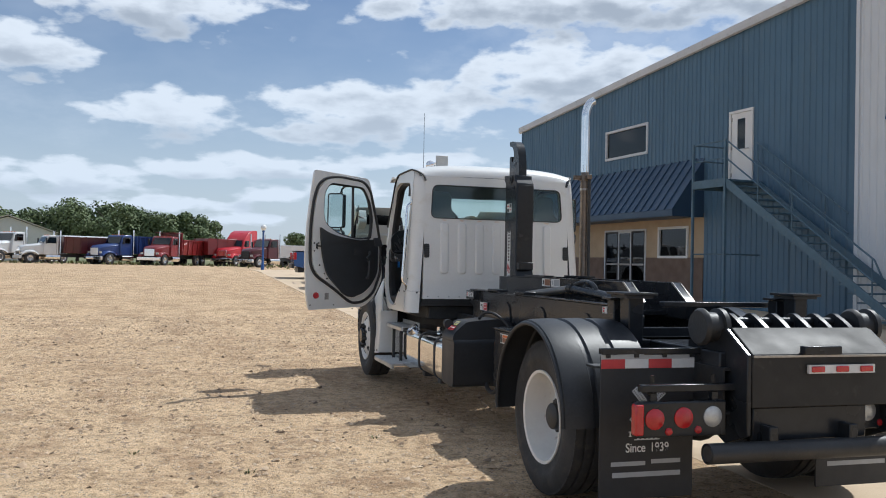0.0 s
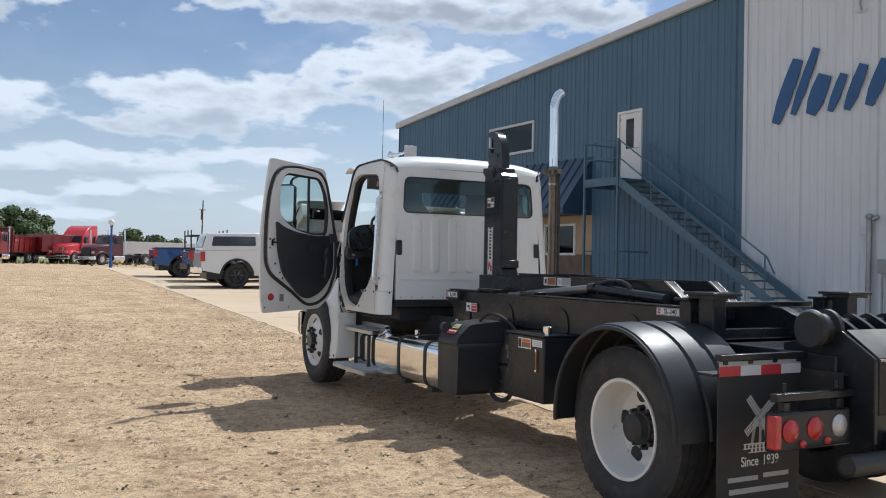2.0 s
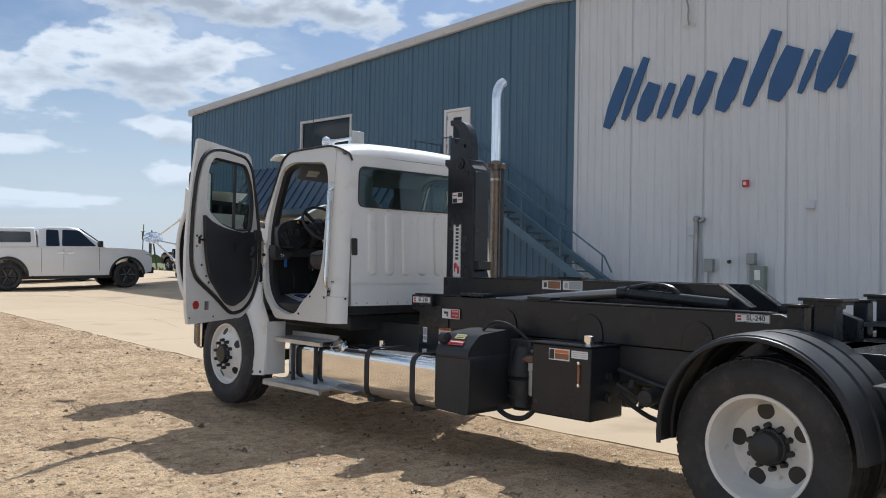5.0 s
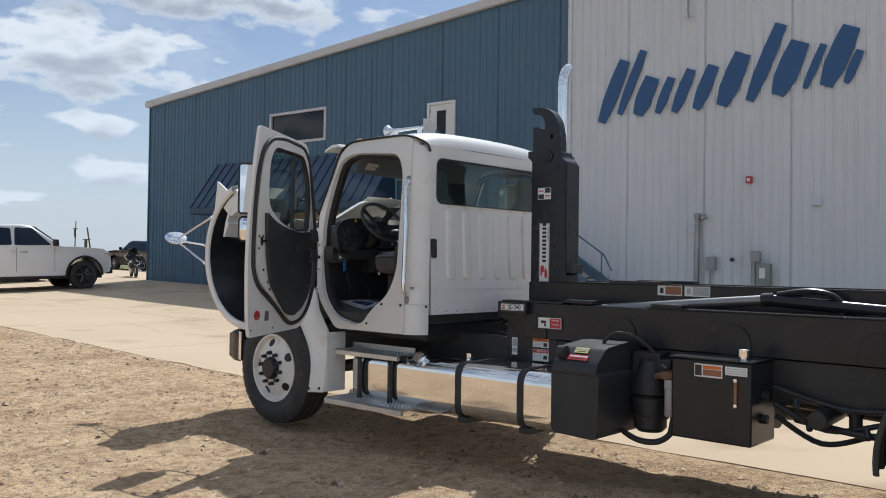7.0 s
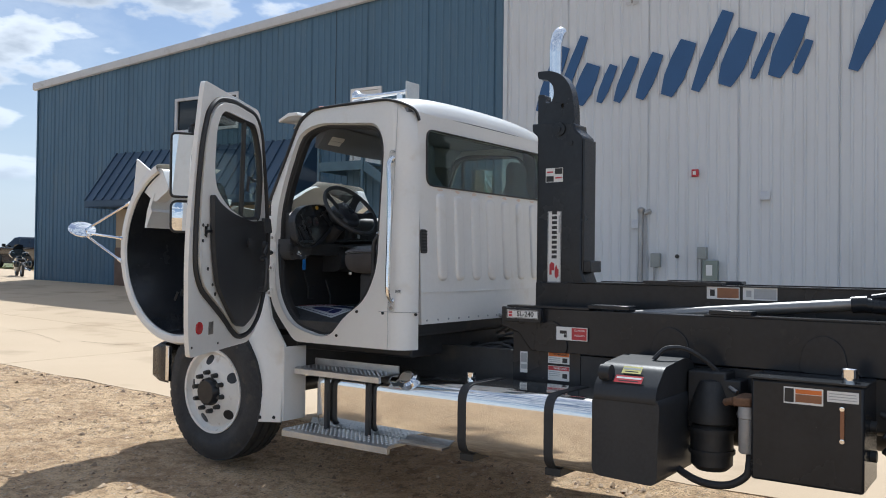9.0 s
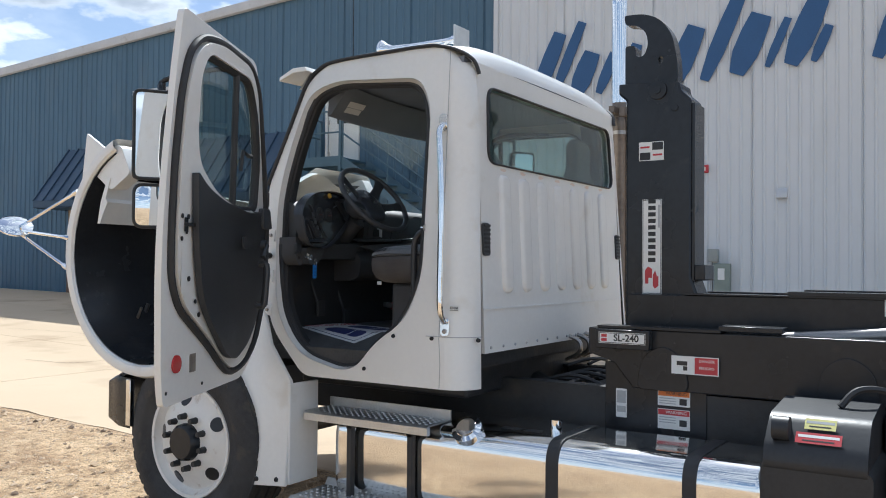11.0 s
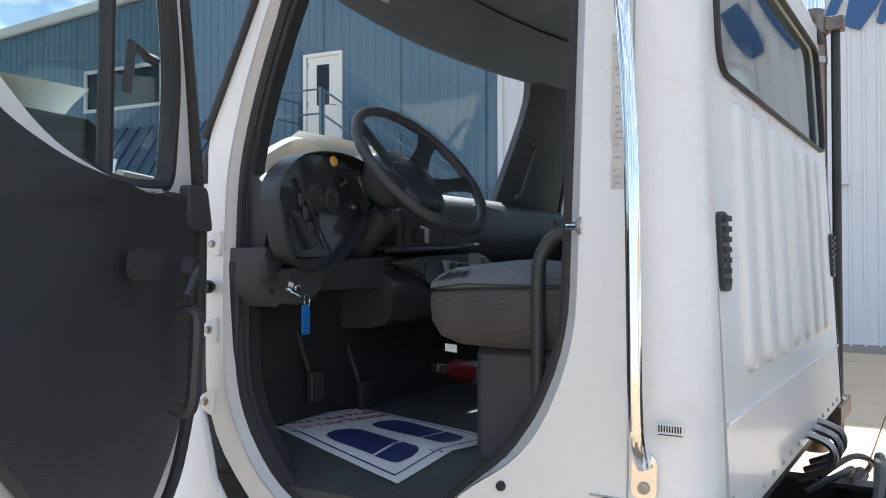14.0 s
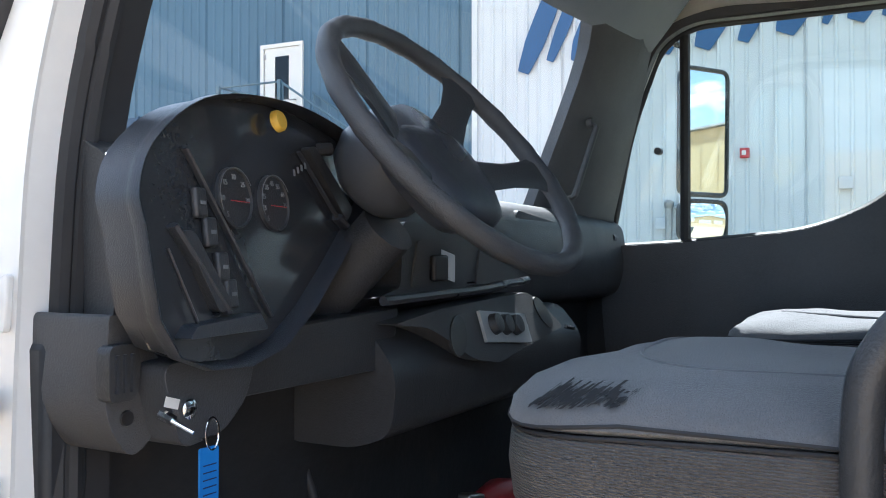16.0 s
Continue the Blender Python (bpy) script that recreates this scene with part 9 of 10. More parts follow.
def pickup(m, paint, name_label, topper=False, rack=False, rim=ALLOY, wb=3.52, suv=False):
    t = thing("suv" if suv else "pickup_truck", m, name_label, "car" if suv else "pickup")
    r = 0.42
    xf, xr = wb / 2, -wb / 2
    nose, tail_x = xf + 0.82, xr - 1.18
    # lower body, with wheel openings cut into its outline
    out = [(tail_x, 0.62), (tail_x + 0.02, 1.22), (tail_x + 0.1, 1.28), (xf - 1.05, 1.30), (xf - 0.2, 1.28), (nose - 0.25, 1.22), (nose - 0.03, 1.08), (nose, 0.85), (nose - 0.02, 0.52), (xf + 0.58, 0.45)]
    def arch(cx):
        return [(cx + 0.52 * math.cos(a), 0.42 + 0.54 * math.sin(a)) for a in (math.pi * k / 10 for k in range(11)) if 0.42 + 0.54 * math.sin(a) > 0.44]
    out += arch(xf) + [(xf - 0.58, 0.42), (xr + 0.58, 0.42)] + arch(xr) + [(xr - 0.6, 0.50)]
    W = 1.0
    bm = prism(B(), out, lambda u, v: (u, -W + 0.05 * max(0, v - 0.9) + 0.05 * max(0.0, (abs(u) - wb / 2 - 0.4)), v), (0, 2 * W, 0))
    part("body", bm, paint, t, bevel=0.04)
    # cabin
    c0 = xr + 0.85 if not suv else tail_x + 0.05
    prof = [(c0, 1.27), (c0 + (0.05 if not suv else 0.25), 1.86), (c0 + 0.3, 1.93), (xf - 1.75, 1.94), (xf - 1.45, 1.89), (xf - 0.62, 1.29)]
    bm = B()
    k = len(prof)
    left = [bm.verts.new((u, -0.94 + 0.30 * (v - 1.27), v)) for u, v in prof]
    right = [bm.verts.new((u, 0.94 - 0.30 * (v - 1.27), v)) for u, v in prof]
    bm.faces.new(left)
    bm.faces.new(right[::-1])
    for i in range(k):
        j = (i + 1) % k
        bm.faces.new((left[i], right[i], right[j], left[j]))
    cabin = part("cabin", bm, paint, t, bevel=0.05)
    # side windows
    for sgn in (-1, 1):
        span = [(c0 + 0.22, xf - 2.05), (xf - 1.98, xf - 0.95)] if not suv else [(c0 + 0.30, c0 + 1.0), (c0 + 1.06, xf - 2.05), (xf - 1.98, xf - 0.95)]
        for i, (a, b) in enumerate(span):
            top_b = b if i < len(span) - 1 else b - 0.50
            pts = [(a, 1.33), (b, 1.33), (top_b, 1.82), (a + 0.05, 1.84)]
            bm = prism(B(), rounded(pts, 0.05, 3), lambda u, v: (u, sgn * (0.952 - 0.30 * (v - 1.27)), v), (0, -sgn * 0.01, 0))
            part("side_window", bm, GLASS_CAR, cabin)
    bm = B()
    bm.faces.new([bm.verts.new(p) for p in ((xf - 0.70, -0.84, 1.345), (xf - 0.70, 0.84, 1.345), (xf - 1.38, 0.70, 1.86), (xf - 1.38, -0.70, 1.86))])
    bmesh.ops.translate(bm, verts=bm.verts, vec=(0.035, 0, 0.02))
    part("windscreen", bm, GLASS_CAR, cabin)
    if not suv:
        bm = B()
        bm.faces.new([bm.verts.new(p) for p in ((c0 - 0.01, -0.72, 1.38), (c0 + 0.03, -0.62, 1.80), (c0 + 0.03, 0.62, 1.80), (c0 - 0.01, 0.72, 1.38))])
        part("rear_window", bm, GLASS_CAR, cabin)
    # topper
    if topper:
        bm = B()
        prof2 = [(tail_x + 0.03, 1.28), (tail_x + 0.22, 1.88), (c0 - 0.05, 1.90), (c0 - 0.02, 1.28)]
        l2 = [bm.verts.new((u, -0.95 + 0.22 * (v - 1.27), v)) for u, v in prof2]
        r2 = [bm.verts.new((u, 0.95 - 0.22 * (v - 1.27), v)) for u, v in prof2]
        bm.faces.new(l2)
        bm.faces.new(r2[::-1])
        for i in range(4):
            j = (i + 1) % 4
            bm.faces.new((l2[i], r2[i], r2[j], l2[j]))
        tp = part("bed_topper", bm, paint, t, "", bevel=0.05)
        for sgn in (-1, 1):
            pts = rounded([(tail_x + 0.35, 1.44), (c0 - 0.20, 1.44), (c0 - 0.20, 1.76), (tail_x + 0.42, 1.76)], 0.05, 3)
            part("topper_window", prism(B(), pts, lambda u, v: (u, sgn * (0.962 - 0.22 * (v - 1.27)), v), (0, -sgn * 0.01, 0)), GLASS_CAR, tp)
        bm = B()
        bm.faces.new([bm.verts.new(p) for p in ((tail_x + 0.06, -0.78, 1.40), (tail_x + 0.19, -0.70, 1.80), (tail_x + 0.19, 0.70, 1.80), (tail_x + 0.06, 0.78, 1.40))])
        bmesh.ops.translate(bm, verts=bm.verts, vec=(-0.015, 0, 0))
        part("topper_rear_window", bm, GLASS_CAR, tp)
    elif not suv:
        part("bed_cover", boxed(tail_x + 0.08, c0 - 0.03, -0.86, 0.86, 1.285, 1.33), LABEL_K, t, bevel=0.01)
    for sgn in (-1, 1):
        part("tail_lamp", boxed(tail_x - 0.015, tail_x + 0.13, min(sgn * 0.87, sgn * 0.99), max(sgn * 0.87, sgn * 0.99), 0.92, 1.25), RED, t, "red tail lamp", bevel=0.02)
        part("head_lamp", boxed(nose - 0.22, nose - 0.005, min(sgn * 0.70, sgn * 0.975), max(sgn * 0.70, sgn * 0.975), 0.90, 1.10), CLEAR_LENS, t, "clear head lamp", bevel=0.02)
        bm = boxed(xf - 0.95, xf - 0.82, min(sgn * 1.0, sgn * 1.20), max(sgn * 1.0, sgn * 1.20), 1.30, 1.50)
        part("door_mirror", bm, LABEL_K, t, bevel=0.03)
        for dx in ((c0 + 0.55, xf - 1.85) if not suv else (c0 + 1.3, xf - 1.85)):
            part("door_handle", boxed(dx, dx + 0.20, sgn * 1.0 - 0.012, sgn * 1.0 + 0.012, 1.10, 1.14), CHROME if not suv else LABEL_K, t)
        for dx in ((c0 + 0.08, xf - 1.95, xf - 0.88) if not suv else (c0 + 1.03, xf - 1.95, xf - 0.88)):
            part("door_gap", boxed(dx - 0.004, dx + 0.004, sgn * 1.002 - 0.003, sgn * 1.002 + 0.003, 0.55, 1.26), LABEL_K, t)
        part("running_board", boxed(xr + 0.7, xf - 0.7, sgn * 0.95 - 0.06, sgn * 0.95 + 0.06, 0.36, 0.42), LABEL_K, t)
        for cx in (xf, xr):
            bm = B()
            pts = [(cx + 0.545 * math.cos(a), sgn * 1.0, 0.42 + 0.565 * math.sin(a)) for a in (math.pi * k / 14 for k in range(15))]
            sweep(bm, pts, 0.035, 6)
            part("wheel_trim", bm, LABEL_K, t)
            car_wheel(t, cx, sgn * 0.97, r, rim, sgn)
    bm = boxed(tail_x - 0.10, tail_x + 0.04, -0.98, 0.98, 0.52, 0.74)
    part("rear_bumper", bm, CHROME if topper else LABEL_K, t, bevel=0.03)
    part("grille", boxed(nose - 0.05, nose + 0.03, -0.62, 0.62, 0.74, 1.10), LABEL_K, t, bevel=0.02)
    part("front_bumper", boxed(nose - 0.12, nose + 0.06, -0.98, 0.98, 0.45, 0.66), LABEL_K, t, bevel=0.03)
    part("underbody", boxed(tail_x + 0.2, nose - 0.2, -0.78, 0.78, 0.32, 0.56), LABEL_K, t)
    if rack:
        bm = B()
        for xx in (tail_x + 0.1, tail_x + 1.5):
            for sgn in (-1, 1):
                rod(bm, (xx, sgn * 0.85, 1.28), (xx, sgn * 0.80, 1.86), 0.03, seg=8)
            rod(bm, (xx, -0.88, 1.86), (xx, 0.88, 1.86), 0.03, seg=8)
            for yy in (-0.85, 0.0, 0.85):
                rod(bm, (xx, yy, 1.86), (xx, yy, 2.08), 0.025, seg=6)
        rod(bm, (tail_x + 0.1, -0.8, 1.86), (tail_x + 1.5, -0.8, 1.86), 0.03, seg=8)
        rod(bm, (tail_x + 0.1, 0.8, 1.86), (tail_x + 1.5, 0.8, 1.86), 0.03, seg=8)
        part("ladder_rack", bm, LABEL_K, t)
    return t


def park(x, y, turn):
    return pose(x, y, ground_z(x, y) + 0.014, 0, -1.3, turn)


pickup(park(4.655, 21.1, -3) @ Matrix.Scale(1.04, 4), CAR_WHITE, "white crew cab pickup with a bed topper", topper=True)
pickup(park(4.2, 29.6, -2), CAR_BLUE, "blue crew cab pickup with covered bed", rim=ALLOY)
pickup(park(4.9, 25.4, -2), CAR_GREY, "dark grey pickup with a ladder rack", rack=True)
pickup(park(18.8, 39.4, 95) @ Matrix.Scale(0.88, 4), CAR_BLACK, "black sport utility vehicle", rim=BRIGHT_ALLOY, suv=True, wb=2.95)

# motorcycle at the corner
moto = thing("motorcycle", pose(10.9, 25.3, ground_z(10.9, 25.3) + 0.016, 0, 0, 70) @ Matrix.Scale(0.80, 4), "dark touring motorcycle on its stand", "motorcycle")
for x in (-0.75, 0.75):
    w = part("wheel", lathe(B(), (x, -0.06, 0.32), (0, 1, 0), [(0.02, 0.20), (0.0, 0.25), (0.01, 0.31), (0.06, 0.325), (0.11, 0.31), (0.12, 0.25), (0.10, 0.20)], 28, closed=True), RUBBER, moto)
    part("rim", lathe(B(), (x, -0.04, 0.32), (0, 1, 0), [(0, 0.205), (0.08, 0.205), (0.06, 0.17), (0.05, 0.05), (0.06, 0), ], 24), BRIGHT_ALLOY, w)
part("engine", boxed(-0.3, 0.28, -0.17, 0.17, 0.22, 0.62), STEEL, moto, bevel=0.06)
part("fuel_tank", loft(B(), [[(x, w * math.cos(a), 0.82 + h * math.sin(a)) for a in (2 * math.pi * k / 12 for k in range(12))] for x, w, h in ((-0.1, 0.10, 0.08), (0.05, 0.16, 0.13), (0.28, 0.16, 0.13), (0.42, 0.06, 0.06))]), CAR_BLACK, moto)
part("saddle", boxed(-0.72, -0.08, -0.16, 0.16, 0.66, 0.80), LABEL_K, moto, bevel=0.06)
part("saddlebag", boxed(-1.0, -0.5, 0.16, 0.36, 0.42, 0.70), CAR_BLACK, moto, bevel=0.06)
part("saddlebag", boxed(-1.0, -0.5, -0.36, -0.16, 0.42, 0.70), CAR_BLACK, moto, bevel=0.06)
part("fairing", loft(B(), [[(0.52 + dx, w * math.cos(a), 1.0 + h * math.sin(a)) for a in (2 * math.pi * k / 12 for k in range(12))] for dx, w, h in ((-0.1, 0.34, 0.24), (0.06, 0.38, 0.22), (0.22, 0.20, 0.14))]), CAR_BLACK, moto)
part("windshield", surf(B(), [[(0.48, -0.22, 1.18), (0.52, 0.0, 1.2), (0.48, 0.22, 1.18)], [(0.36, -0.18, 1.42), (0.40, 0.0, 1.45), (0.36, 0.18, 1.42)]]), GLASS_CAR, moto)
bm = B()
for s in (-1, 1):
    rod(bm, (0.75, s * 0.10, 0.32), (0.50, s * 0.11, 0.95), 0.028, seg=8)
part("fork", bm, CHROME, moto)
bm = B()
for s in (-1, 1):
    sweep(bm, [(0.45, s * 0.10, 1.02), (0.38, s * 0.32, 1.10), (0.22, s * 0.40, 1.06)], 0.015, 8)
part("handlebar", bm, CHROME, moto)
bm = B()
sweep(bm, [(-0.05, -0.22, 0.36), (-0.5, -0.24, 0.30), (-1.05, -0.26, 0.30)], 0.045, 10)
part("exhaust", bm, CHROME, moto)

# lamp post with a globe
lx, ly = 1.1, 45.1
lamp = thing("lamp_post", pose(lx, ly, ground_z(lx, ly)), "blue lamp post with a white globe", "lamp post")
part("post", lathe(B(), (0, 0, -0.05), (0, 0, 1), [(0, 0.11), (0.35, 0.10), (0.4, 0.075), (2.5, 0.06), (2.55, 0.09), (2.6, 0.09), (2.6, 0)], 14), mat("post_blue", (0.03, 0.10, 0.33), 0.45, 0, 0.1, 30, 3), lamp)
part("globe", lathe(B(), (0, 0, 2.56), (0, 0, 1), [(0, 0.06)] + [(0.19 - 0.19 * math.cos(math.pi * k / 12), max(0.001, 0.19 * math.sin(math.pi * k / 12))) for k in range(2, 12)] + [(0.38, 0)], 18), mat("globe_white", (0.82, 0.82, 0.80), 0.3, 0, 0.02, 20, 2), lamp)

# ---- row of trucks at the far side of the yard ----
HEAVY = {"red": mat("heavy_red", (0.22, 0.020, 0.022), 0.35, 0, 0.08, 20, 1, 0, 1, 0.4), "dark_red": mat("heavy_dark_red", (0.095, 0.016, 0.020), 0.35, 0, 0.08, 20, 1, 0, 1, 0.4),
         "blue": mat("heavy_blue", (0.03, 0.06, 0.20), 0.35, 0, 0.08, 20, 1, 0, 1, 0.4), "white": mat("heavy_white", (0.70, 0.70, 0.69), 0.35, 0, 0.05, 20, 1, 0, 1, 0.3),
         "bright_red": mat("heavy_bright_red", (0.55, 0.02, 0.03), 0.3, 0, 0.05, 20, 1, 0, 1, 0.5), "black": LABEL_K}


def far_wheel(parent, x, y, r=0.5, rim=BRIGHT_ALLOY):
    s = 1 if y > 0 else -1
    w = part("wheel", lathe(B(), (x, y, r), (0, s, 0), [(-0.28, r * 0.6), (-0.28, r), (0.0, r), (0.02, r * 0.9), (0.0, r * 0.58)], 20), RUBBER, parent)
    part("rim", lathe(B(), (x, y, r), (0, s, 0), [(0.0, r * 0.58), (0.01, r * 0.55), (-0.04, r * 0.5), (-0.05, r * 0.2), (0.02, r * 0.15), (0.02, 0)], 18), rim, w)


def heavy(m, paint, lab, kind, box_paint=None, scale=1.0, sleeper=False, tarp=False):
    """A truck that faces -x: conventional hood, cab, and a body of its kind."""
    t = thing("truck", m @ Matrix.Scale(scale, 4), lab, "truck", "trucks in the row")
    P = HEAVY[paint]
    part("frame", boxed(-2.6, 5.2, -0.42, 0.42, 0.62, 0.92), LABEL_K, t)
    hood = B()
    loft(hood, [[(x, -w, z0), (x, -w, z1 - 0.15), (x, -w + 0.2, z1), (x, w - 0.2, z1), (x, w, z1 - 0.15), (x, w, z0)] for x, w, z0, z1 in ((-2.75, 0.62, 0.85, 1.55), (-2.5, 0.80, 0.80, 1.72), (-1.3, 0.88, 0.85, 1.88), (-0.75, 0.92, 0.85, 1.95))])
    part("hood", hood, P, t, bevel=0.04)
    part("grille", boxed(-2.82, -2.74, -0.50, 0.50, 0.85, 1.50), CHROME if paint != "dark_red" else LABEL_K, t, bevel=0.02)
    part("bumper", boxed(-3.0, -2.78, -1.15, 1.15, 0.45, 0.75), CHROME if paint != "white" else HEAVY["white"], t, bevel=0.03)
    for s in (-1, 1):
        bm = B()
        loft(bm, [[(x, s * 0.75, z), (x, s * 1.12, z - 0.08), (x, s * 1.16, z - 0.22), (x, s * 0.75, z - 0.22)] for x, z in ((-2.75, 0.98), (-2.45, 1.20), (-2.0, 1.30), (-1.55, 1.22), (-1.25, 1.0))])
        part("fender", bm, P, t, bevel=0.02)
        part("head_lamp", boxed(-2.79, -2.70, min(s * 0.62, s * 0.90), max(s * 0.62, s * 0.90), 1.0, 1.18), CLEAR_LENS, t, bevel=0.02)
        far_wheel(t, -2.0, s * 1.12)
        part("step_tank", rod(B(), (-0.6, s * 0.85, 0.62), (0.7, s * 0.85, 0.62), 0.28, seg=16), ALU, t)
        part("mirror", boxed(-0.72, -0.60, min(s * 1.25, s * 1.42), max(s * 1.25, s * 1.42), 1.9, 2.45), LABEL_K, t, bevel=0.02)
        part("exhaust_pipe", rod(B(), (0.72, s * 1.0, 0.9), (0.72, s * 1.0, 3.2), 0.07, seg=12), CHROME, t)
    ce = 0.55 if not sleeper else 2.0
    cabb = B()
    prof = [(-0.85, 0.85), (-0.78, 1.92), (-0.45, 2.62), (-0.25, 2.72), (ce, 2.72), (ce, 0.85)]
    if sleeper:
        prof = [(-0.85, 0.85), (-0.78, 1.92), (-0.45, 2.62), (0.35, 3.30), (1.0, 3.55), (ce - 0.05, 3.60), (ce, 3.5), (ce, 0.85)]
    prism(cabb, prof, lambda u, v: (u, -1.05 + 0.06 * max(0, v - 1.9), v), (0, 2.1, 0))
    cabo = part("cab", cabb, P, t, bevel=0.06)
    bm = B()
    bm.faces.new([bm.verts.new(p) for p in ((-0.82, -0.90, 1.96), (-0.82, 0.90, 1.96), (-0.51, 0.84, 2.56), (-0.51, -0.84, 2.56))])
    bmesh.ops.translate(bm, verts=bm.verts, vec=(-0.02, 0, 0))
    part("windscreen", bm, GLASS_CAR, cabo)
    for s in (-1, 1):
        bm = prism(B(), [(-0.62, 1.95), (0.30, 1.95), (0.30, 2.52), (-0.36, 2.52)], lambda u, v: (u, s * 1.062 if s < 0 else s * 1.055, v), (0, s * 0.008, 0))
        part("side_window", bm, GLASS_CAR, cabo)
        part("door_line", boxed(0.36, 0.38, s * 1.055 - 0.004, s * 1.055 + 0.004, 0.95, 2.55), LABEL_K, cabo)
    for k in range(5):
        part("marker_lamp", boxed(-0.30, -0.22, -0.7 + 0.33 * k, -0.62 + 0.33 * k, 2.72, 2.77), AMBER, cabo)
    if kind in ("dump", "grain"):
        BP = HEAVY[box_paint or paint]
        h = 1.55 if kind == "grain" else 1.35
        ln = 5.0
        b0 = 1.05
        bm = B()
        loft(bm, [[(x, -1.08, 1.02), (x, 1.08, 1.02), (x, 1.2, 1.02 + h), (x, 1.12, 1.02 + h), (x, 1.02, 1.12), (x, -1.02, 1.12), (x, -1.12, 1.02 + h), (x, -1.2, 1.02 + h)] for x in (b0, b0 + ln)])
        bx = part("load_body", bm, BP, t, bevel=0.02)
        for s in (-1, 1):
            for k in range(8 if kind == "grain" else 6):
                xx = b0 + 0.2 + (ln - 0.4) * k / (7 if kind == "grain" else 5)
                bm = B()
                loft(bm, [[(xx - 0.05, s * (1.09 + 0.0), 1.0), (xx + 0.05, s * 1.09, 1.0), (xx + 0.05, s * 1.16, 1.0), (xx - 0.05, s * 1.16, 1.0)], [(xx - 0.05, s * 1.2, 1.0 + h), (xx + 0.05, s * 1.2, 1.0 + h), (xx + 0.05, s * 1.27, 1.0 + h), (xx - 0.05, s * 1.27, 1.0 + h)]])
                part("body_rib", bm, BP, bx)
            part("top_rail", boxed(b0, b0 + ln, s * 1.22 - 0.06, s * 1.22 + 0.06, 1.0 + h, 1.1 + h), BP, bx)
        part("headboard", boxed(b0 - 0.08, b0, -1.2, 1.2, 1.02, 1.75 + h if kind == "dump" else 1.1 + h), BP, bx, bevel=0.02)
        if kind == "dump":
            part("cab_guard", boxed(b0 - 0.95, b0, -1.15, 1.15, 1.68 + h, 1.74 + h), BP, bx, bevel=0.01)
        part("tailgate", boxed(b0 + ln - 0.06, b0 + ln, -1.12, 1.12, 1.0, 1.0 + h), BP, bx)
        if tarp:
            bm = B()
            loft(bm, [[(x, 1.30 * math.cos(a), 1.06 + h + 0.16 * math.sin(a)) for a in (math.pi * k / 8 for k in range(9))] for x in (b0 - 0.05, b0 + ln * 0.5, b0 + ln + 0.05)])
            part("tarp", bm, HEAVY["white"], bx, "white roll tarp")
        for xx in ((4.0, 5.2) if kind == "dump" else (4.4,)):
            for s in (-1, 1):
                far_wheel(t, xx, s * 1.15)
    else:
        for xx in (3.4, 4.7):
            for s in (-1, 1):
                far_wheel(t, xx, s * 1.15)
                bm = B()
                pts = [(xx + 0.62 * math.cos(a), s * 1.0, 0.5 + 0.62 * math.sin(a)) for a in (math.pi * k / 10 for k in range(1, 10))]
                sweep(bm, pts, 0.02, 6)
                part("fender_arc", bm, STEEL, t)
        part("fifth_wheel", boxed(3.5, 4.6, -0.5, 0.5, 0.95, 1.08), LABEL_K, t, bevel=0.02)
    return t


def trailer(m, material, lab, ln, h, z0=1.0):
    t = thing("trailer", m, lab, "trailer", "trailers in the row")
    b = part("body", boxed(0, ln, -1.25, 1.25, z0, z0 + h), material, t, bevel=0.03)
    n = int(ln / 1.0)
    for k in range(n + 1):
        for s in (-1, 1):
            part("post", boxed(k * ln / n - 0.04, k * ln / n + 0.04, s * 1.25 - 0.03, s * 1.25 + 0.03, z0, z0 + h), material, b)
    part("chassis", boxed(0.2, ln - 0.2, -0.5, 0.5, z0 - 0.3, z0), LABEL_K, t)
    for xx in (ln - 1.0, ln - 2.2):
        for s in (-1, 1):
            far_wheel(t, xx, s * 1.15, 0.48)
    for s in (-1, 1):
        part("landing_leg", boxed(2.0, 2.12, s * 0.6 - 0.06, s * 0.6 + 0.06, 0.02, z0 - 0.2), LABEL_K, t)
    return t


def far(x, y, turn=0.0):
    return pose(x, y, ground_z(x, y), 0, 0, turn)


heavy(far(-17.9, 68.0, 50), "white", "white conventional truck in the row", "tractor", scale=0.95)
heavy(far(-14.6, 65.5, 25), "white", "older white truck with a tarped dark red grain box", "grain", "dark_red", scale=0.85, tarp=True)
heavy(far(-9.2, 66.1, 45), "blue", "blue truck with a blue grain box", "grain", "blue", scale=0.92)
heavy(far(-5.5, 66.3, 62), "red", "red tandem axle dump truck", "dump", "red", scale=0.92)
trailer(far(-2.5, 70.3, 30), HEAVY["red"], "red pup dump trailer", 5.0, 1.5)
heavy(far(0.85, 71.2, 55), "bright_red", "bright red high roof sleeper tractor", "tractor", scale=0.95, sleeper=True)
heavy(far(2.95, 64.1, 40), "dark_red", "dark red day cab tractor", "tractor", scale=0.90)
trailer(far(4.6, 80.9, 5), mat("trailer_white", (0.82, 0.82, 0.82), 0.4, 0.0, 0.03, 20, 1), "plain white box trailer parked in the row", 14.0, 1.4, 0.8)
trailer(far(17.0, 86.0, 4), MATS["trailer_white"], "plain white box trailer parked in the row", 13.0, 1.4, 0.8)

# far sheds
SHED = mat("shed_white", (0.62, 0.61, 0.58), 0.6, 0, 0.06, 8, 0.5)


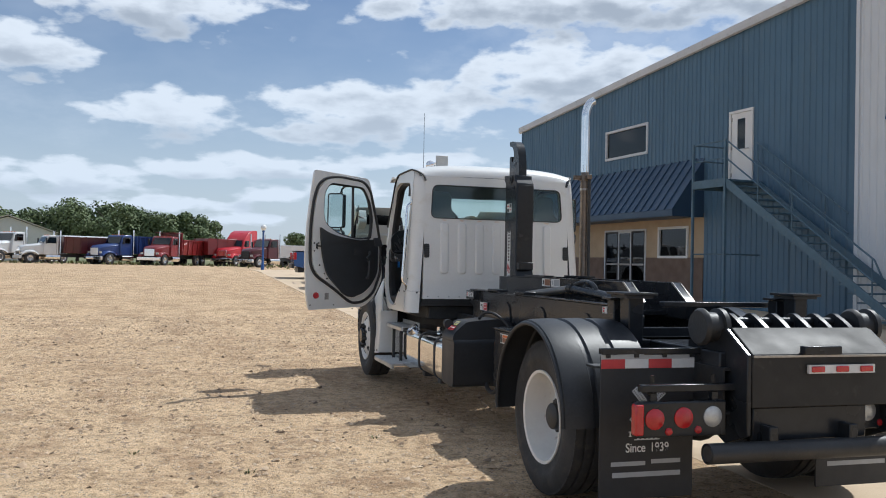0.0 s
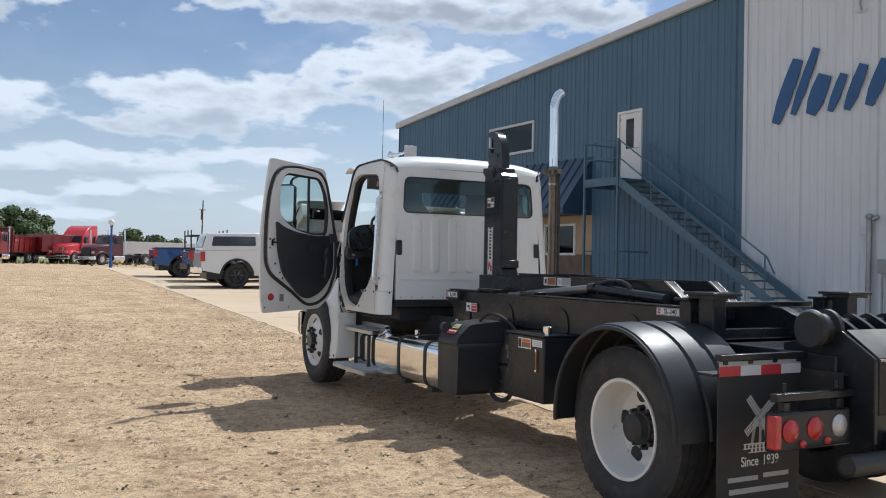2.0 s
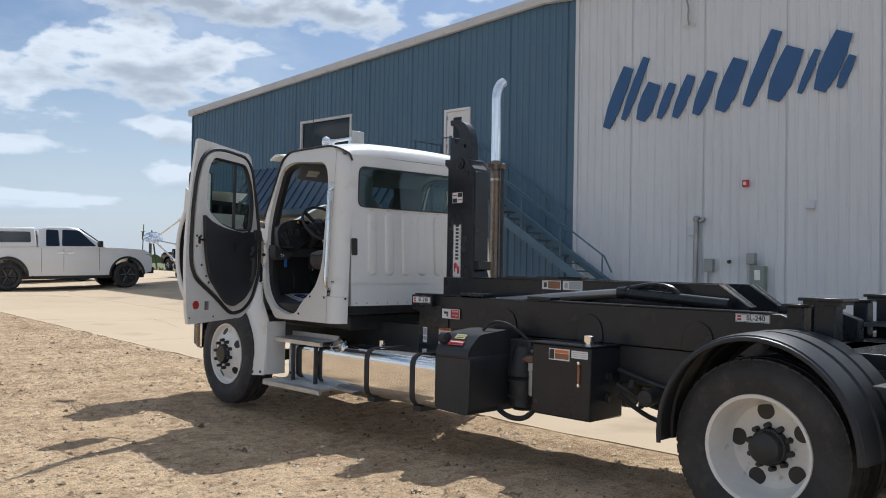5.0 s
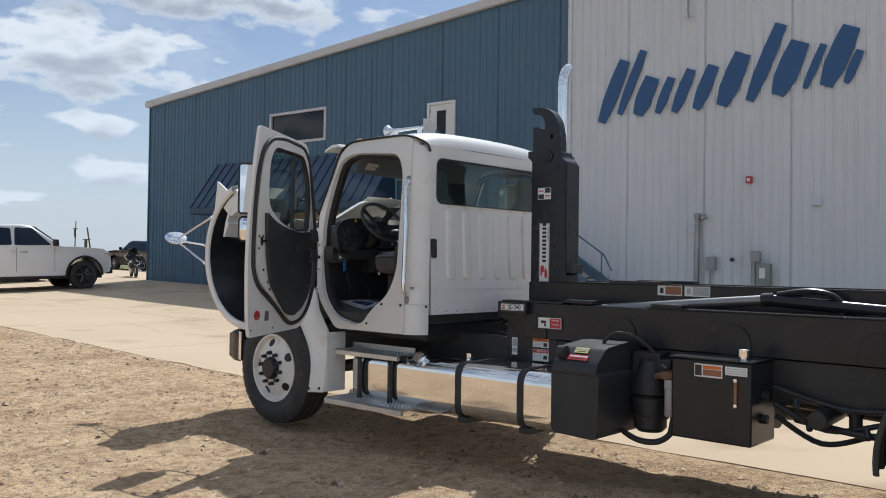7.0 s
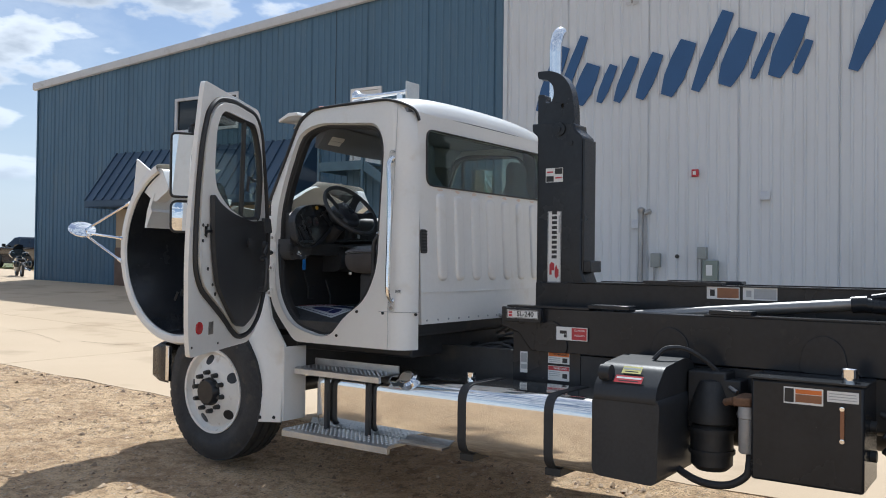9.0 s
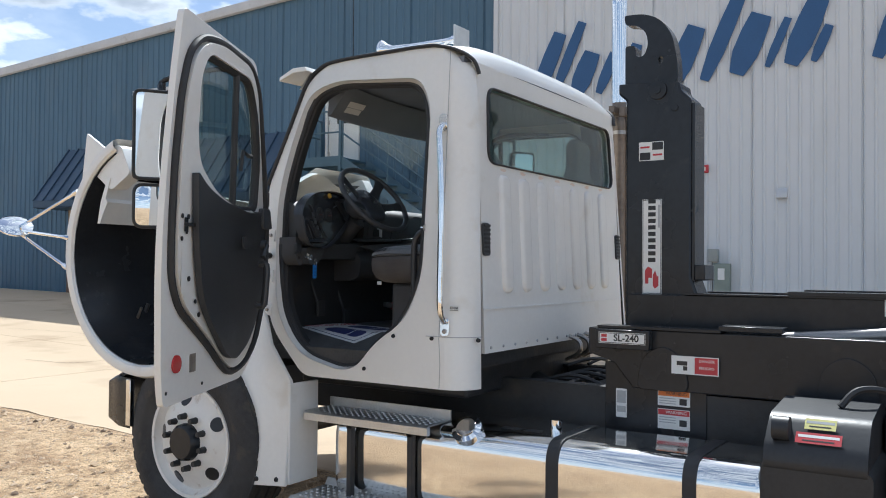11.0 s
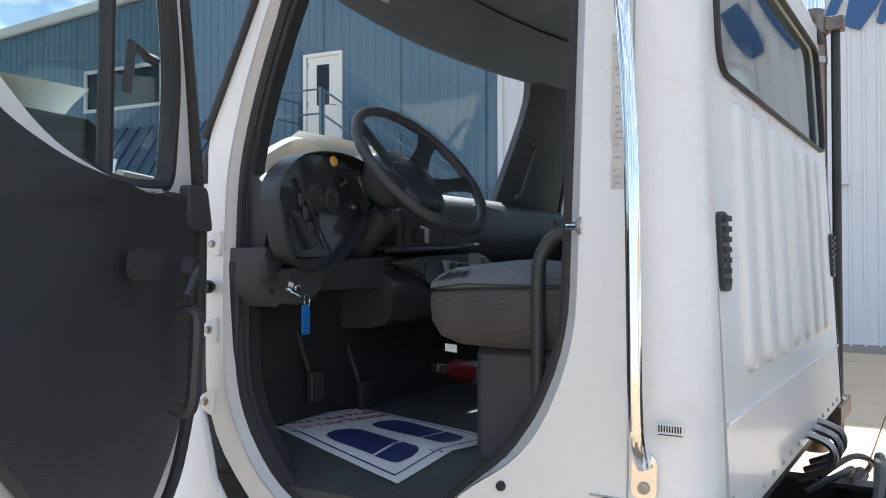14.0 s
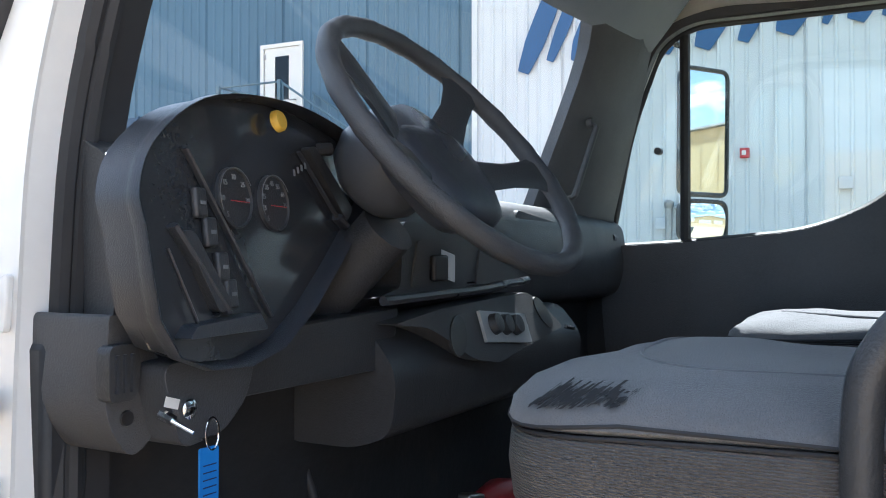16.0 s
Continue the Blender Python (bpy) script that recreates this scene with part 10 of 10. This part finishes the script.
def shed(m, w, d, eave, ridge, material, lab, roof_mat=ROOF, garage=False):
    t = thing("shed", m, lab, "shed", kind="")
    out = [(-w / 2, -0.5), (w / 2, -0.5), (w / 2, eave), (0, ridge), (-w / 2, eave)]
    bm = prism(B(), out, lambda u, v: (u, 0, v), (0, 0.2, 0))
    prism(bm, out, lambda u, v: (u, d, v), (0, -0.2, 0))
    box(bm, -w / 2, -w / 2 + 0.2, 0.2, d - 0.2, -0.5, eave)
    box(bm, w / 2 - 0.2, w / 2, 0.2, d - 0.2, -0.5, eave)
    part("wall", bm, material, t)
    bm = B()
    for s in (-1, 1):
        surf(bm, [[(0, -0.3, ridge + 0.08), (0, d + 0.3, ridge + 0.08)], [(s * (w / 2 + 0.3), -0.3, eave - 0.05), (s * (w / 2 + 0.3), d + 0.3, eave - 0.05)]])
        surf(bm, [[(0, -0.3, ridge + 0.20), (0, d + 0.3, ridge + 0.20)], [(s * (w / 2 + 0.3), -0.3, eave + 0.07), (s * (w / 2 + 0.3), d + 0.3, eave + 0.07)]])
        for yy in (-0.3, d + 0.3):
            surf(bm, [[(0, yy, ridge + 0.08), (0, yy, ridge + 0.20)], [(s * (w / 2 + 0.3), yy, eave - 0.05), (s * (w / 2 + 0.3), yy, eave + 0.07)]])
    part("roof", bm, roof_mat, t)
    n = int(w / 0.9)
    for k in range(n + 1):
        u = -w / 2 + w * k / n
        top_z = ridge - (ridge - eave) * abs(u) / (w / 2)
        part("batten", boxed(u - 0.03, u + 0.03, d, d + 0.03, 0, top_z - 0.05), material, t)
    if garage:
        part("garage_door", boxed(-w * 0.38, w * 0.02, d + 0.02, d + 0.08, 0, eave * 0.62), DOOR_WHITE, t, bevel=0.01)
        part("garage_door", boxed(w * 0.12, w * 0.42, d + 0.02, d + 0.08, 0, eave * 0.62), DOOR_WHITE, t, bevel=0.01)
    return t


shed(far(-21.6, 86.0, 5), 9, 12, 3.0, 4.6, SHED, "white gabled metal shed behind the trucks", mat("tan_roof", (0.50, 0.46, 0.38), 0.6, 0, 0.06, 8, 0.5))
shed(pose(14.0, -62.0, 0.0), 26, 16, 6.0, 8.6, mat("tan_steel", (0.58, 0.46, 0.27), 0.5, 0, 0.05, 8, 0.5), "tan ribbed metal shed with white garage doors", ROOF, garage=True)

# ---- trees and the far edge ----
LEAF = mat("leaf_green", (0.13, 0.168, 0.072), 0.8, 0, 0.18, 2.2, 0.35, second=(0.096, 0.130, 0.055))
BARK = mat("bark", (0.09, 0.07, 0.05), 0.9, 0, 0.2, 20, 2, 0.4, 20)


def tree(x, y, h, w, seed, lab="broad leafy green tree", group="trees behind the yard", n=6500, leaf=0.25):
    r = random.Random(seed)
    z0 = ground_z(x, y)
    t = thing("tree", pose(x, y, z0), lab, "tree", group)
    bm = B()
    sweep(bm, [(0, 0, -0.3), (0.05, 0.02, h * 0.2), (0.0, 0.1, h * 0.45), (0.1, 0.0, h * 0.7)], [0.03 * h, 0.024 * h, 0.016 * h, 0.006 * h], 8)
    for k in range(6):
        a = r.uniform(0, 6.28)
        sweep(bm, [(0, 0, h * 0.28 + 0.05 * k * h), (math.cos(a) * w * 0.22, math.sin(a) * w * 0.22, h * 0.45 + 0.05 * k * h), (math.cos(a) * w * 0.38, math.sin(a) * w * 0.38, h * 0.55 + 0.05 * k * h)], [0.012 * h, 0.008 * h, 0.003 * h], 6)
    part("trunk", bm, BARK, t)
    bm = B()
    blobs = []
    for k in range(22):
        a, q = r.uniform(0, 6.28), math.sqrt(r.random())
        zz = r.uniform(0.22, 0.9)
        wid = math.sin(math.pi * min(1, zz * 0.92 + 0.06)) ** 0.6
        blobs.append((math.cos(a) * q * w * 0.38 * wid, math.sin(a) * q * w * 0.38 * wid, h * zz, r.uniform(0.13, 0.24) * w))
    for k in range(n):
        bx_, by_, bz_, br = blobs[k % 22]
        d = Vector((r.gauss(0, 1), r.gauss(0, 1), r.gauss(0, 1))).normalized() * br * r.random() ** 0.25
        c = Vector((bx_, by_, bz_)) + Vector((d.x, d.y, d.z * 0.8))
        if c.z < h * 0.06:
            continue
        nrm = (d.normalized() + Vector((r.gauss(0, 0.5), r.gauss(0, 0.5), r.gauss(0, 0.5) + 0.3))).normalized()
        _, aa, bb = axes_of(nrm)
        s = leaf * r.uniform(0.6, 1.3)
        bm.faces.new([bm.verts.new(c + aa * s * p + bb * s * q) for p, q in ((-0.5, -0.3), (0.1, -0.55), (0.55, 0.0), (0.1, 0.5), (-0.45, 0.3))])
    part("crown", bm, LEAF, t, smooth=0.1)
    return t


for k, (x, y, h, w) in enumerate(((-31, 100, 6.2, 8.5), (-25.5, 97, 5.8, 7.5), (-20.5, 98, 6.0, 7.5), (-16.2, 97, 7.2, 8), (-12.6, 98, 7.7, 8.5), (-9.6, 99, 7.0, 7.5), (-6.4, 97, 5.9, 6.5), (-4.0, 98, 6.2, 6.5), (-2.0, 98, 6.0, 5.5), (-38, 102, 7.0, 9.5), (-46, 104, 7.5, 10), (-18.4, 102, 6.0, 7), (-14.4, 102, 7.0, 8), (-8.0, 102, 6.0, 7), (-11.0, 103, 7.0, 8))):
    tree(x, y, h, w, 20 + k)
for k, (x, y, h, w) in enumerate(((21.6, 200.0, 7.4, 7.0), (26.8, 203, 6.0, 6.5), (32, 206, 5.6, 7), (38, 210, 4.6, 7))):
    tree(x, y, h, w, 50 + k, "far single green tree", "far trees", 1800, 0.5)
for k, (x, y, h, w) in enumerate(((14, -66, 10, 9), (20, -72, 12, 10), (-10, -84, 12, 10), (-18, -78, 10, 10), (9, -88, 13, 10))):
    tree(x, y, h, w, 70 + k, "tall leafy tree behind the tan shed", "trees behind the shed", 900, 0.6)
bm = B()
rw = random.Random(5)
for k in range(9000):
    a = radians(rw.uniform(-40, 75))
    dist = rw.uniform(420, 560)
    x, y = math.sin(a) * dist, math.cos(a) * dist
    z = ground_z(x, y) + abs(rw.gauss(0, 1)) * 3.2 * (0.35 + 0.65 * abs(noise.noise(Vector((a * 9, 0, 1)))) * 1.6)
    s = rw.uniform(1.0, 2.6)
    bm.faces.new([bm.verts.new(p) for p in ((x - s, y, z - s), (x + s * 0.6, y, z - s), (x + s, y, z + s * 0.2), (x, y, z + s * 0.8), (x - s * 0.8, y, z + s * 0.5))])
woods = part("far_woods", bm, LEAF, smooth=0.1)
tagged(woods, "low green tree line on the horizon", "woods", kind="stuff")
bm = B()
for k in range(2600):
    x, y = rw.uniform(-60, 40), rw.uniform(62.0, 78)
    if k % 4 == 0:
        x, y = rw.uniform(0, 60), rw.uniform(50, 110)
    z = ground_z(x, y)
    s = rw.uniform(0.05, 0.14)
    a = rw.uniform(0, 3.14)
    dx, dy = math.cos(a) * s, math.sin(a) * s
    bm.faces.new([bm.verts.new(p) for p in ((x - dx, y - dy, z - 0.02), (x + dx, y + dy, z - 0.02), (x + dx * 0.4, y + dy * 0.4, z + s * 2.2))])
grass = part("grass_strip", bm, GRASS, smooth=0.1)
tagged(grass, "strip of dry grass at the yard's far edge", "grass", kind="stuff")
field_bm = B()
surf(field_bm, [[(x, y, ground_z(x, y) + 0.03) for x in (-900, -200, -60, 0, 60, 300, 1200)] for y in (76, 130, 400, 1500)])
field = part("field", field_bm, GRASS)
tagged(field, "green grass field beyond the yard", "field", kind="structure")

# utility poles
for x, y, top, tilt in ((23.3, 130.0, 11.1, 0.15), (45.1, 100.0, 5.6, -0.9), (70.0, 160.0, 9.0, 0.2)):
    h = top - ground_z(x, y)
    t = thing("utility_pole", pose(x, y, ground_z(x, y)), "brown wooden utility pole", "utility pole", "utility poles")
    part("post", rod(B(), (0, 0, -0.2), (tilt, 0, h), 0.13, 0.09, 8), WOOD_POLE, t)
    if h > 5:
        part("crossarm", boxed(tilt - 0.55, tilt + 0.45, -0.05, 0.05, h - 1.6, h - 1.5), WOOD_POLE, t)
        part("insulator_rack", boxed(tilt - 0.32, tilt + 0.05, -0.04, 0.04, h - 3.2, h - 1.6), WOOD_POLE, t)
